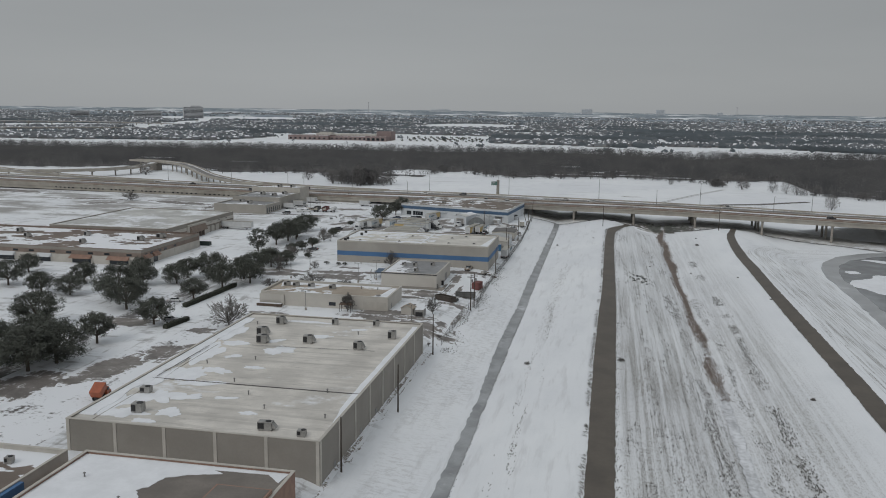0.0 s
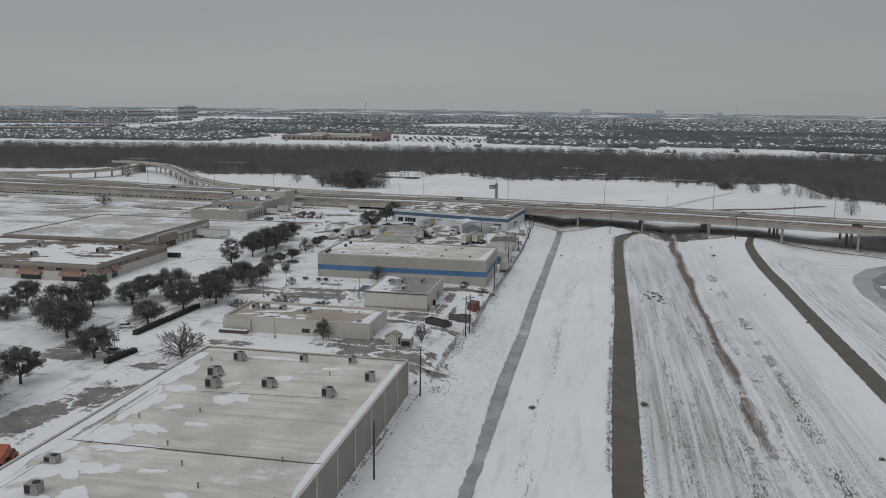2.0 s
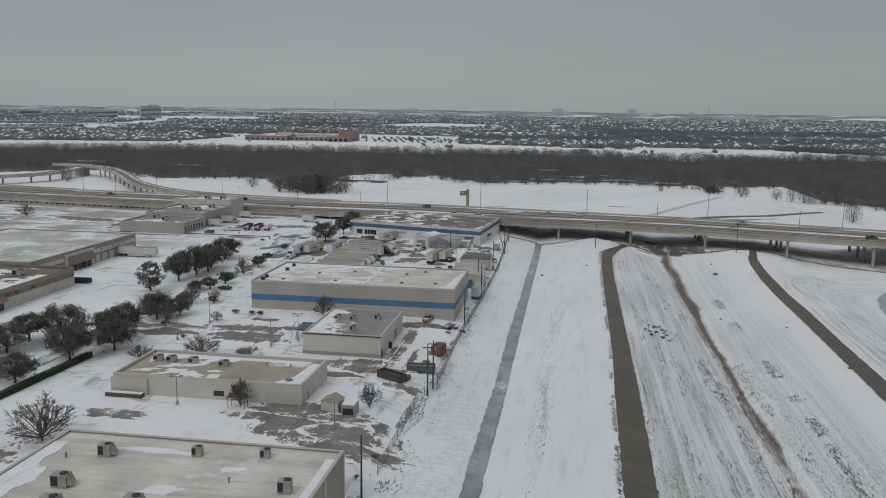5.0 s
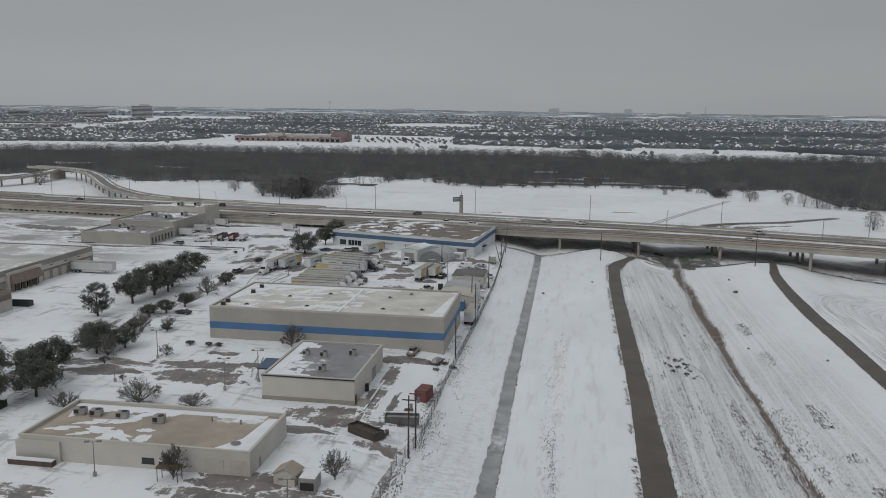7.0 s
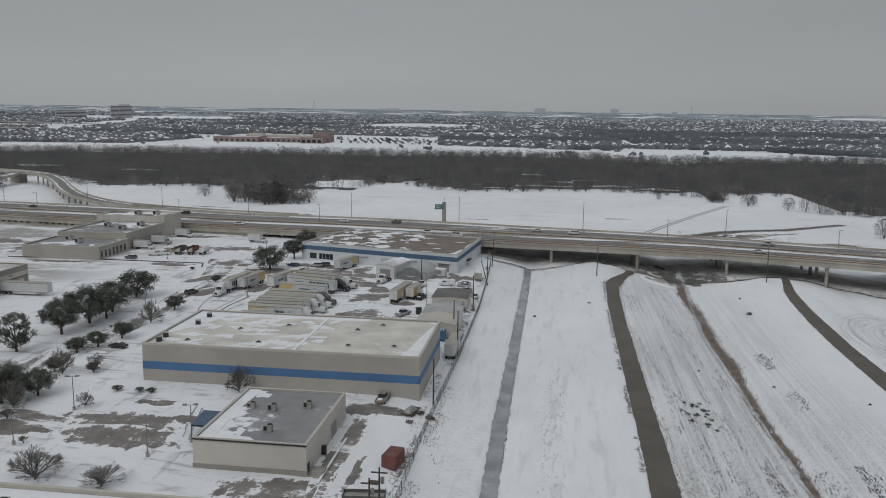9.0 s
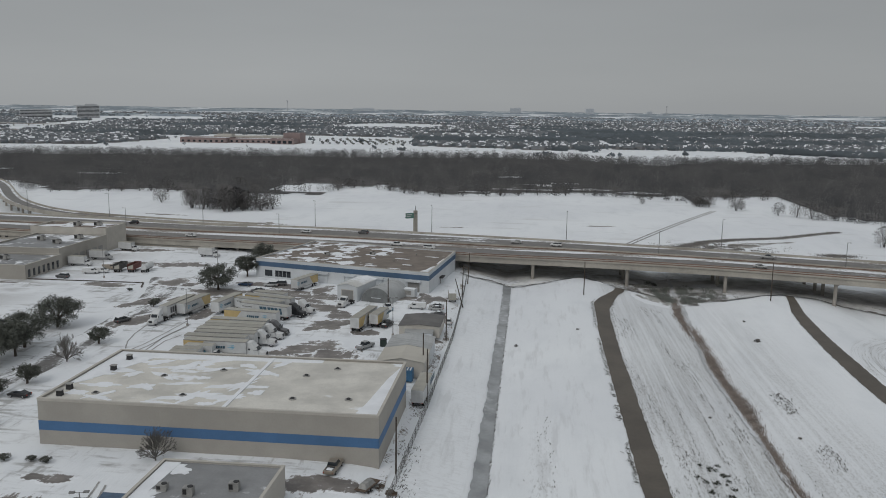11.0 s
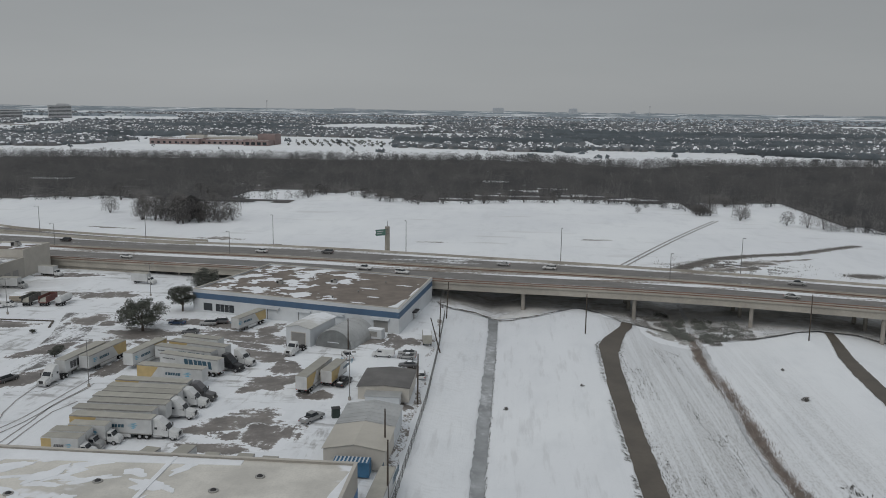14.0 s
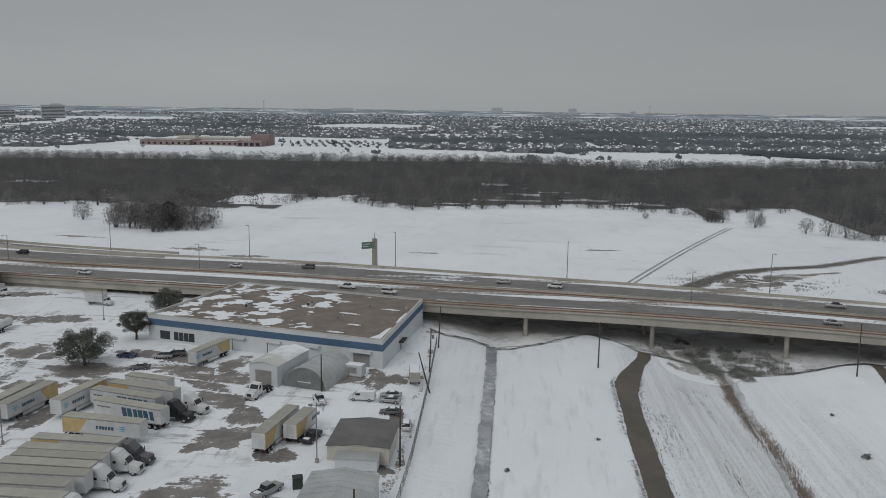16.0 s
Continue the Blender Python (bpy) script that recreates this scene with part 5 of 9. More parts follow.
for s, v, rx, ry in ((52, 4, 2.2, 0.5), (55, 12, 1.6, 0.5), (50, 22, 2.4, 0.6), (60, 30, 2.0, 0.5), (44, 34, 3.0, 0.6)):
    c = w_at + w_u * s + w_v * v
    part("snow_patch", Geo().prism(blob(c.x, c.y, rx, ry, -14, int(s), 0.4, 40), WZ - 0.5, WZ - 0.36), M_SNOW, hall_w)
part("snow_edge", Geo().prism([(-54.3, 447.1), (-51.6, 446.5), (-50.4, 457), (-51.6, 455), (-52.6, 450)], WZ - 0.45, WZ + 0.14), M_SNOW, hall_w, "drift of snow heaped on the roof corner")
part("snow_edge", Geo().prism([(-50.4, 463), (-49.7, 463.5), (-48.5, 474), (-49.3, 473), (-50.2, 467)], WZ - 0.45, WZ - 0.25), M_SNOW, hall_w, "drift of snow along the parapet")
roof_unit(-76, 478, WZ - 0.45, 1.8, 1.4, 0.9, -14), roof_unit(-92, 474, WZ - 0.45, 1.8, 1.4, 0.9, -14)
for x, y in ((-66, 466), (-84, 484), (-60, 480), (-98, 487), (-72, 458)):
    vent(x, y, WZ - 0.45, 0.5, 0.15)

# snow that has stayed on the flat roofs
def roof_snow(b, x0, y0, x1, y1, z, count, seed, big=(1.5, 5.0), thin=(0.5, 1.6), turns=(0, 0, 20, -25, 60)):
    rs = random.Random(seed)
    for k in range(count):
        x, y = rs.uniform(x0, x1), rs.uniform(y0, y1)
        poly = blob(x, y, rs.uniform(*big), rs.uniform(*thin), rs.choice(turns) + rs.uniform(-12, 12), seed * 50 + k, 0.42, 48)
        part("snow_patch", Geo().prism([(max(x0, min(x1, u)), max(y0, min(y1, v))) for u, v in poly], z - 0.06, z + 0.03 + 0.0016 * k), M_SNOW, b)


roof_snow(hall_c, -102, 238, -82, 252.5, 3.65, 16, 5, (1.2, 3.6), (0.6, 1.6))
roof_snow(hall_c, -81, 249, -66, 253, 3.65, 4, 6, (1.5, 4), (0.4, 0.9))
roof_snow(hall_d, -74.6, 275.5, -68, 299.5, 4.05, 12, 7, (1.0, 2.4), (0.8, 2.6))
roof_snow(hall_b, BX0 + 1, BY0 + 1, BX0 + (BX1 - BX0) * 0.62, BY1 - 1, BZ - 0.35, 46, 3, (1.2, 4.2), (0.5, 1.3))

# the brick and white buildings to the west
hall_e = hall("brick_building", "long brown brick flex building with small high windows", rect(-300, 283.3, -172.6, 330.0), -1, 6.0, M_BRICK, M_ROOF_E, M_BRICK, 0.6, "building")
wall_panel(hall_e, "cornice", -300, 4.9, -172.6, 5.98, 283.3, M_TAN, 0.05)
side_panel(hall_e, "cornice", 283.3, 4.9, 330, 5.98, -172.6, M_TAN, 0.05)
wall_panel(hall_e, "lower_band", -300, -0.5, -172.6, 3.2, 283.3, M_TANTRIM, 0.04)
side_panel(hall_e, "lower_band", 283.3, -0.5, 330, 3.2, -172.6, M_TANTRIM, 0.04)
for k in range(14):
    x = -176.5 - k * 8.2 - (k % 2) * 1.2
    wall_panel(hall_e, "window", x - 2.2, 3.6, x, 4.4, 283.3, M_GLASS, 0.06)
for y in (286, 290, 296, 300.5, 308):
    side_panel(hall_e, "window", y, 3.6, y + 1.8, 4.4, -172.6, M_GLASS, 0.06)
for x, m, w in ((-182, M_TERRA, 9), (-198, M_TERRA, 9), (-214, M_WHITEWALL, 6), (-231, M_WHITEWALL, 8), (-250, M_TERRA, 9), (-268, M_TERRA, 8)):
    part("canopy", Geo().hexa([(x - w / 2, 281.4, 2.0), (x + w / 2, 281.4, 2.0), (x + w / 2, 283.3, 2.0), (x - w / 2, 283.3, 2.0),
                               (x - w / 2, 281.6, 2.3), (x + w / 2, 281.6, 2.3), (x + w / 2, 283.3, 3.3), (x - w / 2, 283.3, 3.3)]), m, hall_e)
    wall_panel(hall_e, "entrance_glass", x - w / 2 + 0.5, 0, x + w / 2 - 0.5, 2.0, 283.3, M_GLASS, 0.07)
for y in (285, 291.5):
    part("canopy", Geo().hexa([(-172.6, y, 2.6), (-171.0, y, 2.6), (-171.0, y + 4.5, 2.6), (-172.6, y + 4.5, 2.6),
                               (-172.6, y, 4.0), (-171.4, y, 2.9), (-171.4, y + 4.5, 2.9), (-172.6, y + 4.5, 4.0)]), M_TERRA, hall_e)
    side_panel(hall_e, "entrance_glass", y + 0.6, 0, y + 3.8, 2.5, -172.6, M_GLASS, 0.07)
for k in range(6):
    side_panel(hall_e, "roller_door", 304 + k * 4.3, 0, 307 + k * 4.3, 3.0, -172.6, M_TANTRIM, 0.08)
for x, y, w in ((-184, 318, 3), (-188, 309, 2.4), (-216, 314, 2.2), (-238, 305, 2.2), (-250, 316, 2.2), (-206, 296, 2.0)):
    roof_unit(x, y, 5.4, w, w * 0.8, 1.6, 8, True)
hall_e2 = hall("white_roof_building", "tan flex building with a broad white roof", rect(-246, 330.3, -188.6, 398.0), -1, 7.0, M_TAN, M_ROOF_PALE, M_TANTRIM, 0.3, "building")
side_panel(hall_e2, "pale_band", 330.3, 3.7, 398, 5.2, -188.6, M_CREAM, 0.06, "cream painted band")
side_panel(hall_e2, "sill_band", 330.3, 3.35, 398, 3.62, -188.6, M_BRICK, 0.12)
side_panel(hall_e2, "portal", 349, -0.5, 366.5, 6.2, -188.6, M_CREAM, 0.9, "cream entrance portal")
part("portal_brick", Geo().hexa([(-187.7, 350.2, 2.6), (-186.0, 350.2, 2.6), (-186.0, 364.8, 2.6), (-187.7, 364.8, 2.6), (-187.7, 350.2, 5.3), (-187.2, 350.2, 5.3), (-187.2, 364.8, 5.3), (-187.7, 364.8, 5.3)]), M_BRICK, hall_e2, "sloping brown entrance canopy")
for k in range(5):
    side_panel(hall_e2, "portal_glass", 350.6 + k * 2.9, 0, 352.8 + k * 2.9, 2.5, -187.7, M_GLASS, 0.05)
    side_panel(hall_e2, "portal_post", 350.2 + k * 2.9, 0, 350.6 + k * 2.9, 2.6, -187.7, M_BRICK, 1.2)
for k in range(6):
    side_panel(hall_e2, "roller_door", 368.6 + k * 4.8, 0, 371.6 + k * 4.8, 2.9, -188.6, M_TANTRIM, 0.07)
    side_panel(hall_e2, "pilaster", 366.8 + k * 4.8, 0, 367.4 + k * 4.8, 3.3, -188.6, M_TAN, 0.2)
for k in range(3):
    side_panel(hall_e2, "roller_door", 333 + k * 5.2, 0, 336 + k * 5.2, 2.9, -188.6, M_TANTRIM, 0.07)
    side_panel(hall_e2, "vent_grille", 372 + k * 8, 4.6, 374 + k * 8, 4.85, -188.6, M_DARK, 0.1)

hall_f = thing("stepped_building", "stepped beige building with three flat roofs", "building")
for (x0, y0, x1, y1, z) in ((-222, 443.5, -190, 466, 5.0), (-221, 466, -191, 501, 7.0), (-224, 501, -191.3, 518, 9.6)):
    walls_of(hall_f, rect(x0, y0, x1, y1), -1, z, M_TANTRIM if z > 9 else M_GREYWALL)
    part("roof", Geo().prism(rect(x0 + 0.3, y0 + 0.3, x1 - 0.3, y1 - 0.3), z - 1.0, z - 0.5), M_ROOF_D if z < 9 else M_ROOF_E, hall_f)
    coping(hall_f, rect(x0, y0, x1, y1), z, M_TANTRIM)
for k in range(7):
    side_panel(hall_f, "window", 445 + k * 2.9, 0.6, 446.3 + k * 2.9, 3.2, -190.0, M_GLASS, 0.05)
for k in range(6):
    side_panel(hall_f, "dock_door", 471 + k * 4.6, 0, 474.2 + k * 4.6, 3.4, -191.0, M_DOOR, 0.07)
for x, y, z in ((-205, 455, 4.5), (-212, 460, 4.5), (-200, 480, 6.5), (-210, 486, 6.5), (-198, 492, 6.5), (-208, 509, 9.1), (-200, 511, 9.1)):
    roof_unit(x, y, z, 2.6, 2.0, 1.5, 0, True)


# ---------------------------------------------------------------- thawed patches, streets and tracks
for k, (cx, cy, rx, ry, turn) in enumerate((
        (-71, 376, 8.5, 5.6, 25), (-92, 434, 13, 4.0, -38), (-80, 420.5, 6.5, 4.0, -20), (-126, 424.5, 8, 3.0, 18), (-108, 428, 7, 2.6, -10), (-66, 372, 7, 4.5, 10), (-73.7, 401.5, 4.2, 7.0, -25), (-73, 411.5, 3.6, 5.0, 10), (-72, 365, 5.5, 2.2, 0), (-61.2, 394, 3.4, 2.4, 0), (-119, 435.5, 8.5, 5.5, 0),
        (-135.7, 444.6, 6.5, 3.0, 20), (-90.6, 436.3, 14, 4.2, -15), (-105.5, 448.6, 11, 3.4, -15), (-101.9, 429.3, 5, 2.8, 0), (-112.6, 407.5, 2.6, 6.4, -8), (-85.8, 445, 2.4, 6.0, -15),
        (-50.8, 438.5, 4.6, 6.2, -30), (-57.1, 437, 4.6, 2.4, 45), (-43.3, 416.2, 1.6, 3.6, 0), (-43, 393.2, 1.7, 1.6, 0), (-135.9, 418.5, 3.0, 7.0, -35), (-139.5, 447.7, 4.5, 5.5, -40),
        (-58.3, 228.0, 13, 7.5, 0), (-50.0, 222.5, 7.5, 6.0, -30), (-62.5, 234.2, 8.5, 3.4, 0), (-53.5, 232, 4.5, 2.2, 0), (-58.6, 267.3, 8.5, 4.6, 0), (-52.6, 283.5, 1.6, 15, 0), (-49.0, 276, 1.6, 6, 0),
        (-102.9, 181.8, 4.6, 8.0, 0), (-105.8, 203, 3.4, 2.6, 0), (-96.6, 225.5, 6.0, 2.2, 0), (-95.1, 289.7, 10, 3.4, 0), (-117.9, 287.9, 8.5, 3.2, 0), (-121.8, 153.7, 6.0, 9.0, 0),
        (-111.4, 168.6, 4.5, 11, -12), (-105.8, 181.7, 3.8, 6.0, 0), (-130.6, 207, 6.5, 4.0, 0), (-93.5, 282.2, 10.5, 4.4, 0), (-116.2, 283, 7.0, 3.2, 0), (-94.7, 300.2, 4.0, 1.3, 0),
        (-63.1, 258.2, 6.0, 1.6, 0), (-52, 304.8, 6.0, 2.6, 0), (-133.4, 294.7, 4.0, 4.6, 0), (-126.8, 398, 3.4, 11, -30), (-84.8, 292.5, 2.4, 1.6, 0), (-46, 254.5, 4.5, 2.4, 0),
        (-160, 440, 9, 2.6, 0), (-152, 478, 12, 4.5, 8), (-168, 478, 8, 3.0, 0), (-178, 506, 9, 3.2, 10), (-205, 438, 14, 1.8, 0), (-410, 517, 24, 11, -8), (-276, 352, 16, 9, 30), (-243, 373, 9, 4, 20), (-308, 466, 9, 5, 40), (-262, 480, 22, 5, -12), (-330, 484, 20, 4, 8), (-233, 474, 4, 16, -10))):
    ground_patch("pavement_patch", cx, cy, rx * 1.5, ry * 1.5, turn, k, M_THAW if k % 2 else M_THAW_X, "thawed patch of wet asphalt in the snow", 0.03 + 0.002 * k)
# weeds that show through thin snow beyond the highway
for k, (cx, cy, rx, ry, turn) in enumerate(((47, 566, 9, 4.5, 48), (60, 583, 11, 5, 50), (76, 598, 12, 4, 30), (95, 608, 14, 3, 18), (126, 627, 26, 3, 38), (118, 563, 8, 4.2, 0), (66, 571, 17, 9, 28), (84, 586, 16, 8, 30), (57, 561, 12, 5, 15), (100, 596, 18, 2.5, 25), (-160, 615, 16, 6, -10), (-135, 600, 14, 3, 0), (20, 640, 12, 2.2, 5), (-60, 620, 10, 2, 8), (-230, 640, 14, 3, -6))):
    ground_patch("ground_weeds", cx, cy, rx, ry, turn, 340 + k, M_WEEDS, "dead weeds showing through thin snow", 0.06 + 0.002 * k)
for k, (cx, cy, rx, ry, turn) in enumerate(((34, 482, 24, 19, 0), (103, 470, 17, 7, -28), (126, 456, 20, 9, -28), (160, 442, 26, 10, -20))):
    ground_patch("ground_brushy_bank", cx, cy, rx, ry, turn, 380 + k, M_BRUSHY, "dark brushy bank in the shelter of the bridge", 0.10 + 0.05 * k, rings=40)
draped("road_street", [(90, -141), (200, -139), (300, -137.5), (380, -135), (420, -138), (455, -150)], [(90, -131.5), (200, -130), (300, -128.5), (380, -125.5), (420, -128), (455, -140)],
       M_STREET, "side street of asphalt and slush between tree rows", 0.035, 6, 0.4, 5, "street")
draped("road_drive", [(115, -117.5), (150, -117), (200, -112), (228, -112)], [(115, -99), (150, -97.5), (200, -100), (228, -104)],
       snowy("slushy_drive", (0.125, 0.115, 0.105), 0.70, 0.16, (1, 0.6, 1), rough=0.65, fine_share=0.4, soft=0.05), "driveway of slush and wet asphalt", 0.03, 5, 0.5, 6, "driveway")
draped("ground_fence_strip", [(118, -44.4), (200, -44.3), (262, -42.0), (340, -42.6), (400, -41.5), (470, -42.5)], [(118, -43.2), (200, -42.8), (262, -40.6), (340, -40.8), (400, -39.9), (470, -41.5)],
                     snowy("weedy_strip", (0.24, 0.215, 0.19), 0.58, 0.3, (1, 0.5, 1), rough=0.9, fine_share=0.45, soft=0.05), "weedy strip of dead grass and snow along the fence", 0.04, 3, 0.5, 7)
# a dark kerb round the snowy field and the lane before the stepped building
kerb = Geo()
for (xa, ya), (xb, yb) in (((-228, 443.3), (-189.4, 444.6)), ((-189.4, 444.6), (-148.6, 445)), ((-148.6, 445), (-146, 438.2))):
    d = Vector((xb - xa, yb - ya, 0)).normalized()
    s = Vector((-d.y, d.x, 0)) * 0.22
    kerb.hexa([(xa + s.x, ya + s.y, -0.1), (xa - s.x, ya - s.y, -0.1), (xb - s.x, yb - s.y, -0.1), (xb + s.x, yb + s.y, -0.1), (xa + s.x, ya + s.y, 0.28), (xa - s.x, ya - s.y, 0.28), (xb - s.x, yb - s.y, 0.28), (xb + s.x, yb + s.y, 0.28)])
solo("kerb", kerb, M_BROWNBIN, "low dark kerb around a snowy field", "kerb")
# a two-wheel farm track over the flood plain
for off in (-1.3, 1.3):
    g = Geo()
    pts = [Vector((22 + 76 * s + off, 566 + 160 * s + 4 * math.sin(3 * s), 0)) for s in [i / 40 for i in range(41)]]
    g.ribbon([(p.x - 0.55, p.y, ground_z(p.x, p.y) + 0.06) for p in pts], [(p.x + 0.55, p.y, ground_z(p.x, p.y) + 0.06) for p in pts])
    solo("road_wheel_track", g, M_RUT, "dark wheel track across a snowy field", "track")
# tyre tracks in the truck yard
for line in (((-117.5, 362), (-114.8, 374.9), (-114.2, 384.5), (-113.4, 399)), ((-115.5, 362), (-113.2, 373.3), (-112.3, 384.7), (-111.0, 393)), ((-111.8, 363), (-112.1, 373.4), (-112.8, 381.9), (-111.2, 396)),
             ((-109.9, 362), (-110.6, 371.8), (-110.9, 378.3), (-109.0, 385)), ((-125.5, 389.2), (-122, 388.6), (-119.6, 390), (-118.6, 395)), ((-117.5, 370.9), (-120, 377), (-121.6, 384), (-122.7, 395)),
             ((-86, 300), (-85, 295), (-83.5, 290), (-82, 285)), ((-84.4, 299), (-83.2, 294), (-82, 289), (-80.4, 284))):
    g, pts = Geo(), []
    for i in range(31):
        u = min(2.9999, 3 * i / 30)
        (xa, ya), (xb, yb) = line[int(u)], line[int(u) + 1]
        e = u - int(u)
        pts.append((xa + (xb - xa) * e + 0.12 * noise.noise(Vector((i * 0.4, xa, 0))), ya + (yb - ya) * e))
    g.ribbon([(x - 0.17, y, ground_z(x, y) + 0.05) for x, y in pts], [(x + 0.17, y, ground_z(x, y) + 0.05) for x, y in pts])
    solo("pavement_tyre_track", g, M_RUT, "dark tyre track in the yard snow", "track")


# ---------------------------------------------------------------- plants
def limb_tree(rnd, height, spread_, forks=4, levels=4, r0=0.22, lean=0.25, lift=0.55):
    """Branches of a leafless tree: a list of bars and the tips."""
    bars, tips = [], []

    def grow(p, d, length, r, level):
        q = p + d * length
        bars.append((p, q, r, r * 0.68))
        if level == 0:
            tips.append(q)
            return
        for k in range(forks if level > 1 else forks + 1):
            a = rnd.uniform(0, 2 * math.pi)
            out = Vector((math.cos(a), math.sin(a), rnd.uniform(0.1, lift)))
            nd = (d * 0.75 + out * spread_).normalized()
            grow(p + d * length * rnd.uniform(0.55, 1.0), nd, length * rnd.uniform(0.58, 0.80), r * 0.58, level - 1)

    grow(Vector((0, 0, -0.3)), Vector((rnd.uniform(-0.05, 0.05), rnd.uniform(-0.05, 0.05), 1)), height * 0.33, r0, levels)
    return bars, tips


def bare_tree_mesh(seed, height, forks=4, levels=4, spread_=0.75, r0=0.2):
    rnd = random.Random(seed)
    bars, tips = limb_tree(rnd, height, spread_, forks, levels, r0)
    trunk, crown = Geo(), Geo()
    for k, (a, b, r, r2) in enumerate(bars):
        if r > 0.075:
            trunk.rod(a, b, r, r2, 6)
        else:
            crown.rod(a, b, max(r, 0.028), max(r2, 0.018), 3)
    for t in tips:
        for _ in range(8):
            d = Vector((rnd.uniform(-1, 1), rnd.uniform(-1, 1), rnd.uniform(-0.2, 1))).normalized() * height * rnd.uniform(0.06, 0.14)
            crown.add([t, t + Vector((0.05, 0.02, 0)), t + d], [(0, 1, 2)])
    return trunk.mesh("trunk", M_BARK), crown.mesh("crown", M_TWIG)


def fan_tree_mesh(seed, radius, high, stems=21, deep=4, fine=0.021):
    """A leafless multi-stemmed tree: limbs fan out from the foot into a dome of fine twigs."""
    rnd = random.Random(seed)
    trunk, crown = Geo(), Geo()

    def grow(p, d, length, r, level):
        q = p + Vector((d.x * length, d.y * length, d.z * length * high / radius))
        (trunk if r > 0.05 else crown).rod(p, q, r, r * 0.7, 5 if r > 0.05 else 3)
        if level == 0:
            return
        for _ in range(3 if level > 1 else 4):
            nd = (d + Vector((rnd.gauss(0, 0.36), rnd.gauss(0, 0.36), rnd.gauss(0.04, 0.26)))).normalized()
            grow(p + (q - p) * rnd.uniform(0.5, 1.0), nd, length * rnd.uniform(0.5, 0.72), max(r * 0.55, fine), level - 1)

    trunk.rod((0, 0, -0.3), (0, 0, radius * 0.16), 0.2, 0.16, 7)
    for k in range(stems):
        a, polar = 2.4 * k, rnd.uniform(0.08, 1.22)
        d = Vector((math.sin(polar) * math.cos(a), math.sin(polar) * math.sin(a), math.cos(polar)))
        grow(Vector((0, 0, radius * rnd.uniform(0.06, 0.16))), d, radius * rnd.uniform(0.42, 0.52), 0.085, deep if k % 3 else deep - 1)
    return trunk.mesh("trunk", M_TWIG), crown.bushy("crown", M_TWIG)


def oak_mesh(seed, height, radius, clumps=85, leaves=105, leaf=0.52, flat=0.62):
    """Trunk and limbs, and a crown of leaf sprays in clumps with gaps between them."""
    rnd = random.Random(seed)
    trunk, crown = Geo(), Geo()
    fork = height * 0.22
    trunk.rod((0, 0, -0.4), (0.05, 0, fork), 0.30, 0.22, 8)
    mid = Vector((0, 0, height - radius * flat - 0.07 * height))
    for c in range(clumps):
        a, u = rnd.uniform(0, 2 * math.pi), rnd.uniform(-0.9, 1.0)
        rr = math.sqrt(max(0.0, 1 - u * u)) * rnd.uniform(0.45, 1.05)
        centre = mid + Vector((radius * rr * math.cos(a), radius * rr * math.sin(a), radius * flat * u * rnd.uniform(0.7, 1.0)))
        if c % 7 == 0:
            k = Vector((centre.x * 0.35, centre.y * 0.35, fork + (centre.z - fork) * 0.45))
            trunk.rod((0.05, 0, fork - 0.1), k, 0.15, 0.09, 5)
            trunk.rod(k, centre, 0.09, 0.03, 4)
        size = radius * rnd.uniform(0.16, 0.29)
        for _ in range(leaves):
            d = Vector((rnd.gauss(0, 1), rnd.gauss(0, 1), rnd.gauss(0, 0.75)))
            p = centre + d.normalized() * size * rnd.random() ** 0.5
            s = Vector((rnd.uniform(-1, 1), rnd.uniform(-1, 1), rnd.uniform(-0.5, 0.9))) * leaf
            t = Vector((rnd.uniform(-1, 1), rnd.uniform(-1, 1), rnd.uniform(-0.4, 0.6))) * leaf * 0.7
            crown.add([p - s * 0.5, p + t * 0.5, p + s * 0.5], [(0, 1, 2)])
    return trunk.mesh("trunk", M_BARK), crown.mesh("crown", M_LEAF)


OAKS = [oak_mesh(11 + k, 7.2, r, c) for k, (r, c) in enumerate(((4.2, 90), (4.8, 100), (3.8, 84), (4.5, 88)))]
PINES = [oak_mesh(31, 9.0, 3.4, 80, 50, 0.66, 1.15)]
ROUND = [oak_mesh(41 + k, 4.4, 2.7, 70, 60, 0.52, 0.55) for k in range(2)]
FANS = [fan_tree_mesh(71 + k, 5.2, 5.4, 25, 4, 0.024) for k in range(3)]
LOT_ROUND = [oak_mesh(45 + k, 4.4, 2.7, 26, 26, 0.95, 0.55) for k in range(2)]
SHRUBS = [bare_tree_mesh(61 + k, 3.6, 5, 3, 1.2, 0.12) for k in range(2)]


def tree(meshes, name, label, x, y, scale=1.0, turn=0.0, stretch=1.0, group=""):
    t = thing(name, label, "tree", x, y, ground_z(x, y), turn, group)
    t.scale = (scale, scale, scale * stretch)
    part("trunk", meshes[0], None, t)
    part("crown", meshes[1], None, t)
    return t


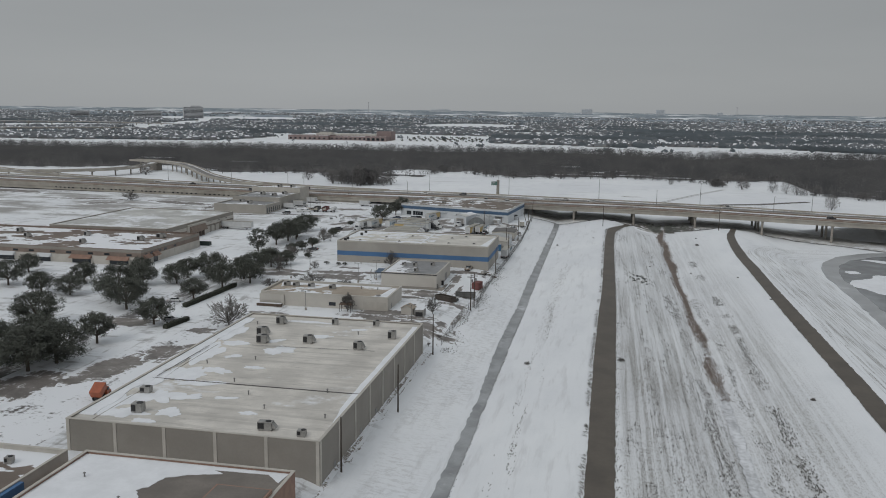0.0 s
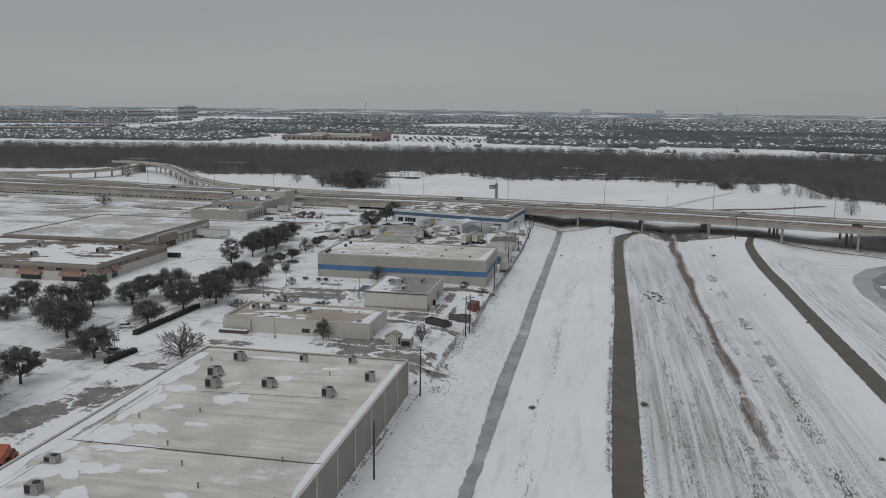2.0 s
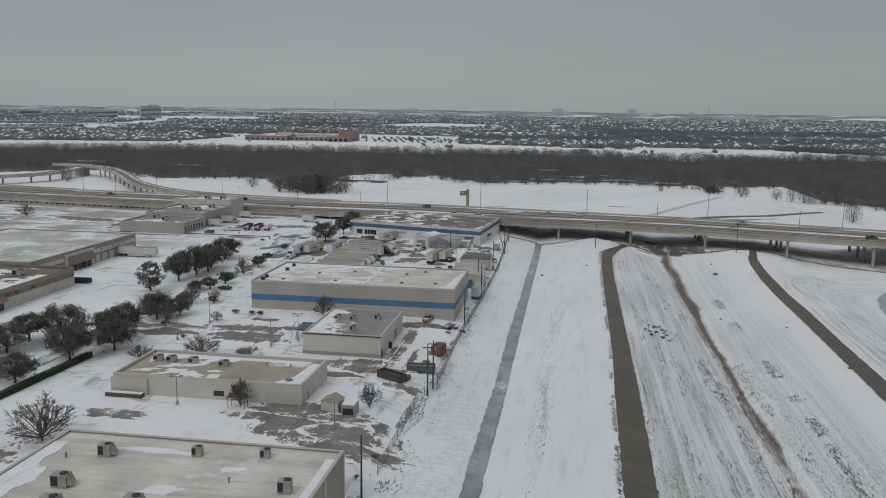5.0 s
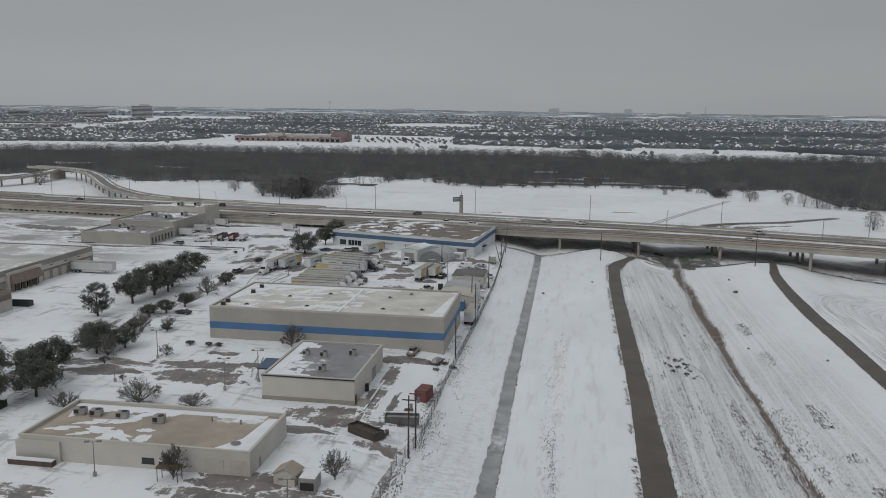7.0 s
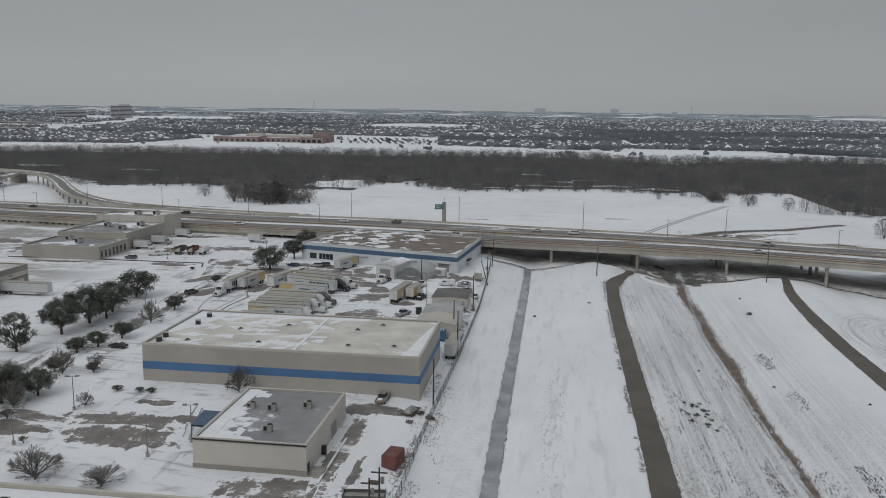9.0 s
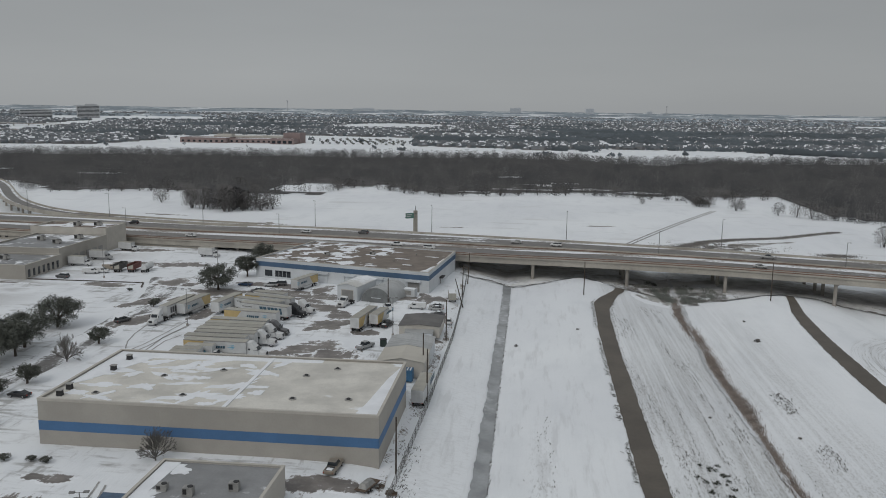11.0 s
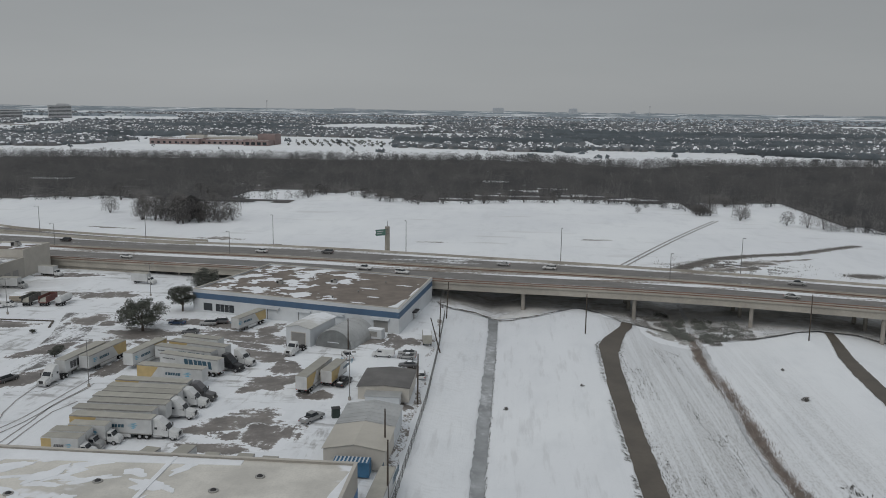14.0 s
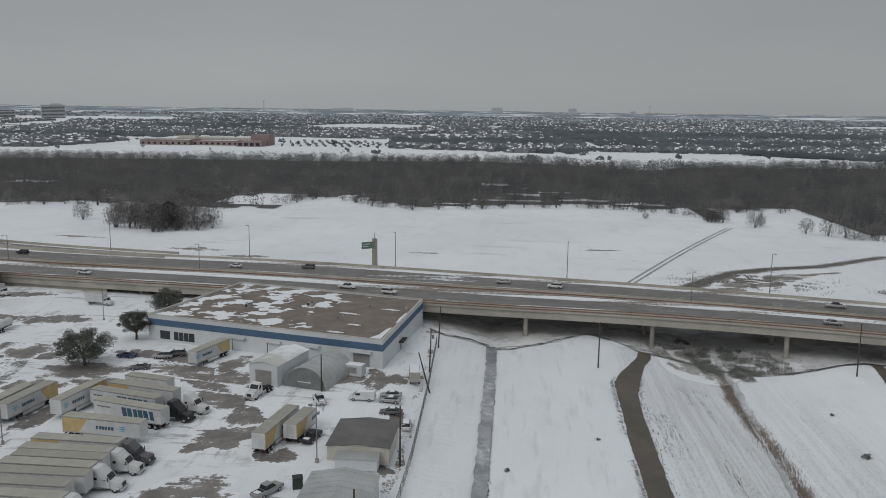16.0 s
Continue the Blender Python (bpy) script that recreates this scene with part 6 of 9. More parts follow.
OAK_L, OAK_G = "dark evergreen oak with a spreading crown in the snow", "oaks along the street"
for k, (x, y, s) in enumerate(((-177.9, 232.5, 0.95), (-168, 233.3, 0.85), (-173.5, 249.1, 0.9), (-148.6, 230, 1.3), (-122.5, 205.8, 1.0), (-144.0, 257.8, 0.9), (-145.0, 267.6, 0.85), (-125.6, 255, 0.95),
                               (-127.3, 238, 0.85), (-136.8, 269.7, 1.15), (-124.9, 270.5, 0.95), (-119.8, 264.4, 0.9), (-128.2, 161.1, 1.4), (-126, 168.3, 1.3), (-126.7, 185.5, 0.95), (-197, 241.3, 1.0),
                               (-152.4, 197, 1.3), (-164, 180, 1.35), (-142.6, 343.6, 1.1), (-141.8, 355.4, 1.15), (-142.3, 368.2, 1.15), (-145, 387.3, 1.05), (-140, 361, 0.95), (-124.6, 294.5, 0.82), (-120.4, 300, 0.72), (-128.5, 301, 0.76),
                               (-123.7, 276, 1.05), (-139.7, 220, 1.1), (-153.6, 252.4, 0.95), (-119.9, 438.9, 1.08), (-117.9, 461.4, 0.9), (-121.5, 488.5, 0.85), (-205, 262, 0.9), (-215, 236, 0.95), (-140, 142, 1.2), (-134, 150, 1.25), (-139, 164, 1.35), (-136, 174, 1.2), (-160, 262, 0.9))):
    tree(OAKS[k % 4], "oak_tree", OAK_L, x, y, s * 1.24, 73 * k, 0.88 + 0.06 * (k % 4), OAK_G)
for k, (x, y, s) in enumerate(((-144.3, 327.5, 1.2), (-106, 497, 0.6))):
    tree(PINES[0], "pine_tree", "dark ragged evergreen with an open crown", x, y, s, 40 * k, 1.0)
for k, (x, y, s) in enumerate(((-126.1, 374, 1.0), (-125.6, 343, 1.0), (-127.2, 334.5, 0.95), (-129.5, 329, 0.9), (-126.3, 315, 0.8), (-117.5, 316, 0.55), (-130, 413.1, 0.55))):
    tree(ROUND[k % 2], "ornamental_tree", "small dark evergreen with a rounded crown", x, y, s, 50 * k, 1.0, "small evergreens")
for k, (x, y, s) in enumerate(((-131.5, 417.4, 0.55), (-147.3, 432.6, 0.35), (-98.5, 305.6, 0.36), (-101.3, 305.8, 0.33), (-106.0, 305.6, 0.4))):
    tree(ROUND[k % 2], "shrub", "low dark clipped shrub in the snow", x, y, s, 31 * k, 0.7, "clipped shrubs")
FAN_L = "leafless tree with a broad dome of fine grey twigs"
for k, (x, y, s, st) in enumerate(((-102.3, 210.8, 1.45, 0.9), (-97.2, 264.2, 1.15, 0.75), (-85.6, 263.6, 0.9, 0.6), (-110.3, 259.5, 0.8, 0.7), (-300, 484, 1.25, 0.8))):
    tree(FANS[k % 3], "bare_tree", FAN_L, x, y, s, 67 * k, st, "leafless trees")
for k, (x, y, s, st) in enumerate(((-125.7, 358.7, 1.0, 1.1), (-123.5, 313.5, 0.9, 1.1), (-120.5, 292.3, 0.85, 1.1), (-80.8, 309, 0.85, 1.15), (-74.6, 233.6, 0.75, 1.35), (-49.6, 239.6, 0.7, 1.3), (-107.5, 296, 0.55, 0.9), (-118.6, 319, 0.6, 1.0))):
    tree(FANS[(k + 1) % 3], "bare_tree", "upright leafless tree with fine grey twigs", x, y, s * 0.85, 41 * k, st * 1.15, "leafless trees")
for k, (x, y, s) in enumerate(((-118.2, 287, 0.9), (-108, 277, 0.5), (-44.5, 210, 0.4), (-43.4, 219, 0.5), (-52.6, 368, 0.45))):
    tree(SHRUBS[k % 2], "leafless_shrub", "leafless brown shrub with fine twigs", x, y, s * 1.3, 45 * k, 0.9, "leafless shrubs")


def hedge(x0, y0, x1, y1, w, h, seed):
    rnd = random.Random(seed)
    a, b = Vector((x0, y0, 0)), Vector((x1, y1, 0))
    d = (b - a)
    n = int(d.length * 60)
    side = Vector((-d.y, d.x, 0)).normalized()
    g = Geo()
    core = [a + side * w * 0.38, a - side * w * 0.38, b - side * w * 0.38, b + side * w * 0.38]
    g.hexa([(p.x, p.y, ground_z(p.x, p.y) - 0.1) for p in core] + [(p.x, p.y, ground_z(p.x, p.y) + h * 0.85) for p in core])
    for _ in range(n):
        u, v = rnd.uniform(-0.5, 0.5) * w, rnd.uniform(0.05, 1) * h
        if abs(u) < 0.36 * w and v < 0.8 * h:
            u = math.copysign(0.42 * w, u)
        p = a + d * rnd.random() + side * u
        p = Vector((p.x, p.y, ground_z(p.x, p.y) + v))
        s, t = (Vector((rnd.uniform(-1, 1), rnd.uniform(-1, 1), rnd.uniform(-1, 1))) * 0.22 for _ in range(2))
        g.add([p - s, p + t, p + s], [(0, 1, 2)])
    tagged(new("hedge", g.mesh("hedge", M_SHRUB)), "long dark clipped hedge standing in snow", "hedge", "hedges")


hedge(-124.3, 226.5, -122.6, 258.5, 1.7, 1.4, 1)
hedge(-117.3, 202.5, -115.9, 212.8, 1.7, 1.3, 2)

# reeds beside the creek, tufts and stones on the levees
rnd = random.Random(8)
reeds = Geo()
REED = [(190, 29.6), (232, 29.8), (306, 29.2), (340, 29.4), (367, 29.7), (408, 30.1), (447, 30.2), (472, 31.6)]
for _ in range(52000):
    y = rnd.uniform(192, 472)
    far = min(1, max(0, (y - 290) / 90))
    fill = noise.noise(Vector((0, y * 0.045, 11))) + 0.5 * noise.noise(Vector((7, y * 0.3, 2))) + (0.25 if 205 < y < 275 else 0.0)
    if fill < -0.42 - 0.25 * far or rnd.random() > 0.55 + 0.2 * far + fill:
        continue
    wide = 0.50 + 0.25 * far + 0.35 * max(0, fill) + 0.3 * noise.noise(Vector((3, y * 0.12, 4)))
    x = lerp(REED, y) + 0.35 * math.sin(y * 0.11) + rnd.gauss(0, max(0.25, wide))
    h, z = rnd.uniform(0.15, 0.75), ground_z(x, y)
    dx, dy = rnd.uniform(-0.3, 0.3), rnd.uniform(-0.1, 0.35)
    reeds.add([(x - 0.05, y, z), (x + 0.05, y + 0.03, z), (x + dx, y + dy, z + h)], [(0, 1, 2)])
solo("reeds", reeds.bushy("reeds", M_REED), M_REED, "dry brown reeds along the creek bank", "reeds", "stuff")
tufts = Geo()
for _ in range(62000):
    r = rnd.random()
    y = rnd.uniform(80, 450)
    w, ln, slant = rnd.uniform(0.02, 0.07), rnd.uniform(0.15, 0.7), rnd.uniform(-0.25, 0.25)
    if r < 0.03:
        if noise.noise(Vector((2, y * 0.07, 5))) < -0.1:
            continue
        x = lerp(ROAD_L, y) - abs(rnd.gauss(0, 0.35)) - 0.05
        w, slant = rnd.uniform(0.05, 0.13), -rnd.uniform(0.2, 0.7)
    elif r < 0.045:
        x = lerp(ROAD_R, y) + abs(rnd.gauss(0, 0.5))
    elif r < 0.06:
        x = lerp(DITCH_R, y) + abs(rnd.gauss(0, 0.18)) - 0.1
    elif r < 0.20:
        # the broken dark line along the old kerb of the eastern levee
        x = 39.4 + 0.7 * math.sin(y * 0.03) + rnd.gauss(0, 0.8)
        if y > 405 or noise.noise(Vector((0, y * 0.07, 3))) < -0.12 + 0.0012 * max(0, y - 200) or rnd.random() < 0.6:
            continue
        w, ln = rnd.uniform(0.03, 0.12), rnd.uniform(0.2, 0.9)
    elif r < 0.32:
        x = lerp(CREEK, y) + rnd.choice((-3.2, -4.2, -5.4, 3.6, 4.6)) + rnd.gauss(0, 0.7)
        if y > 300 or noise.noise(Vector((x * 0.3, y * 0.05, 8))) < 0.05:
            continue
        w, slant = rnd.uniform(0.03, 0.11), rnd.uniform(-0.6, 0.2)
    elif r < 0.36:
        y = rnd.uniform(208, 345)
        x = -41.2 + abs(rnd.gauss(0, 2.2))
        if noise.noise(Vector((x * 0.3, y * 0.08, 41))) < -0.05 + 0.0015 * max(0, y - 270):
            continue
    elif r < 0.42:
        x = rnd.uniform(32, 38)
        if y > 340 or noise.noise(Vector((x * 0.3, y * 0.04, 18))) < 0.12:
            continue
    elif r < 0.52:
        x = -15.4 + rnd.gauss(0, 1.1)
        if noise.noise(Vector((x * 0.5, y * 0.04, 25))) < 0.12 or rnd.random() < 0.6 or y > 350:
            continue
    else:
        # mown stubble in rows between the western track and the creek
        x = 6.6 + 0.85 * rnd.randint(0, 24) + rnd.gauss(0, 0.14)
        if noise.noise(Vector((x * 0.35, y * 0.03, 15))) < -0.02 + 0.0011 * max(0, y - 180) or noise.noise(Vector((x * 1.1, y * 0.22, 31))) < -0.05:
            continue
        w, ln = rnd.uniform(0.02, 0.055), rnd.uniform(0.15, 0.55)
    z, h = ground_z(x, y), rnd.uniform(0.03, 0.14)
    tufts.add([(x - w, y, z + 0.05), (x + w, y, z + 0.05), (x + w + slant, y + ln, z + 0.05 + h * 0.3), (x - w + slant, y + ln, z + 0.06 + h)], [(0, 1, 2, 3)])
solo("grass_tufts", tufts, M_TUFT, "dark tufts of dead grass poking through snow", "grass", "stuff")


def clump(x, y, r, seed, name="bush", label="small dark bush sticking out of the snow", mat=None, leaves=90):
    rr, g = random.Random(seed), Geo()
    for _ in range(leaves):
        d = Vector((rr.gauss(0, 1), rr.gauss(0, 1), abs(rr.gauss(0, 1)))).normalized() * r * rr.random() ** 0.4
        p = Vector((x, y, ground_z(x, y) + 0.05)) + Vector((d.x, d.y, d.z * 0.8))
        s, t = (Vector((rr.uniform(-1, 1), rr.uniform(-1, 1), rr.uniform(-1, 1))) * r * 0.3 for _ in range(2))
        g.add([p - s, p + t, p + s], [(0, 1, 2)])
    tagged(new(name, g.mesh(name, mat or M_TWIG)), label, "bush", "bushes on the levee")


for k in range(22):
    clump(rnd.gauss(14.5, 2.2), rnd.gauss(317, 5.5), rnd.uniform(0.3, 0.75), k, mat=M_SHRUB, leaves=40)
for k, (x, y, r) in enumerate(((45.0, 412.5, 1.0), (46.5, 434, 0.5), (6.0, 206, 0.9), (-17.5, 205, 0.8), (52, 330, 0.4), (36, 345, 0.4), (20, 352, 0.35), (57, 290, 0.5), (48, 190, 0.6), (-21.5, 402, 0.6), (-4.5, 411, 0.5))):
    clump(x, y, r, 40 + k)

# low willows and slope brush under the bridge
brush = Geo()
for _ in range(46000):
    x, y = rnd.choice((rnd.gauss(23, 4.8), rnd.gauss(41, 5), rnd.uniform(16, 50))), rnd.uniform(456, 504)
    if y > lerp(DRIP, x) + 14 or y < lerp(DRIP, x) - 1.5 * rnd.random() - (5 if 27 < x < 38 else 0) or abs(x - lerp(CREEK, y)) < 0.8 or noise.noise(Vector((x * 0.25, y * 0.25, 3))) < -0.2:
        continue
    z, h = ground_z(x, y) + 0.1, rnd.uniform(0.2, 0.5 + 0.7 * max(0, noise.noise(Vector((x * 0.4, y * 0.4, 7)))))
    dx, dy = rnd.uniform(-0.5, 0.5), rnd.uniform(-0.5, 0.5)
    brush.add([(x - 0.05, y, z), (x + 0.05, y, z), (x + dx, y + abs(dy), z + h)], [(0, 1, 2)])
solo("brush", brush.bushy("brush", M_TWIG), M_TWIG, "tangled brush on the banks below the bridge", "brush", "stuff")

thicket = Geo()
for k in range(460):
    y = rnd.uniform(450, 500)
    mid = lerp(CREEK, y)
    x = mid - 1.2 - abs(rnd.gauss(0, 4.0)) if rnd.random() < 0.5 else mid + 1.4 + abs(rnd.gauss(0, 7.5))
    if y < lerp(DRIP, x) - 6 + 0.6 * abs(x - mid) or y > lerp(DRIP, x) + 20 or noise.noise(Vector((x * 0.2, y * 0.2, 13))) < -0.12:
        continue
    r, z = rnd.uniform(0.5, 1.5), ground_z(x, y) + 0.1
    for _ in range(int(70 * r)):
        a, q = rnd.uniform(0, 6.3), r * rnd.random() ** 0.6
        px_, py_, pz = x + q * math.cos(a), y + q * math.sin(a), z + rnd.uniform(0.1, 1.0) * r
        dx, dz = rnd.uniform(-0.22, 0.22), rnd.uniform(0.12, 0.4)
        thicket.add([(px_ - 0.07, py_, pz), (px_ + 0.07, py_ + 0.05, pz), (px_ + dx, py_ + rnd.uniform(-0.1, 0.2), pz + dz)], [(0, 1, 2)])
solo("thicket", thicket.bushy("thicket", M_BRUSH), M_BRUSH, "dark evergreen brush on the creek banks below the bridge", "brush", "stuff")

# ---------------------------------------------------------------- the leafless woods beyond the flood plain
WOOD_EDGE = [(-1300, 712), (-700, 725), (-600, 737), (-540, 745), (-505, 780), (-480, 800), (-440, 798), (-410, 775), (-385, 746), (-364, 734), (-342, 752), (-317, 760), (-300, 763), (-291, 757), (-275, 770), (-258, 742), (-245, 711), (-222, 678), (-203, 663), (-186, 663), (-182, 670), (-180, 778), (-174, 780), (-161, 809), (-148, 837), (-135, 815), (-121, 800), (-104, 782), (-88, 775), (-46, 789), (20, 809), (31, 807), (61, 792), (76, 783), (88, 774), (92, 747), (102, 748), (104, 797), (116, 799), (130, 804), (162, 806), (164, 760), (166, 690), (170, 676), (210, 656), (300, 624), (420, 600), (700, 560), (1300, 540)]


WOOD_BACK = [(-1300, 1110), (-800, 1140), (-560, 1205), (-350, 1230), (-238, 1240), (-62, 1280), (38, 1250), (97, 1192), (126, 1182), (165, 1237), (320, 1265), (430, 1290), (1300, 1340)]


def wood_tree(g, rnd, x, y, z, h, r, sprays, size=1.0, low=-0.85):
    """A leafless crown: many fine sprays of twigs in a dome that reaches down to the brush, over a few stems."""
    for _ in range(sprays):
        a, u = rnd.uniform(0, 2 * math.pi), rnd.uniform(low, 1.0)
        rr = r * math.sqrt(max(0.0, 1 - u * u)) * rnd.uniform(0.55, 1.05)
        if u < 0:
            rr = r * rnd.uniform(0.4, 1.0)
        px_, py_, pz = x + rr * math.cos(a), y + rr * math.sin(a), z + h * (0.55 + 0.42 * u)
        k = rnd.uniform(0.30, 0.85) * size
        g.add([(px_ - k * rnd.uniform(0.2, 0.8), py_ + rnd.uniform(-0.3, 0.3), pz - k * rnd.uniform(0.3, 0.9)), (px_ + k * rnd.uniform(0.2, 0.8), py_ + rnd.uniform(-0.3, 0.3), pz - k * rnd.uniform(0.0, 0.6)),
               (px_ + rnd.uniform(-0.6, 0.6) * k, py_ + rnd.uniform(0.0, 0.5), pz + k * rnd.uniform(0.3, 0.9))], [(0, 1, 2)])
    for _ in range(2):
        ox = rnd.uniform(-0.5, 0.5) * r
        g.add([(x + ox - 0.10, y, z), (x + ox + 0.10, y, z), (x + ox * 1.4, y + 0.2, z + h * 0.8)], [(0, 1, 2)])



def copse_mesh(seed, r, h):
    """A round leafless tree of the thickets: forked stems in a dense dome of fine twigs."""
    rnd = random.Random(seed)
    trunk, crown = Geo(), Geo()
    for k in range(9):
        a, out = 2.4 * k, rnd.uniform(0.15, 0.7) * r
        q = Vector((out * math.cos(a), out * math.sin(a), h * rnd.uniform(0.5, 0.9)))
        trunk.rod((0.1 * math.cos(a), 0.1 * math.sin(a), -0.3), q, 0.10, 0.03, 4)
        for _ in range(4):
            p = q * rnd.uniform(0.45, 0.9)
            trunk.rod(p, p + Vector((rnd.uniform(-1, 1) * r * 0.4, rnd.uniform(-1, 1) * r * 0.4, h * rnd.uniform(0.05, 0.28))), 0.05, 0.02, 3)
    wood_tree(crown, rnd, 0, 0, 0, h, r, 620, 0.42, -0.95)
    return trunk.mesh("trunk", M_COPSE), crown.bushy("crown", M_COPSE)


COPSE = [copse_mesh(81 + k, 4.3, 6.4 + 0.4 * k) for k in range(4)]
GLADES = ((-545, 930, 26, 12), (-420, 905, 22, 9), (-45, 960, 16, 12), (-15, 880, 12, 7), (-195, 815, 27, 36), (-190, 730, 11, 38), (-150, 815, 12, 26), (5, 900, 14, 7), (20, 850, 16, 6), (58, 832, 16, 6), (-30, 838, 20, 5), (84, 806, 9, 5), (-70, 812, 14, 4))
rnd = random.Random(21)
woods = Geo()
made = 0
while made < 13000:
    y = 560 + 720 * rnd.random() ** 0.85
    x = rnd.uniform(-0.80, 0.62) * y - 20
    edge = lerp(WOOD_EDGE, x) + 5 * noise.noise(Vector((x * 0.05, 0, 0)))
    if y < edge or y > lerp(WOOD_BACK, x) + 22 * noise.noise(Vector((x * 0.006, 3, 0))):
        continue
    if any(((x - cx) / rx) ** 2 + ((y - cy) / ry) ** 2 < 1 for cx, cy, rx, ry in GLADES) and rnd.random() < 0.96:
        continue
    if y < edge + 90 and noise.noise(Vector((x * 0.03, y * 0.03, 5))) > 0.45:
        continue
    front = y < edge + 14
    if front and rnd.random() < 0.45:
        continue
    h = rnd.uniform(3.0, 7.0) if front else rnd.uniform(8.5, 12.0) + 2.5 * noise.noise(Vector((x * 0.012, y * 0.012, 9)))
    wood_tree(woods, rnd, x, y, ground_z(x, y) - 0.3, h, rnd.uniform(3.0, 5.4), 110 if y < edge + 45 else 86 if y < 900 else 68, 0.58 if y < edge + 45 else 0.70 if y < 900 else 0.78)
    made += 1
for (cx, cy, rx, ry, n, lo, hi) in ((-205, 677, 16, 11, 46, 6, 12), (-222, 704, 14, 16, 40, 6, 12), (152, 693, 11, 4, 6, 3, 6), (97, 756, 6, 4, 4, 4, 7), (168, 690, 8, 8, 8, 4, 8)):
    for _ in range(n):
        x, y = rnd.gauss(cx, rx * 0.45), rnd.gauss(cy, ry * 0.45)
        wood_tree(woods, rnd, x, y, ground_z(x, y) - 0.3, lo + (hi - lo) * rnd.uniform(0.45, 1) * math.exp(-((x - cx) / rx) ** 2), rnd.uniform(1.8, 3.4), 150, 0.45, -0.9)
solo("woods", woods.bushy("woods", M_WOODS), M_WOODS, "dense grey-brown belt of leafless woods", "woods", "stuff")
litter = Geo()
for i in range(208):
    for j in range(70):
        x, y = -1250 + 12 * i, 640 + 9 * j
        if (-268 < x < -172 and y < 765) or y < lerp(WOOD_EDGE, x) + 16 or y > lerp(WOOD_BACK, x) - 14 or any(((x - cx) / rx) ** 2 + ((y - cy) / ry) ** 2 < 1.1 for cx, cy, rx, ry in GLADES):
            continue
        litter.add([(u, v, ground_z(u, v) + 0.3) for u, v in ((x, y), (x + 12, y), (x + 12, y + 9), (x, y + 9))], [(0, 1, 2, 3)])
solo("ground_woods", litter, M_WOODS_FLOOR, "dark leaf litter on the floor of the woods", "ground")
tree(COPSE[2], "bare_tree", "lone leafless tree on the flood plain", 150, 594, 1.2, 20, 1.2, "leafless trees")
tree(COPSE[1], "bare_tree", "lone round leafless tree on the flood plain", -258.5, 698, 1.25, 70, 1.15, "leafless trees")
tree(COPSE[0], "bare_tree", "lone leafless tree beside a highway ramp", -418.6, 702.3, 1.5, 10, 1.1, "leafless trees")
for k, (x, y, s) in enumerate(((57, 758, 0.5), (113, 731, 1.25), (118, 738, 0.7), (-283, 762, 1.2), (96, 752, 0.9), (134, 712, 1.0), (143, 705, 1.1), (100, 750, 1.0), (92, 752, 0.9), (150, 700, 1.1))):
    tree(COPSE[k % 4], "bare_tree", "leafless tree at the edge of the woods", x, y, s, 50 * k, 1.25, "leafless trees")
COPSE_L = "leafless grey tree of a small copse on the flood plain"
for k in range(52):
    if 18 <= k < 34:
        continue
    if k < 34:
        x, y, s = rnd.gauss(-206, 11.5), rnd.gauss(676, 7), rnd.uniform(1.15, 1.7)
    elif k < 40:
        x, y, s = rnd.uniform(-194, -181), rnd.gauss(670, 2.5), rnd.uniform(0.6, 1.0)
    elif k < 46:
        x, y, s = rnd.gauss(-168, 6), rnd.gauss(826, 6), rnd.uniform(0.6, 1.2)
    else:
        x, y, s = rnd.gauss(-236, 6), rnd.gauss(800, 8), rnd.uniform(0.8, 1.3)
    tree(COPSE[k % 4], "copse_tree", COPSE_L, x, y, s, 37 * k, 1.35 if k < 34 else 1.0, "trees of the copse")
for k in range(44):
    x = -330 + 12.5 * k + rnd.uniform(-5, 5)
    y = lerp(WOOD_EDGE, x) + rnd.uniform(-3, 7)
    tree(COPSE[k % 4], "edge_tree", "leafless grey tree at the edge of the woods", x, y, rnd.uniform(0.6, 1.25), 61 * k, 1.0, "trees at the edge of the woods")
# scrub along the low bank north-east of the highway
scrub = Geo()
BANK = [(41, 560), (52, 575), (67, 594), (84, 604), (107, 613), (145, 642)]
for _ in range(30000):
    pick = rnd.random()
    if pick < 0.62:
        q = 5 * rnd.random() ** 1.25
        i = min(4, int(q))
        x, y = (BANK[i][m] + (BANK[i + 1][m] - BANK[i][m]) * (q - i) for m in (0, 1))
        x, y = x + rnd.gauss(0, 1.6), y + rnd.gauss(0, 1.2)
    elif pick < 0.70:
        x, y = rnd.gauss(118, 3.6), rnd.gauss(563, 2.0)
    else:
        x, y = rnd.gauss(70, 12), rnd.gauss(577, 8)
        if y < 555 or noise.noise(Vector((x * 0.16, y * 0.25, 4))) < 0.08:
            continue
    z, h = ground_z(x, y), rnd.uniform(0.1, 0.6)
    scrub.add([(x - 0.11, y, z), (x + 0.11, y, z), (x + rnd.uniform(-0.4, 0.4), y + rnd.uniform(0.0, 0.4), z + h)], [(0, 1, 2)])
solo("scrub", scrub.bushy("scrub", M_TWIG), M_TWIG, "dry scrub along a low snowy bank", "scrub", "stuff")

# ---------------------------------------------------------------- the far suburb
rnd = random.Random(5)
house_walls, house_roofs, dark_roofs, far_trees = Geo(), Geo(), Geo(), Geo()


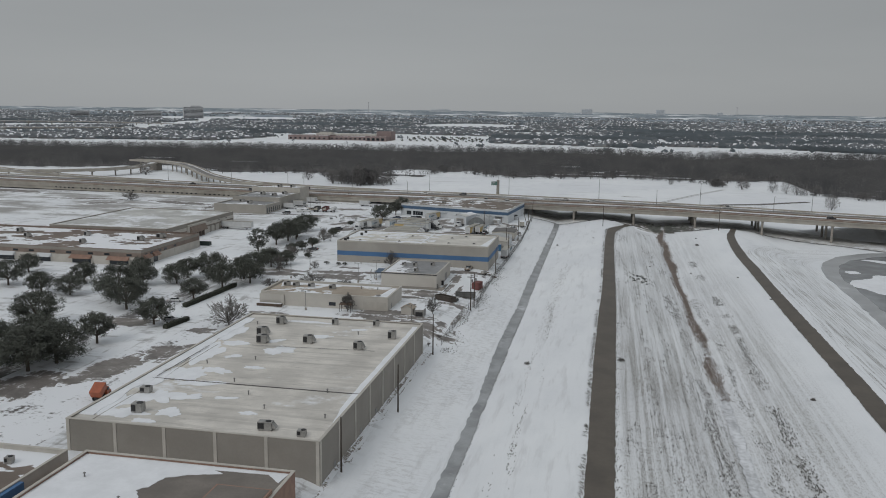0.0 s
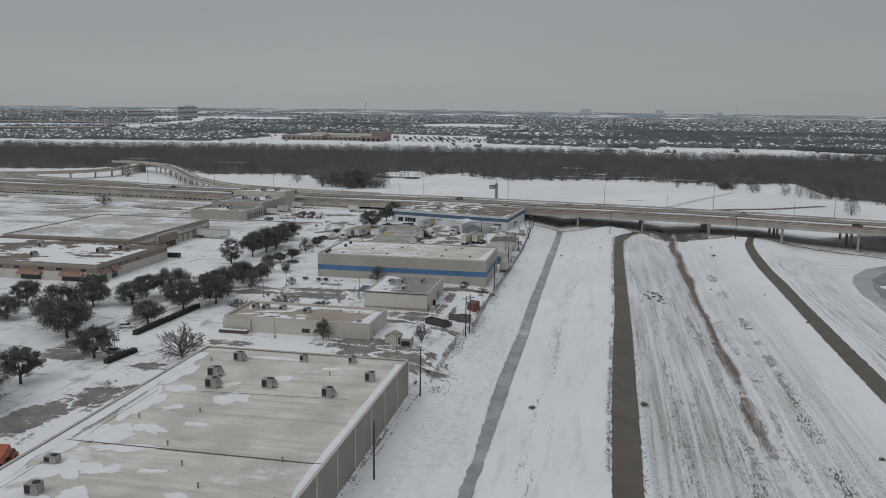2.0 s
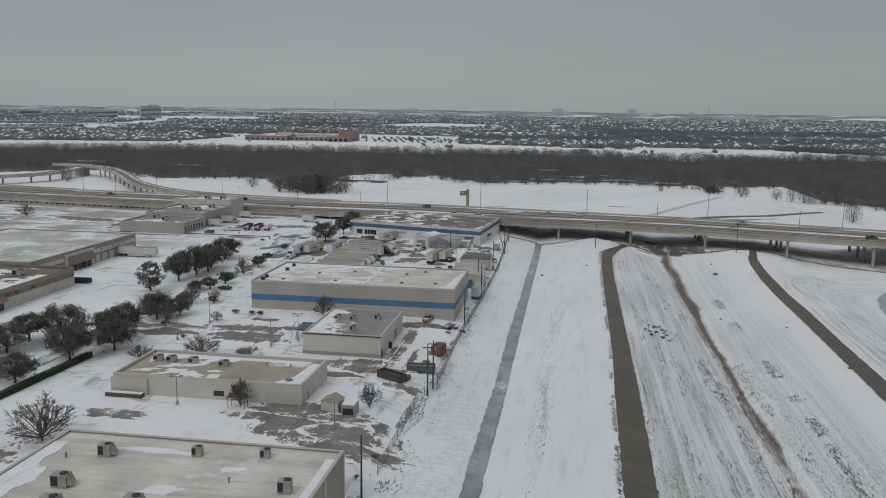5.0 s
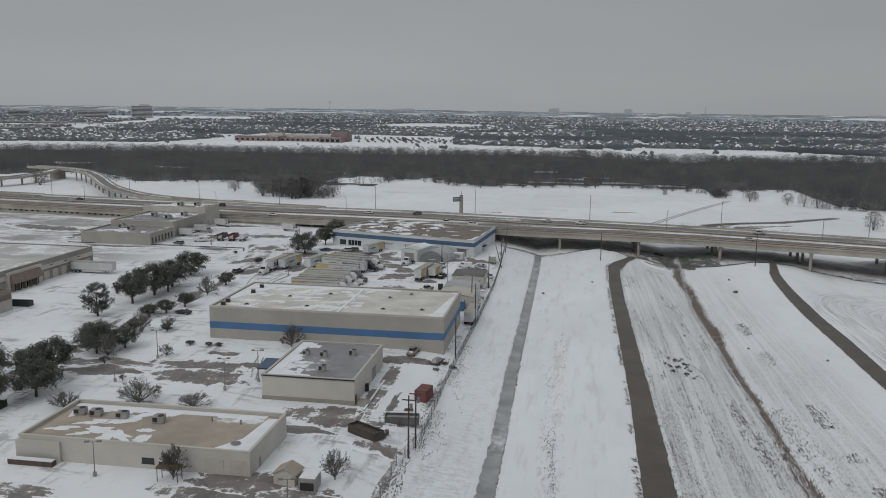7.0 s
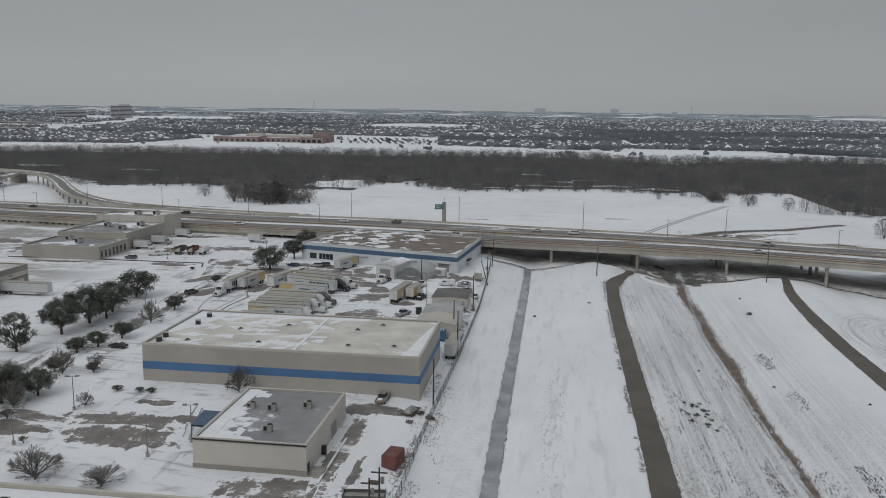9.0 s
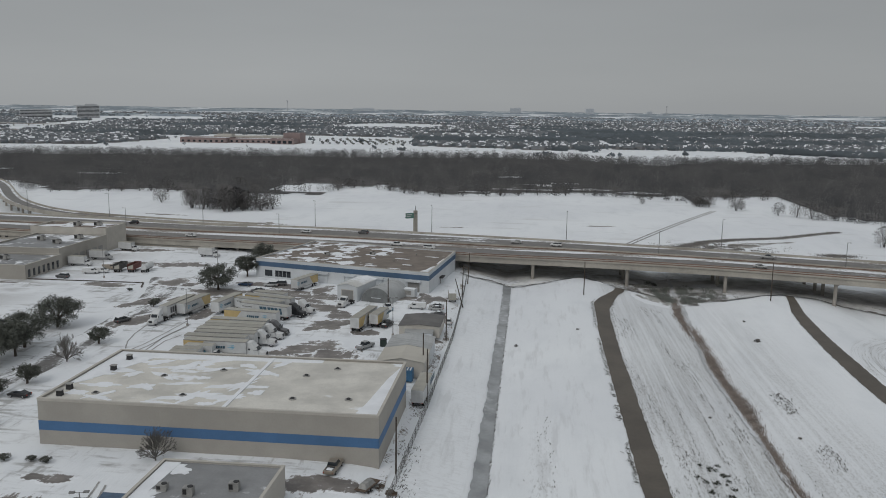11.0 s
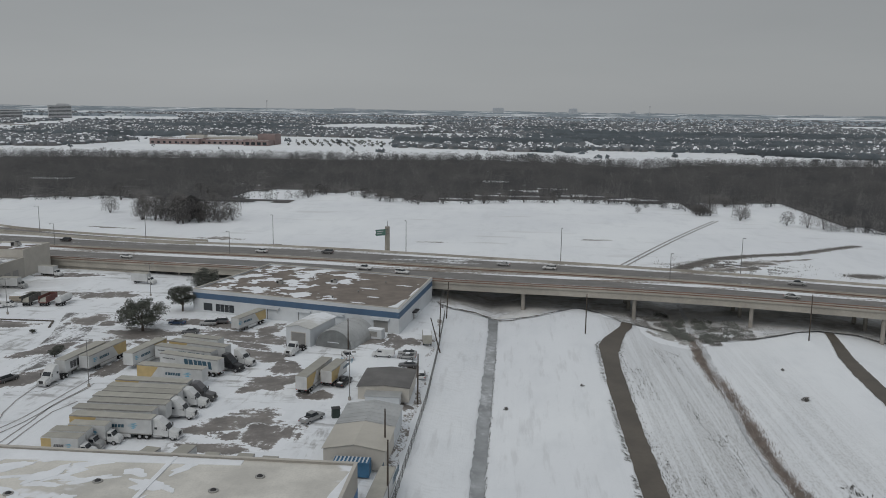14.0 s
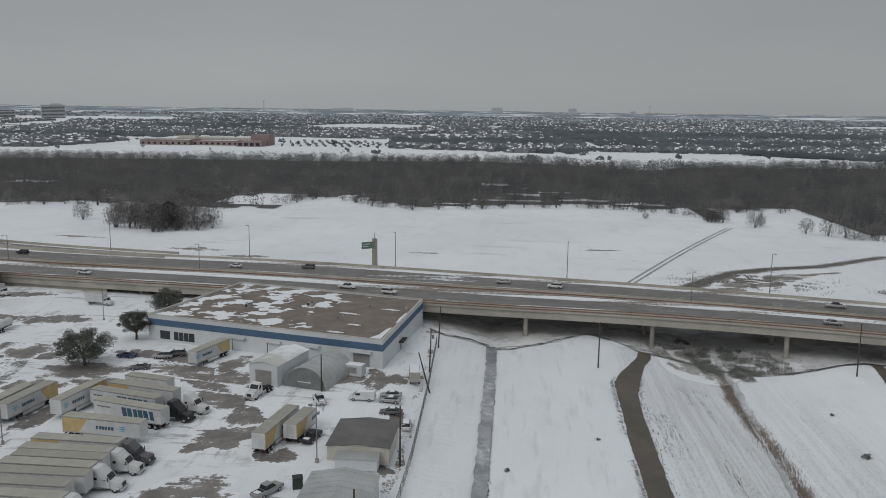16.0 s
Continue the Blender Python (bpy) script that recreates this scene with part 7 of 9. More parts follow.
FIELD_EDGE = [(-3000, 1310), (-964, 1345), (-700, 1400), (-665, 1480), (-645, 1770), (-450, 1790), (-235, 1760), (-212, 1500), (-80, 1470), (0, 1440), (68, 1440), (80, 1500), (280, 1490), (330, 1450), (430, 1395), (1000, 1410), (3000, 1500)]
FIELDS = ((-1520, 1880, 420, 130, 29), (-1230, 1600, 170, 100, 42), (-1300, 2660, 330, 190, 0), (-1190, 2180, 60, 330, 14), (-1120, 1850, 60, 120, 14), (-380, 2360, 170, 210, 0), (-75, 2460, 42, 110, 0), (1150, 2750, 260, 240, 0), (-700, 1650, 50, 60, 0), (105, 1650, 14, 130, 0))


def open_land(x, y):
    """Where the suburb leaves fields and parks."""
    if y < lerp(FIELD_EDGE, x):
        return True
    for cx, cy, rx, ry, turn in FIELDS:
        c, q = math.cos(radians(turn)), math.sin(radians(turn))
        u, v = (x - cx) * c + (y - cy) * q, -(x - cx) * q + (y - cy) * c
        if (u / rx) ** 2 + (v / ry) ** 2 < 1 + 0.5 * noise.noise(Vector((x * 0.01, y * 0.01, 4))):
            return True
    if y > 2500 and noise.noise(Vector((x * 0.0011, y * 0.0075, 6.0))) > 0.24:
        return True
    return not (x > 250 and y < 1800) and noise.noise(Vector((x * 0.0028, y * 0.0048, 2.0))) > 0.50


def wooded(x, y):
    """Belts of trees where no house stands."""
    n = noise.noise(Vector((x * 0.0021, y * 0.0062, 12.0)))
    if x > 40 and 1880 < y < 2130:
        n += 0.30
    if -260 < x < 80 and y < 2080:
        n += 0.12
    if x > 150 and 2180 < y < 2900:
        n -= 0.30
    return n > 0.16


placed = 0
while placed < 11500:
    y = 1330 + 2150 * rnd.random() ** 1.15
    x = rnd.uniform(-0.84, 0.62) * y
    # houses stand in rows along winding streets
    lane = 44 * round(y / 44)
    y = lane + 55 * noise.noise(Vector((x * 0.0035, lane * 0.003, 3))) + rnd.uniform(-9, 9)
    x = 17 * round(x / 17) + rnd.uniform(-7, 7)
    if open_land(x, y) or (wooded(x, y) and rnd.random() < 0.8):
        continue
    placed += 1
    z = ground_z(x, y)
    a = 1.6 * noise.noise(Vector((x * 0.004, y * 0.004, 8))) + rnd.choice((0, 0, math.pi / 2)) + rnd.uniform(-0.25, 0.25)
    w, d, h, rh = rnd.uniform(4.8, 7.4), rnd.uniform(3.8, 5.2), rnd.choice((2.6, 2.8, 4.6)), rnd.uniform(2.6, 4.0)
    ca, sa = math.cos(a), math.sin(a)

    def at(u, v, zz):
        return (x + u * ca - v * sa, y + u * sa + v * ca, z + zz)

    house_walls.add([at(-w, -d, -1), at(w, -d, -1), at(w, d, -1), at(-w, d, -1), at(-w, -d, h), at(w, -d, h), at(w, d, h), at(-w, d, h)],
                    [(0, 1, 5, 4), (1, 2, 6, 5), (2, 3, 7, 6), (3, 0, 4, 7)])
    for side in (-1, 1):
        dark_roofs.add([at(-side * (w + 0.5), side * (d + 0.5), h), at(side * (w + 0.5), side * (d + 0.5), h), at(side * (w - 2.0), 0, h + rh), at(-side * (w - 2.0), 0, h + rh)], [(0, 1, 2, 3)] if side < 0 else [(1, 0, 3, 2)])
        if rnd.random() < 0.52:
            # snow that has stayed on a stretch of the slope
            u0 = rnd.uniform(-0.95, 0.1) * w
            u1, s0 = min(0.92 * w, u0 + rnd.uniform(0.6, 1.7) * w), rnd.choice((0.0, 0.0, 0.3))
            s1 = min(0.97, s0 + rnd.uniform(0.4, 0.9))
            quad = [at(u0, side * d * (1 - s0), h + rh * s0 + 0.25), at(u1, side * d * (1 - s0), h + rh * s0 + 0.25), at(u1 - (u1 - u0) * rnd.uniform(0, 0.4), side * d * (1 - s1), h + rh * s1 + 0.25), at(u0, side * d * (1 - s1), h + rh * s1 + 0.25)]
            house_roofs.add(quad, [(0, 1, 2, 3)] if side < 0 else [(3, 2, 1, 0)])
    for side in (-1, 1):
        tri = [at(side * (w + 0.5), -side * (d + 0.5), h), at(side * (w + 0.5), side * (d + 0.5), h), at(side * (w - 2.0), 0, h + rh)]
        dark_roofs.add(tri, [(0, 1, 2)])
        if rnd.random() < 0.4:
            house_roofs.add([at(side * (w + 0.4), -side * (d + 0.2), h + 0.25), at(side * (w + 0.4), side * (d * 0.4), h + 0.25), at(side * (w - 1.8), 0, h + rh + 0.1)], [(0, 1, 2)])
hazed = Geo()
placed = 0
while placed < 50000:
    y = 1310 + 1900 * rnd.random() ** 1.1
    x = rnd.uniform(-0.85, 0.64) * y
    if open_land(x, y) and rnd.random() > 0.003:
        continue
    thick = wooded(x, y)
    if not thick and rnd.random() < 0.2:
        continue
    placed += 1
    z, r, h = ground_z(x, y), rnd.uniform(2.2, 4.6), rnd.uniform(3.4, 7.4)
    if thick:
        r, h = r * 1.7, h * 1.45
    # beyond about y = 2900 trees take the haze-coloured material
    goes = hazed if y > 2900 + rnd.uniform(-400, 400) else far_trees
    for _ in range(10 if thick else 7):
        a, rr = rnd.uniform(0, 6.3), r * rnd.uniform(0.1, 0.85)
        ox, oy, t = rr * math.cos(a), rr * math.sin(a), h * rnd.uniform(0.25, 1.0)
        k = r * rnd.uniform(0.30, 0.58)
        goes.add([(x + ox - k, y + oy, z + t - k * rnd.uniform(0.8, 1.6)), (x + ox + k, y + oy, z + t - k * rnd.uniform(0.8, 1.6)), (x + ox + rnd.uniform(-k, k), y + oy + 0.3, z + t)], [(0, 1, 2)])
# long low belts of trees and hedgerows between the snowy fields towards the horizon
for row in range(36):
    y0 = 2980 + 1900 * (row / 35) ** 1.1
    x = -0.9 * y0
    while x < 0.7 * y0:
        run = rnd.uniform(60, 420)
        if noise.noise(Vector((x * 0.0012, y0 * 0.006, 21))) > -0.3:
            n, top, yy = max(4, int(run / 14)), rnd.uniform(2.0, 5.0), y0 + rnd.uniform(-25, 25)
            line = [(x + run * i / n, yy + 6 * noise.noise(Vector((i * 0.3, x, 1)))) for i in range(n + 1)]
            hazed.ribbon([(px_, py_, ground_z(px_, py_) + top * rnd.uniform(0.45, 1.0) * min(1, 3 * i / n + 0.2, 3 * (n - i) / n + 0.2)) for i, (px_, py_) in enumerate(line)], [(px_, py_, ground_z(px_, py_) - 0.5) for px_, py_ in line])
        x += run + rnd.uniform(0, 160)
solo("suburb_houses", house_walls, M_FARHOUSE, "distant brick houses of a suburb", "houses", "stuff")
solo("suburb_snow_roofs", house_roofs, M_SNOW, "snowy roof slopes of distant houses", "roofs", "stuff")
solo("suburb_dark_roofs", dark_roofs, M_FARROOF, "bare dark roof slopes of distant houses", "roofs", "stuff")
solo("suburb_trees", far_trees.bushy("suburb_trees", M_FARTREE), M_FARTREE, "trees between distant houses, haze tint in their grey", "trees", "stuff")
solo("horizon_trees", hazed.bushy("horizon_trees", M_HAZETREE), M_HAZETREE, "trees towards the horizon with blue-grey haze in their colour", "trees", "stuff")

# the brick school beyond the woods
sz = ground_z(-500, 1490)
school = thing("school_building", "long low red brick school beyond the woods", "school")
for x0, y0, x1, y1, h, m in ((-590, 1490, -512, 1535, 8.5, M_REDBRICK), (-512, 1500, -437, 1540, 7.5, M_REDBRICK), (-437, 1482, -398, 1510, 8.5, M_REDBRICK), (-424, 1512, -396, 1545, 17, M_REDBRICK), (-560, 1560, -440, 1600, 10, M_TANTRIM), (-545, 1535, -520, 1550, 13, M_TANTRIM)):
    walls_of(school, rect(x0, y0, x1, y1), sz - 2, sz + h, m, 1.0)
    part("roof", Geo().prism(rect(x0 + 1, y0 + 1, x1 - 1, y1 - 1), sz + h - 2, sz + h - 0.8), M_ROOF_SNOW, school)
for k in range(8):
    wall_panel(school, "window", -587 + k * 9.4, sz + 1.5, -583 + k * 9.4, sz + 4.5, 1490, M_GLASS, 0.1)
    wall_panel(school, "window", -509 + k * 9.0, sz + 1.5, -505 + k * 9.0, sz + 4.5, 1500, M_GLASS, 0.1)
for k in range(4):
    wall_panel(school, "window", -434 + k * 9.0, sz + 1.0, -428 + k * 9.0, sz + 5.5, 1482, M_GLASS, 0.1)
for k in range(46):
    x, y = -370 + (k % 12) * 13 + rnd.uniform(-2, 2), 1500 + (k // 12) * 42 + rnd.uniform(-3, 3)
    tree(LOT_ROUND[k % 2], "parking_lot_tree", "dark round tree in a snowy parking lot", x, y, rnd.uniform(0.9, 1.5), 30 * k, 0.9, "parking lot trees")


def office(name, label, x, y, w, d, h, floors, turn, mat, glass=None):
    o = thing(name, label, "office building", x, y, ground_z(x, y), turn)
    walls_of(o, rect(-w / 2, -d / 2, w / 2, d / 2), -3, h, mat, 1.0)
    part("roof", Geo().box(-w / 2 + 1, -d / 2 + 1, h - 1.5, w / 2 - 1, d / 2 - 1, h - 0.6), M_ROOF_SNOW, o)
    part("plant_room", Geo().box(-w * 0.12, -d * 0.3, h - 0.6, w * 0.40, d * 0.3, h + (4 if h > 30 else 2)), mat, o)
    for k in range(floors):
        z0 = h * (k + 0.35) / (floors + 0.4)
        part("window_band", Geo().box(-w / 2 + 1.5, -d / 2 - 0.12, z0, w / 2 - 1.5, -d / 2 + 0.1, z0 + h * 0.42 / floors), glass or M_GLASS, o)
        part("window_band", Geo().box(w / 2 - 0.1, -d / 2 + 1.5, z0, w / 2 + 0.12, d / 2 - 1.5, z0 + h * 0.42 / floors), glass or M_GLASS, o)
    return o


office("office_tower", "grey ten-storey office tower on the skyline", -1417, 2700, 66, 34, 39, 9, 32, M_OFFICE)
office("office_block", "long grey office block beside the tower", -1570, 2665, 92, 36, 24, 5, 32, M_OFFICE)
office("office_block", "broad dark office block on the skyline", -1760, 2560, 60, 36, 22, 5, 32, M_OFFICE)
office("office_tower", "slab tower on the horizon, haze in its colour", -110, 4420, 55, 30, 26, 8, 0, M_HAZEWALL, M_HAZEGLASS)
office("office_tower", "slab tower on the horizon, haze in its colour", 260, 4450, 42, 30, 27, 8, 0, M_HAZEWALL, M_HAZEGLASS)
office("office_tower", "slab tower on the horizon, haze in its colour", 560, 4500, 26, 26, 16, 7, 0, M_HAZEWALL, M_HAZEGLASS)
office("office_block", "low block on the horizon, haze in its colour", -900, 4500, 110, 40, 14, 4, 10, M_HAZEWALL, M_HAZEGLASS)
office("office_block", "low block on the horizon, haze in its colour", 1450, 4500, 60, 40, 12, 4, -10, M_HAZEWALL, M_HAZEGLASS)
for x, y, h in ((-1250, 4300, 46), (640, 4480, 40)):
    m = thing("mast", "thin mast on the horizon", "mast", x, y, ground_z(x, y))
    part("shaft", Geo().cyl((0, 0, 0), 2.2, h, n=8, r2=1.6), M_OFFICE, m)
    part("head", Geo().cyl((0, 0, h), 4.0, 5, n=10), M_OFFICE, m)
# the distant interchange
inter = thing("interchange", "distant elevated highway interchange in snow", "interchange", kind="structure")
for line in ([(-2100, 1540, 15), (-1800, 1704, 16), (-1500, 1870, 17), (-1308, 1976, 17), (-1200, 2040, 14), (-1100, 2120, 10)], [(-1420, 1370, 11), (-1234, 1537, 12), (-1155, 1608, 12), (-1077, 1678, 12), (-1000, 1750, 8)]):
    pts = [Vector(p) for p in line]
    fine = [pts[i] + (pts[i + 1] - pts[i]) * (k / 8) for i in range(len(pts) - 1) for k in range(8)] + [pts[-1]]
    part("deck", swept(fine, -7, 7, -1.6, 0.0), M_CONC, inter)
    part("lanes", swept(fine, -6, 6, 0.0, 0.15), M_SHOULDER, inter)
    for p in fine[:-4:2]:
        part("column", Geo().cyl((p.x, p.y, ground_z(p.x, p.y) - 1), 1.4, max(1.0, p.z - ground_z(p.x, p.y) - 0.5), n=8), M_CONC, inter)


# ---------------------------------------------------------------- vehicles
def wheel(parent, x, y, r=0.5, w=0.28, name="wheel"):
    """A tyre with its rim, on its axle along y."""
    t = part(name, wheel_mesh("tyre", r, w), None, parent)
    t.location = (x, y, r)
    rim = part("rim", wheel_mesh("rim", r, w), None, t)
    return t


WHEELS = {}


def wheel_mesh(kind, r, w):
    key = (kind, round(r, 2), round(w, 2))
    if key not in WHEELS:
        g = Geo()
        if kind == "tyre":
            g.cyl((0, -w / 2, 0), r, w, "y", 14)
        else:
            g.cyl((0, -w / 2 - 0.015, 0), r * 0.55, w + 0.03, "y", 10)
        WHEELS[key] = g.mesh(kind, M_TYRE if kind == "tyre" else M_CHROME)
    return WHEELS[key]


def letter_bars(parent, x0, x1, z0, z1, y, mat, count, slant=0.12):
    """Wordmark on a flank as plain bars."""
    step = (x1 - x0) / count
    out = -0.012 if y < 0 else 0.012
    for k in range(count):
        a = x0 + k * step
        b = a + step * (0.86 if k % 3 else 0.72)
        g = Geo().hexa([(a, y, z0), (b, y, z0), (b, y + out, z0), (a, y + out, z0), (a + slant, y, z1), (b + slant, y, z1), (b + slant, y + out, z1), (a + slant, y + out, z1)])
        part("wordmark_bar", g, mat, parent, "plain bar of a wordmark")


def emblem(parent, x, z, y, size=1.0, flip=1):
    out = -0.012 if y < 0 else 0.012
    g = Geo()
    for k, (w, h) in enumerate(((1.0, 0.22), (1.3, 0.22), (0.8, 0.2))):
        zz = z + (1 - k) * 0.34 * size
        pts = [(x - flip * w * size, zz), (x, zz + h * size * 0.6), (x + flip * w * size * 0.6, zz + h * size), (x + flip * 0.1, zz - h * size * 0.5)]
        g.add([(a, y + out, b) for a, b in pts], [(0, 1, 2, 3)] if (flip > 0) == (y < 0) else [(3, 2, 1, 0)])
    part("emblem", g, M_SKYBLUE, parent, "sky blue emblem as plain shapes")


def trailer(x, y, turn, length=16.0, style="amber", high=4.1, label="", axle=True, roofmat=None):
    """A dry van; its front end points along +x before the turn."""
    t = thing("semi_trailer", label or "white box semi-trailer with a grimy roof parked in snow", "trailer", x, y, ground_z(x, y), turn, "semi-trailers")
    h0, w, a, b = 1.15, 1.29, -length / 2, length / 2
    box = part("box", Geo().box(a, -w, h0, b, w, high - 0.06), M_TRWHITE, t)
    part("roof", Geo().box(a + 0.02, -w + 0.04, high - 0.06, b - 0.02, w - 0.04, high), roofmat or M_TRROOF, t, "grimy tan roof")
    for s in (-1, 1):
        part("top_rail", Geo().box(a, s * w - 0.03, high - 0.22, b, s * w + 0.03, high - 0.02), M_AC, t)
        part("bottom_rail", Geo().box(a, s * w - 0.03, h0 - 0.05, b, s * w + 0.03, h0 + 0.14), M_AC, t)
        part("side_skirt", Geo().box(a + 4.2, s * w - 0.02, 0.45, b - 4.0, s * w + 0.02, h0 - 0.05), M_TRWHITE, t) if length > 12 else None
        part("tail_lamp", Geo().box(a - 0.03, s * 1.05 - 0.12, h0 - 0.12, a, s * 1.05 + 0.12, h0 + 0.02), M_TAIL, t)
    part("door_bars", Geo().box(a - 0.03, -0.5, h0 + 0.1, a, -0.44, high - 0.2).box(a - 0.03, 0.44, h0 + 0.1, a, 0.5, high - 0.2).box(a - 0.02, -0.015, h0, a, 0.015, high - 0.1), M_CHROME, t)
    part("underride_bar", Geo().box(a, -1.1, 0.5, a + 0.12, 1.1, 0.65), M_DARK, t)
    part("chassis", Geo().box(a + 0.5, -0.5, 0.85, b - 0.6, 0.5, h0), M_DARK, t)
    for s in (-0.8, 0.8):
        part("landing_leg", Geo().box(b - 3.0, s - 0.08, 0.0, b - 2.84, s + 0.08, h0), M_DARK, t)
    for dx in (1.4, 2.7):
        for s in (-1, 1):
            wheel(t, a + dx, s * 1.02, 0.5, 0.5)
    if style == "amber":
        for s in (-1, 1):
            part("amber_panel", Geo().hexa([(a, s * w, h0 + 0.14), (a + 3.2, s * w, h0 + 0.14), (a + 3.2, s * (w + 0.012), h0 + 0.14), (a, s * (w + 0.012), h0 + 0.14),
                                            (a, s * w, high - 0.22), (a + 5.2, s * w, high - 0.22), (a + 5.2, s * (w + 0.012), high - 0.22), (a, s * (w + 0.012), high - 0.22)]), M_AMBER, t, "amber rear panel")
            letter_bars(t, a + 6.8, a + 10.4, 2.25, 2.85, s * (w + 0.001), M_TEAL, 6)
            emblem(t, a + 12.2, 2.6, s * (w + 0.001), 1.1)
    elif style == "word":
        for s in (-1, 1):
            letter_bars(t, a + 1.5, a + 8.9, 1.75, 3.45, s * (w + 0.001), M_TEAL, 6, 0.3)
            letter_bars(t, a + 11.5, a + 14.8, 2.9, 3.15, s * (w + 0.001), M_GREYINK, 9, 0.03)
    elif style == "word_front":
        for s in (-1, 1):
            letter_bars(t, a + 9.0, a + 15.0, 2.0, 3.3, s * (w + 0.001), M_TEAL, 6, 0.25)
    elif style == "black_word":
        for s in (-1, 1):
            letter_bars(t, a + 7.5, a + 14.0, 1.7, 3.3, s * (w + 0.001), M_GREYINK, 6, 0.05)
    return t


def softened(geo, name, mat, width=0.12, steps=2):
    """A closed body with its edges rounded."""
    bm = bmesh.new()
    vs = [bm.verts.new(p) for p in geo.v]
    for f in geo.f:
        bm.faces.new([vs[i] for i in f])
    bmesh.ops.recalc_face_normals(bm, faces=bm.faces)
    bmesh.ops.bevel(bm, geom=list(bm.edges), offset=width, segments=steps, profile=0.5, affect="EDGES", clamp_overlap=True)
    me = bpy.data.meshes.new(name)
    bm.to_mesh(me)
    bm.free()
    me.materials.append(mat)
    me.polygons.foreach_set("use_smooth", [True] * len(me.polygons))
    me.update()
    return me


def flank(g, prof, w, roof=None):
    """A vehicle body: a profile of (x, z) drawn across, its upper points drawn in by their height."""
    n = len(prof)
    zs = [z for _, z in prof]
    lo, hi = min(zs), max(zs)
    k = len(g.v)
    for s in (-1, 1):
        for x, z in prof:
            inn = (roof or 0.0) * max(0.0, (z - lo) / (hi - lo)) ** 1.6
            g.v.append((x, s * (w - inn), z))
    g.f += [tuple(k + i for i in range(n)), tuple(k + 2 * n - 1 - i for i in range(n))] + [(k + i, k + n + i, k + n + (i + 1) % n, k + (i + 1) % n) for i in range(n)]
    return g


def tractor(x, y, turn, paint_mat, label, sleeper=True):
    """A conventional tractor unit; its nose points along +x before the turn."""
    t = thing("truck_tractor", label, "truck", x, y, ground_z(x, y), turn, "truck tractors")
    top = 3.95 if sleeper else 3.1
    back = -0.7 if sleeper else 0.5
    part("cab", softened(flank(Geo(), [(back, 0.75), (2.2, 0.7), (2.2, 1.95), (1.62, 2.75), (1.35, 2.95), (0.45 if sleeper else 1.0, top - 0.08), (back + 0.1, top), (back, top - 0.1)], 1.22, 0.16), "cab", paint_mat, 0.22, 3), None, t)
    part("hood", softened(flank(Geo(), [(2.0, 0.75), (3.95, 0.6), (4.02, 1.0), (3.85, 1.55), (3.4, 1.68), (2.0, 1.95)], 1.05, 0.16), "hood", paint_mat, 0.16, 3), None, t)
    part("windscreen", Geo().hexa([(2.14, -0.95, 2.02), (2.2, -0.95, 1.98), (2.2, 0.95, 1.98), (2.14, 0.95, 2.02), (1.62, -0.9, 2.74), (1.68, -0.9, 2.72), (1.68, 0.9, 2.72), (1.62, 0.9, 2.74)]), M_GLASS, t)
    for s in (-1, 1):
        part("side_window", Geo().hexa([(1.0, s * 1.13, 1.95), (2.0, s * 1.15, 1.95), (2.0, s * 1.18, 1.95), (1.0, s * 1.16, 1.95), (1.0, s * 1.09, 2.6), (1.62, s * 1.09, 2.6), (1.62, s * 1.12, 2.6), (1.0, s * 1.12, 2.6)]), M_GLASS, t)
        part("fender", flank(Geo(), [(2.35, 0.55), (3.75, 0.55), (3.6, 1.15), (2.55, 1.2)], 0.16), paint_mat, t).location = (0, s * 1.05, 0)
        part("headlight", Geo().box(3.86, s * 0.88 - 0.12, 0.95, 4.0, s * 0.88 + 0.12, 1.22), M_LAMP, t)
        part("fuel_tank", Geo().cyl((-0.7, s * 1.0, 0.72), 0.30, 1.7, "x", 10), M_CHROME, t)
        part("mirror", Geo().box(1.95, s * 1.38 - 0.05, 1.95, 2.1, s * 1.38 + 0.05, 2.55), M_DARK, t)
        wheel(t, 3.0, s * 1.05, 0.5, 0.3)
        for dx in (-1.9, -3.2):
            wheel(t, dx, s * 0.98, 0.5, 0.55)
    if sleeper:
        for s in (-1, 1):
            part("sleeper_window", Geo().box(-0.35, s * 1.16 - 0.03, 2.0, 0.15, s * 1.16 + 0.03, 2.4), M_GLASS, t)
    part("grille", Geo().box(3.92, -0.5, 0.85, 4.04, 0.5, 1.45), M_DARK, t)
    part("bumper", Geo().box(3.8, -1.15, 0.35, 4.12, 1.15, 0.72), M_CHROME if paint_mat is P_WHITE else paint_mat, t)
    part("frame", Geo().box(-3.9, -0.45, 0.7, 2.5, 0.45, 1.0), M_DARK, t)
    part("fifth_wheel", Geo().cyl((-2.5, 0, 1.0), 0.5, 0.14, n=12), M_DARK, t)
    return t


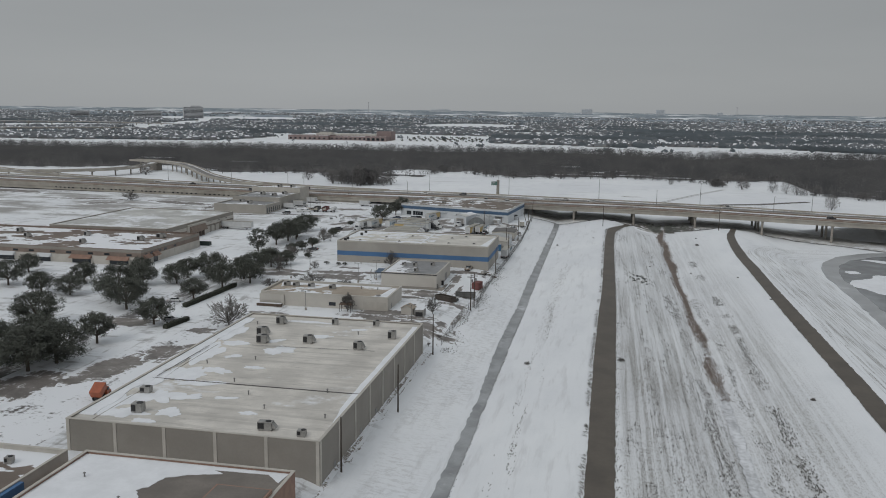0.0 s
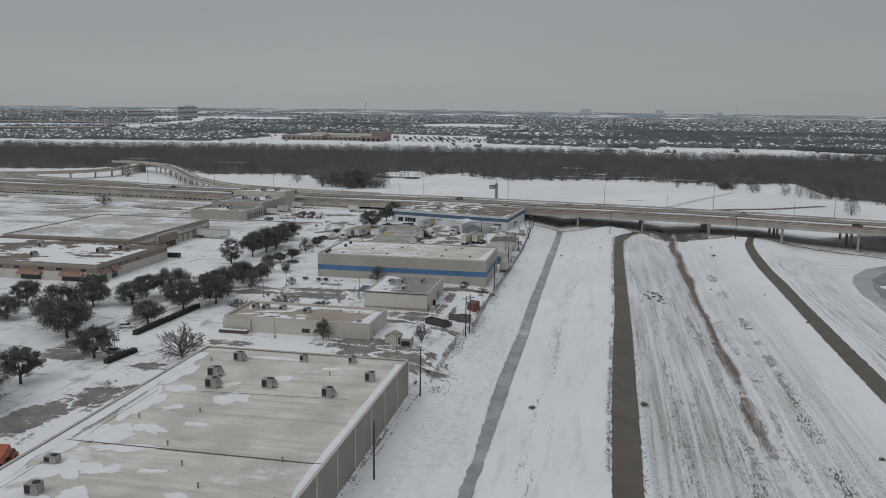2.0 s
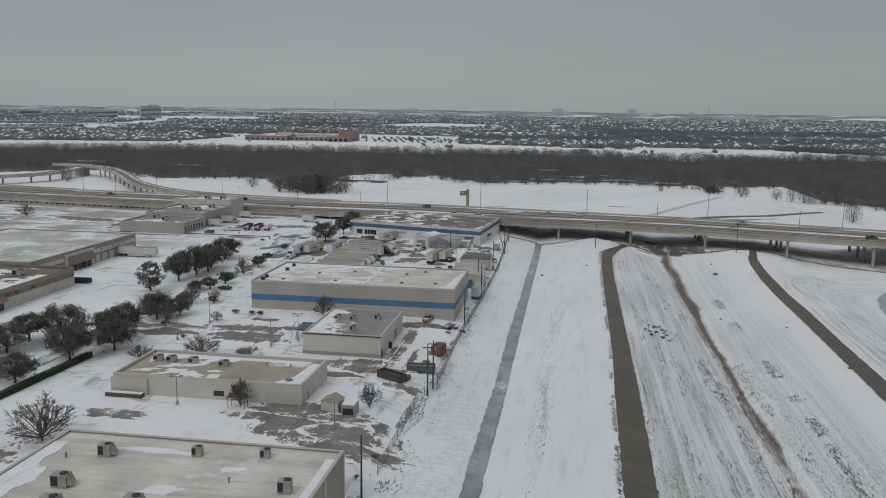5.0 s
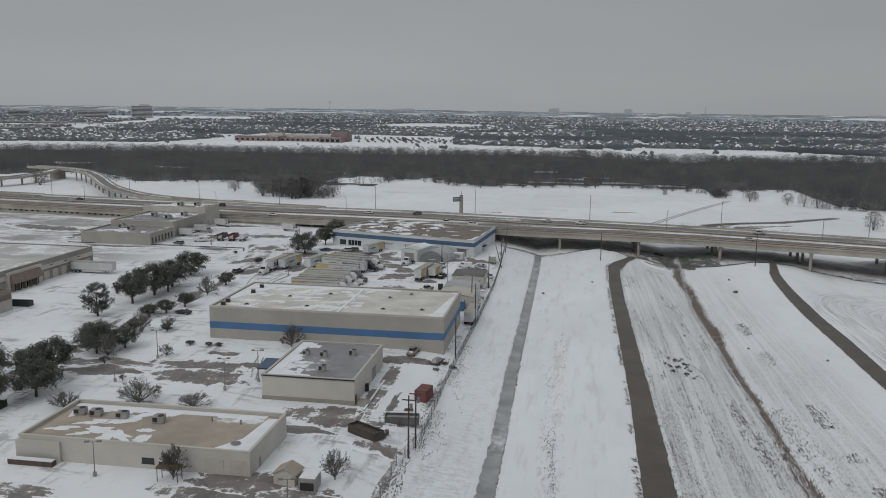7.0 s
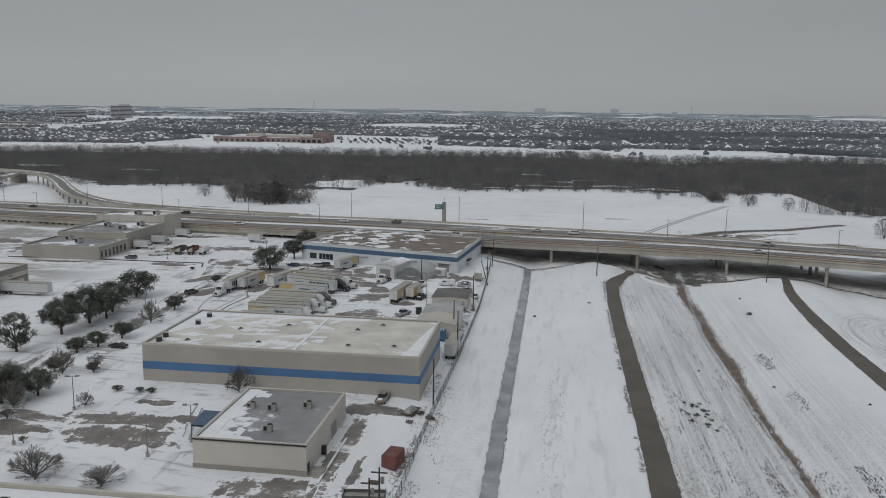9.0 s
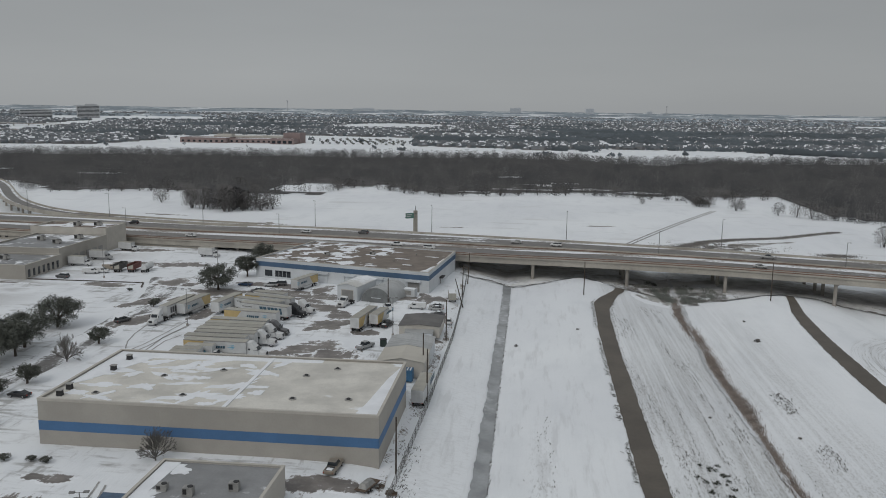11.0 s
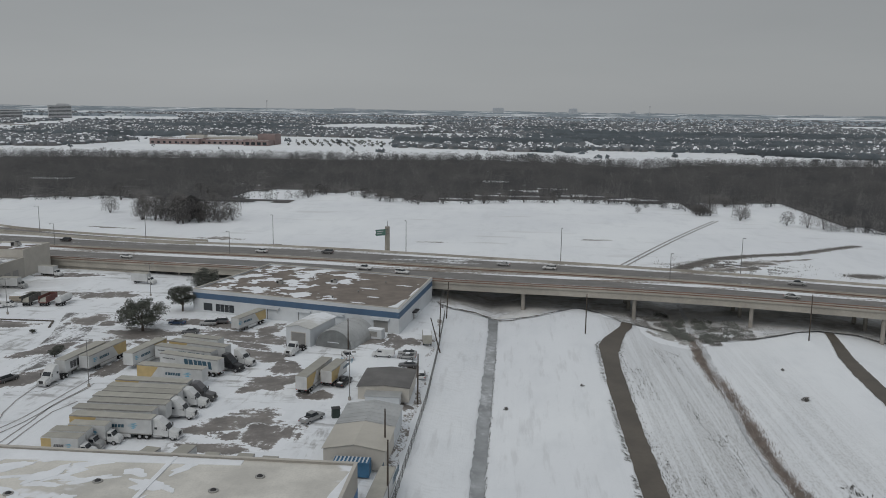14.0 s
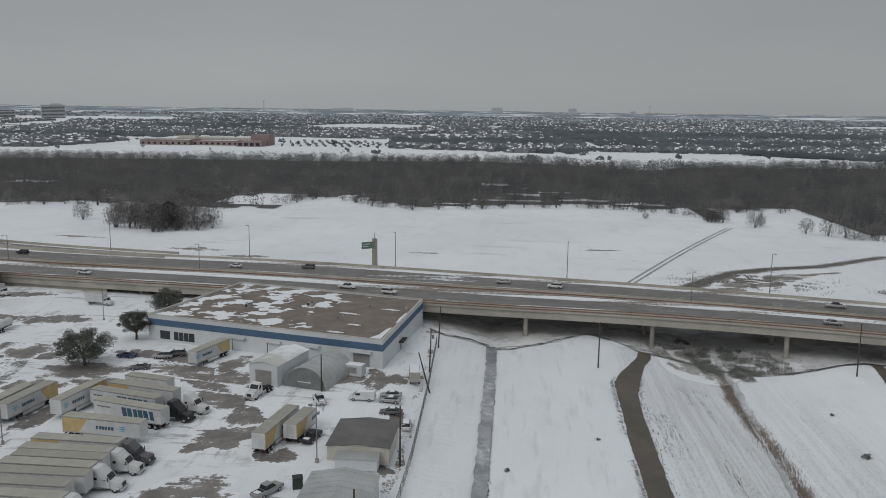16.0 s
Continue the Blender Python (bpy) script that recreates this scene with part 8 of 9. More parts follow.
def box_truck(x, y, turn, length=8.4, label="", amber=True, cab=None, high=3.7):
    t = thing("box_truck", label or "white box truck with a small cab parked in snow", "truck", x, y, ground_z(x, y), turn, "box trucks")
    a, b, w = -length / 2, length / 2 - 2.3, 1.22
    part("box", Geo().box(a, -w, 0.95, b, w, high - 0.05), M_TRWHITE, t)
    part("roof", Geo().box(a + 0.02, -w + 0.03, high - 0.05, b - 0.02, w - 0.03, high), M_TRROOF, t, "grimy tan roof")
    f = length / 2
    cabm = cab or P_WHITE
    part("cab", softened(flank(Geo(), [(b + 0.05, 0.55), (f - 0.05, 0.5), (f, 1.1), (f - 0.25, 1.45), (f - 1.0, 1.6), (f - 1.45, 2.35), (b + 0.05, 2.42)], 1.05, 0.14), "cab", cabm, 0.10, 2), None, t)
    part("windscreen", Geo().hexa([(f - 1.03, -0.85, 1.62), (f - 0.98, -0.85, 1.6), (f - 0.98, 0.85, 1.6), (f - 1.03, 0.85, 1.62), (f - 1.47, -0.8, 2.3), (f - 1.4, -0.8, 2.3), (f - 1.4, 0.8, 2.3), (f - 1.47, 0.8, 2.3)]), M_GLASS, t)
    for s in (-1, 1):
        part("side_window", Geo().box(b + 0.25, s * 0.97 - 0.02, 1.6, f - 1.3, s * 0.97 + 0.04, 2.15), M_GLASS, t)
        part("headlight", Geo().box(f - 0.1, s * 0.8 - 0.14, 0.8, f + 0.02, s * 0.8 + 0.14, 1.05), M_LAMP, t)
        wheel(t, f - 0.95, s * 0.95, 0.42, 0.28)
        wheel(t, a + 1.6, s * 0.95, 0.42, 0.45)
        if amber:
            part("amber_panel", Geo().box(a, s * (w + 0.006) - 0.006, 1.1, a + 1.8, s * (w + 0.006) + 0.006, high - 0.2), M_AMBER, t)
            letter_bars(t, a + 2.2, a + 4.0, 1.9, 2.5, s * (w + 0.001), M_GREYINK, 6)
            emblem(t, a + 5.0, 2.3, s * (w + 0.001), 0.7)
    part("chassis", Geo().box(a + 0.3, -0.45, 0.55, f - 0.5, 0.45, 0.95), M_DARK, t)
    part("bumper", Geo().box(f - 0.12, -1.0, 0.38, f + 0.08, 1.0, 0.6), M_CHROME, t)
    return t


BODY = {"sedan": (4.7, 0.90, [(-2.3, 0.35), (2.3, 0.32), (2.35, 0.65), (2.1, 0.82), (1.0, 0.95), (-1.6, 1.0), (-2.25, 0.95), (-2.35, 0.7)], [(-1.75, 0.97), (1.15, 0.93), (0.35, 1.40), (-0.85, 1.42)]),
        "suv": (4.8, 0.95, [(-2.35, 0.4), (2.35, 0.38), (2.4, 0.8), (2.2, 1.0), (1.1, 1.1), (-2.3, 1.12), (-2.4, 0.8)], [(-2.28, 1.1), (1.2, 1.08), (0.5, 1.68), (-1.95, 1.72)]),
        "van": (5.6, 1.0, [(-2.75, 0.4), (2.75, 0.38), (2.8, 0.85), (2.55, 1.1), (1.85, 1.25), (-2.75, 1.25)], [(-2.75, 1.23), (1.95, 1.22), (1.15, 1.95), (-2.7, 2.0)]),
        "pickup": (5.7, 0.98, [(-2.85, 0.45), (2.8, 0.42), (2.85, 0.9), (2.6, 1.08), (1.2, 1.15), (-2.85, 1.12)], [(-0.95, 1.1), (1.3, 1.12), (0.65, 1.78), (-0.75, 1.8)])}


def car(kind, x, y, turn, paint_mat, label, z=None, snow=True):
    length, w, lower, upper = BODY[kind]
    c = thing({"sedan": "sedan_car", "suv": "suv_car", "van": "cargo_van", "pickup": "pickup_truck"}[kind], label, "car" if kind != "van" else "van", x, y, ground_z(x, y) if z is None else z, turn, "cars")
    part("body", softened(flank(Geo(), lower, w, 0.10), "body", paint_mat, 0.10, 2), None, c)
    part("greenhouse", softened(flank(Geo(), upper, w - 0.12, 0.16), "greenhouse", paint_mat if kind == "van" else M_GLASS, 0.08, 2), None, c)
    xs = [p[0] for p in upper]
    zt = max(p[1] for p in upper)
    part("roof", Geo().box(upper[3][0] - 0.02, -w + 0.30, zt - 0.03, upper[2][0] + 0.05, w - 0.30, zt + 0.04), paint_mat, c)
    if snow and kind != "pickup":
        part("roof_snow", Geo().box(upper[3][0] + 0.05, -w + 0.36, zt + 0.04, upper[2][0] - 0.1, w - 0.36, zt + 0.12, 0.08, 0.08), M_SNOW, c, "thin cap of snow")
    if kind == "pickup":
        part("bed", Geo().box(-2.75, -0.72, 1.12, -1.05, 0.72, 1.135), M_DARK, c, "dark open load bed")
        part("load_snow", Geo().box(-2.6, -0.6, 1.135, -1.7, 0.5, 1.25, 0.15, 0.1), M_SNOW, c)
    if kind == "van":
        part("windscreen", Geo().hexa([(1.9, -0.8, 1.27), (1.97, -0.8, 1.24), (1.97, 0.8, 1.24), (1.9, 0.8, 1.27), (1.2, -0.72, 1.9), (1.27, -0.72, 1.88), (1.27, 0.72, 1.88), (1.2, 0.72, 1.9)]), M_GLASS, c)
        for s in (-1, 1):
            part("side_window", Geo().box(0.3, s * 0.84 - 0.03, 1.3, 1.3, s * 0.84 + 0.03, 1.75), M_GLASS, c)
    f = max(p[0] for p in lower)
    for s in (-1, 1):
        part("headlight", Geo().box(f - 0.12, s * w * 0.72 - 0.16, 0.62, f + 0.01, s * w * 0.72 + 0.16, 0.78), M_LAMP, c)
        part("tail_lamp", Geo().box(-f - 0.0, s * w * 0.8 - 0.12, 0.68, -f + 0.1, s * w * 0.8 + 0.12, 0.88), M_TAIL, c)
        for dx in (0.31, -0.29):
            wheel(c, dx * length, s * (w - 0.1), 0.34, 0.22)
    return c


# the row of trailers in the yard, and what stands in front of them
ROW = [(-93.1, 368.6, "amber", -1), (-94.6, 372.4, "", -0.5), (-93.6, 376.1, "", 0), (-94.2, 379.2, "", -1), (-93.8, 382.2, "", -0.5), (-94.2, 385.0, "", -1), (-94.4, 388.9, "amber", -2), (-94.5, 398.4, "amber", -7),
       (-93.2, 406.2, "word", 165), (-96.9, 412.0, "word", 165.5), (-95.2, 416.4, "amber", -14), (-96.8, 422.4, "", -14)]
for k, (x, y, style, turn) in enumerate(ROW):
    label = {"amber": "white semi-trailer with an amber rear panel and blue emblem", "word": "white semi-trailer with a bold teal wordmark", "word_front": "white semi-trailer with a teal wordmark near its nose"}.get(style, "")
    trailer(x, y, turn, 10.5 if k == 11 else 15.6, style, 4.1 if k != 11 else 3.9, label)
for x, y, m, lab in ((-84.6, 368.8, P_WHITE, "white sleeper truck tractor coupled to a trailer"), (-85.6, 379.0, P_WHITE, "white sleeper truck tractor coupled to a trailer"), (-85.6, 385.2, P_WHITE, "white sleeper truck tractor coupled to a trailer"),
                     (-85.4, 388.9, P_GREY, "dark grey truck tractor coupled to a trailer"), (-86.0, 409.0, P_BLACK, "black sleeper truck tractor coupled to a trailer"), (-84.6, 413.4, P_WHITE, "white sleeper truck tractor coupled to a trailer")):
    tractor(x, y, -14.0 if y > 400 else -1.0, m, lab)
box_truck(-96.4, 359.3, 0, 9.0), box_truck(-96.6, 362.4, 1, 9.0, "white box truck with a snow-dusted grey cab", False, P_SILVER), box_truck(-94.8, 365.4, 0, 9.2)
trailer(-107.0, 412.6, -100, 13.5, "amber", 4.1, "white trailer with amber panel parked across the row")
# two rigs by the west entrance
trailer(-119.6, 406.6, -96, 15.6, "black_word", 4.1, "white semi-trailer with a bold black wordmark")
tractor(-120.6, 396.0, -96, P_WHITE, "white sleeper truck tractor facing the yard gate")
trailer(-115.9, 409.6, -98, 14.2, "amber", 4.1, "white semi-trailer with amber panel beside a rig")
# in the middle of the yard
trailer(-63.6, 401.6, 81, 14.6, "amber", 4.1, "white semi-trailer with amber rear standing alone")
trailer(-59.8, 404.0, 80, 9.0, "amber", 3.9, "short white pup trailer with a pale roof")
trailer(-92.9, 446.4, -107, 12.5, "amber", 4.0, "white semi-trailer backed to a warehouse dock")
tractor(-74.0, 424.6, -104, P_WHITE, "white day-cab truck tractor parked before a shed", False)
# behind the blue band warehouse
trailer(-80.5, 351.0, 82, 10.0, "", 3.9), trailer(-74.8, 352.5, 84, 10.0, "", 3.9), box_truck(-69.4, 353.5, 86, 8.4, "", False), trailer(-63.8, 351.0, 88, 8.8, "", 3.8), trailer(-59.6, 350.4, 88, 8.8, "", 3.8)
trailer(-40.6, 350.6, 88, 12.0, "word_front", 3.9, "white semi-trailer wedged between a hall and the fence")
# by the western buildings
trailer(-180.0, 384.2, 0, 16.0, "", 4.1, "long white semi-trailer at a loading dock")
for x, y, turn, lab in ((-185.5, 470.7, 0, "white delivery truck backed to a dock"), (-184.5, 484.0, 0, "grey delivery truck backed to a dock"), (-183.5, 504.5, -10, "white delivery truck beside the stepped building"), (-146.0, 497.0, -10, "white delivery truck parked by the viaduct")):
    box_truck(x, y, turn, 8.6, lab, False, P_SILVER if "grey" in lab else P_WHITE)
for k, (x, y) in enumerate(((-166.4, 464.0), (-161.4, 464.6), (-156.7, 465.2))):
    t = thing("tanker_trailer" if k == 2 else "open_trailer", ("round white tank trailer", "rust red open freight trailer", "grey open freight trailer")[2 - k] + " parked on snow", "trailer", x, y, ground_z(x, y), 92, "parked freight trailers")
    if k == 2:
        part("tank", Geo().cyl((-3.4, 0, 1.9), 1.05, 6.8, "x", 14), M_TRWHITE, t)
    else:
        part("body", Geo().box(-3.4, -1.2, 1.0, 3.4, 1.2, 1.2).box(-3.4, -1.2, 1.2, 3.4, -1.12, 3.0).box(-3.4, 1.12, 1.2, 3.4, 1.2, 3.0).box(3.3, -1.12, 1.2, 3.4, 1.12, 3.0), (M_GREYBIN, M_REDBOX)[k], t)
        part("load", Geo().box(-3.2, -1.1, 1.2, 3.2, 1.1, 2.2, 0.3, 0.2), M_TRROOF, t)
    part("chassis", Geo().box(-3.6, -0.5, 0.7, 3.6, 0.5, 1.0), M_DARK, t)
    for dx in (-2.6, -1.4):
        for s in (-1, 1):
            wheel(t, dx, s * 0.95, 0.45, 0.4)
for kind, x, y, turn, m, lab in (
        ("pickup", -59.0, 380.3, 62, P_SILVER, "silver pickup truck standing in the yard"), ("pickup", -57.3, 402.3, 78, P_BLACK, "black pickup truck with snow in its bed"), ("pickup", -60.4, 421.6, 115, P_WHITE, "white pickup truck parked by a pole"),
        ("van", -52.0, 424.6, 180, P_WHITE, "white cargo van parked in snow"), ("sedan", -46.4, 427.6, 185, P_SILVER, "silver sedan parked in a close row"), ("sedan", -46.2, 424.6, 178, P_SILVER, "silver sedan parked in a close row"),
        ("sedan", -45.0, 418.4, 182, P_GREY, "grey sedan parked beside a shed"), ("suv", -41.3, 413.6, 95, P_WHITE, "white car parked nose to the fence"), ("suv", -104.6, 446.8, 190, P_SILVER, "silver estate car on wet asphalt"),
        ("suv", -102.2, 449.0, 190, P_GREY, "dark estate car on wet asphalt"), ("sedan", -106.2, 438.0, 195, P_GREY, "grey sedan on slushy asphalt"), ("sedan", -113.4, 446.6, 180, P_BLUE, "dark sedan half hidden by a tree"),
        ("sedan", -122.2, 335.0, 175, P_BLACK, "black sedan parked under small trees"), ("suv", -179.6, 448.6, 170, P_GREY, "grey car beside the stepped building"), ("van", -174.2, 457.6, 10, P_WHITE, "white van in a row"),
        ("van", -171.4, 459.2, 10, P_WHITE, "white van in a row"), ("van", -171.2, 465.6, 10, P_TAN, "sand coloured van in a row"), ("sedan", -162.6, 388.0, 60, P_BLACK, "dark car beside a long trailer"),
        ("pickup", -50.2, 310.2, 85, P_TAN, "brown pickup truck against a wall"), ("sedan", -130.6, 232.6, 20, P_WHITE, "white car under snow by a hedge"),
        ("suv", -130.5, 395.0, 70, P_GREY, "grey car at the yard entrance"), ("sedan", -120.2, 210.8, 10, P_SILVER, "car buried in snow by a hedge")):
    car(kind, x, y, turn, m, lab)
# cars on the highway
for kind, x, share, way, m in (("suv", -240, 0.24, 1, P_GREY), ("sedan", -165, 0.20, 1, P_WHITE), ("pickup", -72, 0.26, 1, P_WHITE), ("suv", -58, 0.20, 1, P_WHITE), ("sedan", 62, 0.2, 1, P_SILVER), ("suv", 118, 0.26, 1, P_BLACK),
                               ("sedan", -300, 0.70, -1, P_BLACK), ("suv", -208, 0.78, -1, P_BLACK), ("sedan", -118, 0.70, -1, P_WHITE), ("suv", -92, 0.8, -1, P_GREY), ("sedan", -24, 0.74, -1, P_SILVER), ("suv", -8, 0.70, -1, P_WHITE),
                               ("pickup", 70, 0.76, -1, P_SILVER), ("sedan", 150, 0.7, -1, P_WHITE)):
    y0, top, w = soft_hwy(x)
    y1, _, w1 = soft_hwy(x + 4)
    a = math.degrees(math.atan2(y1 + share * w1 - y0 - share * w, 4))
    car(kind, x, y0 + share * w, a + (180 if way < 0 else 0), m, {"suv": "suv", "sedan": "sedan", "pickup": "pickup truck"}[kind] + " on the wet highway lanes", top - 0.79, False)

# the orange machine beside hall A
loader = thing("dump_truck", "small orange dump truck with its bed raised", "truck", -101.6, 149.0, ground_z(-102, 147), 98)
part("bed", Geo().hexa([(-2.2, -1.1, 1.0), (0.6, -1.1, 2.3), (0.6, 1.1, 2.3), (-2.2, 1.1, 1.0), (-2.9, -1.2, 2.3), (-0.1, -1.2, 3.6), (-0.1, 1.2, 3.6), (-2.9, 1.2, 2.3)]), M_ORANGE, loader)
part("cab", flank(Geo(), [(0.7, 0.6), (2.6, 0.55), (2.6, 1.2), (2.0, 1.5), (1.6, 2.2), (0.7, 2.25)], 1.0, 0.12), M_ORANGE, loader)
part("window", Geo().box(0.9, -1.01, 1.5, 1.7, 1.01, 2.05), M_GLASS, loader)
part("chassis", Geo().box(-2.2, -0.5, 0.5, 2.3, 0.5, 0.8), M_DARK, loader)
for dx in (1.8, -1.4):
    for s in (-1, 1):
        wheel(loader, dx, s * 0.9, 0.45, 0.35)


# ---------------------------------------------------------------- sheds, bins and yard things
def gable_shed(name, label, x, y, turn, w, d, eave, ridge, wall, roof, z=None, ribs=0, door=None):
    """A shed whose front faces -y before the turn; its ridge runs along y."""
    s = thing(name, label, "shed", x, y, ground_z(x, y) - 0.2 if z is None else z, turn)
    part("wall", Geo().across([(-w / 2, 0), (w / 2, 0), (w / 2, eave), (0, ridge), (-w / 2, eave)], 0, d), wall, s)
    for sgn in (-1, 1):
        part("roof_slope", Geo().hexa([(0, -0.25, ridge), (sgn * (w / 2 + 0.25), -0.25, eave - 0.12), (sgn * (w / 2 + 0.25), d + 0.25, eave - 0.12), (0, d + 0.25, ridge),
                                       (0, -0.25, ridge + 0.1), (sgn * (w / 2 + 0.25), -0.25, eave - 0.02), (sgn * (w / 2 + 0.25), d + 0.25, eave - 0.02), (0, d + 0.25, ridge + 0.1)]), roof, s)
        for k in range(ribs):
            yy = d * (k + 0.5) / ribs
            part("roof_rib", Geo().rod((0, yy, ridge + 0.11), (sgn * (w / 2 + 0.2), yy, eave), 0.05, n=4), roof, s)
    if door:
        part("roller_door", Geo().box(door[0], -0.06, 0, door[1], 0.02, door[2]), M_DOOR, s)
        part("door_frame", Geo().box(door[0] - 0.15, -0.09, 0, door[0], 0.02, door[2] + 0.15).box(door[1], -0.09, 0, door[1] + 0.15, 0.02, door[2] + 0.15).box(door[0], -0.09, door[2], door[1], 0.02, door[2] + 0.15), M_TANTRIM, s)
    return s


gable_shed("white_shed", "tall white metal shed with a roller door", -74.8, 430.2, -14.6, 6.9, 14, 5.0, 5.7, M_WHITEWALL, M_ROOF_PALE, door=(-1.9, 2.0, 3.7))
hut = thing("quonset_hut", "rounded grey metal hut with a streak of snow", "shed", -65.6, 429.6, -0.2, -14.6)
arc = [(5.2 * math.cos(math.pi * k / 16), 4.9 * math.sin(math.pi * k / 16)) for k in range(17)]
part("shell", Geo().across(arc, 0.15, 14), M_METALROOF, hut)
part("end_wall", Geo().across([(0.97 * a, 0.97 * b) for a, b in arc], 0, 0.15), surface("faded_grey_sheet", (0.20, 0.21, 0.21), 0.6, 0.2), hut)
part("snow_streak", Geo().hexa([(-3.6, 1.5, 3.55), (-2.6, 1.5, 4.28), (-2.2, 10, 4.5), (-3.4, 10, 3.75), (-3.65, 1.5, 3.62), (-2.6, 1.5, 4.36), (-2.2, 10, 4.6), (-3.4, 10, 3.85)]), M_SNOW, hut)
part("vent_strip", Geo().box(-1.6, -0.06, 1.5, 1.6, 0.02, 1.7), M_WHITEWALL, hut)
for k in range(6):
    yy = 1.2 + 2.2 * k
    for j in range(16):
        (a0, b0), (a1, b1) = arc[j], arc[j + 1]
        if j == 0:
            g = Geo()
        g.rod((a0 * 1.005, yy, b0 * 1.005), (a1 * 1.005, yy, b1 * 1.005), 0.05, n=4)
    part("rib", g, M_METALROOF, hut)
gable_shed("dark_roof_shed", "cream shed with a low dark grey roof", -47.2, 394.2, 0, 10.8, 12.2, 3.2, 3.6, M_CREAM, M_DARKROOF)
low = thing("lean_to", "low white lean-to beside the dark-roofed shed", "shed", -47.0, 391.4, ground_z(-47, 391.4) - 0.2)
part("wall", Geo().box(-3.6, 0, 0, 3.6, 2.6, 2.0), M_WHITEWALL, low)
part("roof", Geo().hexa([(-3.8, -0.2, 2.0), (3.8, -0.2, 2.0), (3.8, 2.7, 2.3), (-3.8, 2.7, 2.3), (-3.8, -0.2, 2.1), (3.8, -0.2, 2.1), (3.8, 2.7, 2.4), (-3.8, 2.7, 2.4)]), M_METALROOF, low)
for k, x in enumerate((-51.2, -48.2, -45.2)):
    part("wall_panel", Geo().box(x, 394.1, -0.3, x + 2.6, 394.19, 2.6), M_TANTRIM, bpy.data.objects["dark_roof_shed"]).matrix_parent_inverse = bpy.data.objects["dark_roof_shed"].matrix_basis.inverted()
gable_shed("long_cream_shed", "long shed with a cream metal roof", -46.9, 360.8, 0, 10.6, 10.6, 3.7, 4.5, M_CREAM, M_CREAMROOF)
gable_shed("long_grey_shed", "long shed with a galvanised ribbed roof", -46.9, 371.6, 0, 10.6, 10.8, 3.7, 4.5, M_WHITEWALL, M_METALROOF, ribs=6)
gable_shed("garden_shed", "small tan shed with a gabled roof", -56.6, 235.0, -5, 3.6, 3.2, 2.2, 3.1, M_CREAM, M_ROOF_C)
pump = thing("pump_housing", "white metal pump housing with a dark opening", "pump", -52.6, 234.2, ground_z(-52.6, 234.2))
part("case", Geo().box(-1.4, 0, 0, 1.4, 3.0, 2.2), M_AC, pump)
# a dark panel paints the shaded inside of the housing
part("opening", Geo().box(-1.1, -0.05, 0.2, 1.1, 0.03, 1.5), M_DARK, pump)
part("snow_cap", Geo().box(-1.3, 0.1, 2.2, 1.3, 2.9, 2.32, 0.1, 0.1), M_SNOW, pump)
shelter = thing("smoking_shelter", "small dark timber shelter on thin posts", "shelter", -75.0, 233.2, ground_z(-75, 233.2))
part("roof", Geo().hexa([(-2.0, -1.0, 2.3), (2.0, -1.0, 2.3), (2.0, 1.0, 2.3), (-2.0, 1.0, 2.3), (-1.6, -0.3, 2.9), (1.6, -0.3, 2.9), (1.6, 0.3, 2.9), (-1.6, 0.3, 2.9)]), M_SHELTER, shelter)
for a in (-1.7, 1.7):
    for b in (-0.8, 0.8):
        part("post", Geo().cyl((a, b, 0), 0.07, 2.3, n=6), M_DARK, shelter)
container = thing("white_container", "white storage container beside the round hut", "container", -57.4, 440.6, ground_z(-57.4, 440.6), -14)
part("body", Geo().box(-3.0, -1.2, 0.1, 3.0, 1.2, 2.6), M_WHITEWALL, container)
part("snow_cap", Geo().box(-2.9, -1.1, 2.6, 2.9, 1.1, 2.7, 0.1, 0.1), M_SNOW, container)
part("panel", Geo().box(-2.2, -1.23, 0.7, 1.8, -1.19, 2.1), M_AC, container)


def corrugated(parent, length, wide, z0, z1, mat, name="side"):
    """Ribbed steel sides round a box."""
    for sgn in (-1, 1):
        g = Geo().box(-length / 2, sgn * wide / 2 - 0.04, z0, length / 2, sgn * wide / 2 + 0.04, z1)
        k = int(length / 0.6)
        for j in range(k):
            xx = -length / 2 + (j + 0.5) * length / k
            part("rib", Geo().box(xx - 0.1, sgn * wide / 2 - 0.08, z0 + 0.1, xx + 0.1, sgn * wide / 2 + 0.08, z1 - 0.1), mat, parent)
        part(name, g, mat, parent)
    part("end", Geo().box(-length / 2, -wide / 2, z0, -length / 2 + 0.08, wide / 2, z1), mat, parent)
    part("end", Geo().box(length / 2 - 0.08, -wide / 2, z0, length / 2, wide / 2, z1), mat, parent)
    part("base", Geo().box(-length / 2, -wide / 2, z0 - 0.1, length / 2, wide / 2, z0), mat, parent)


def skip(x, y, turn, length, wide, high, mat, label, load):
    s = thing("open_dumpster", label, "dumpster", x, y, ground_z(x, y), turn, "roll-off bins")
    corrugated(s, length, wide, 0.15, high, mat)
    part("load", Geo().box(-length / 2 + 0.1, -wide / 2 + 0.1, 0.15, length / 2 - 0.1, wide / 2 - 0.1, high * 0.7), load, s)
    return s


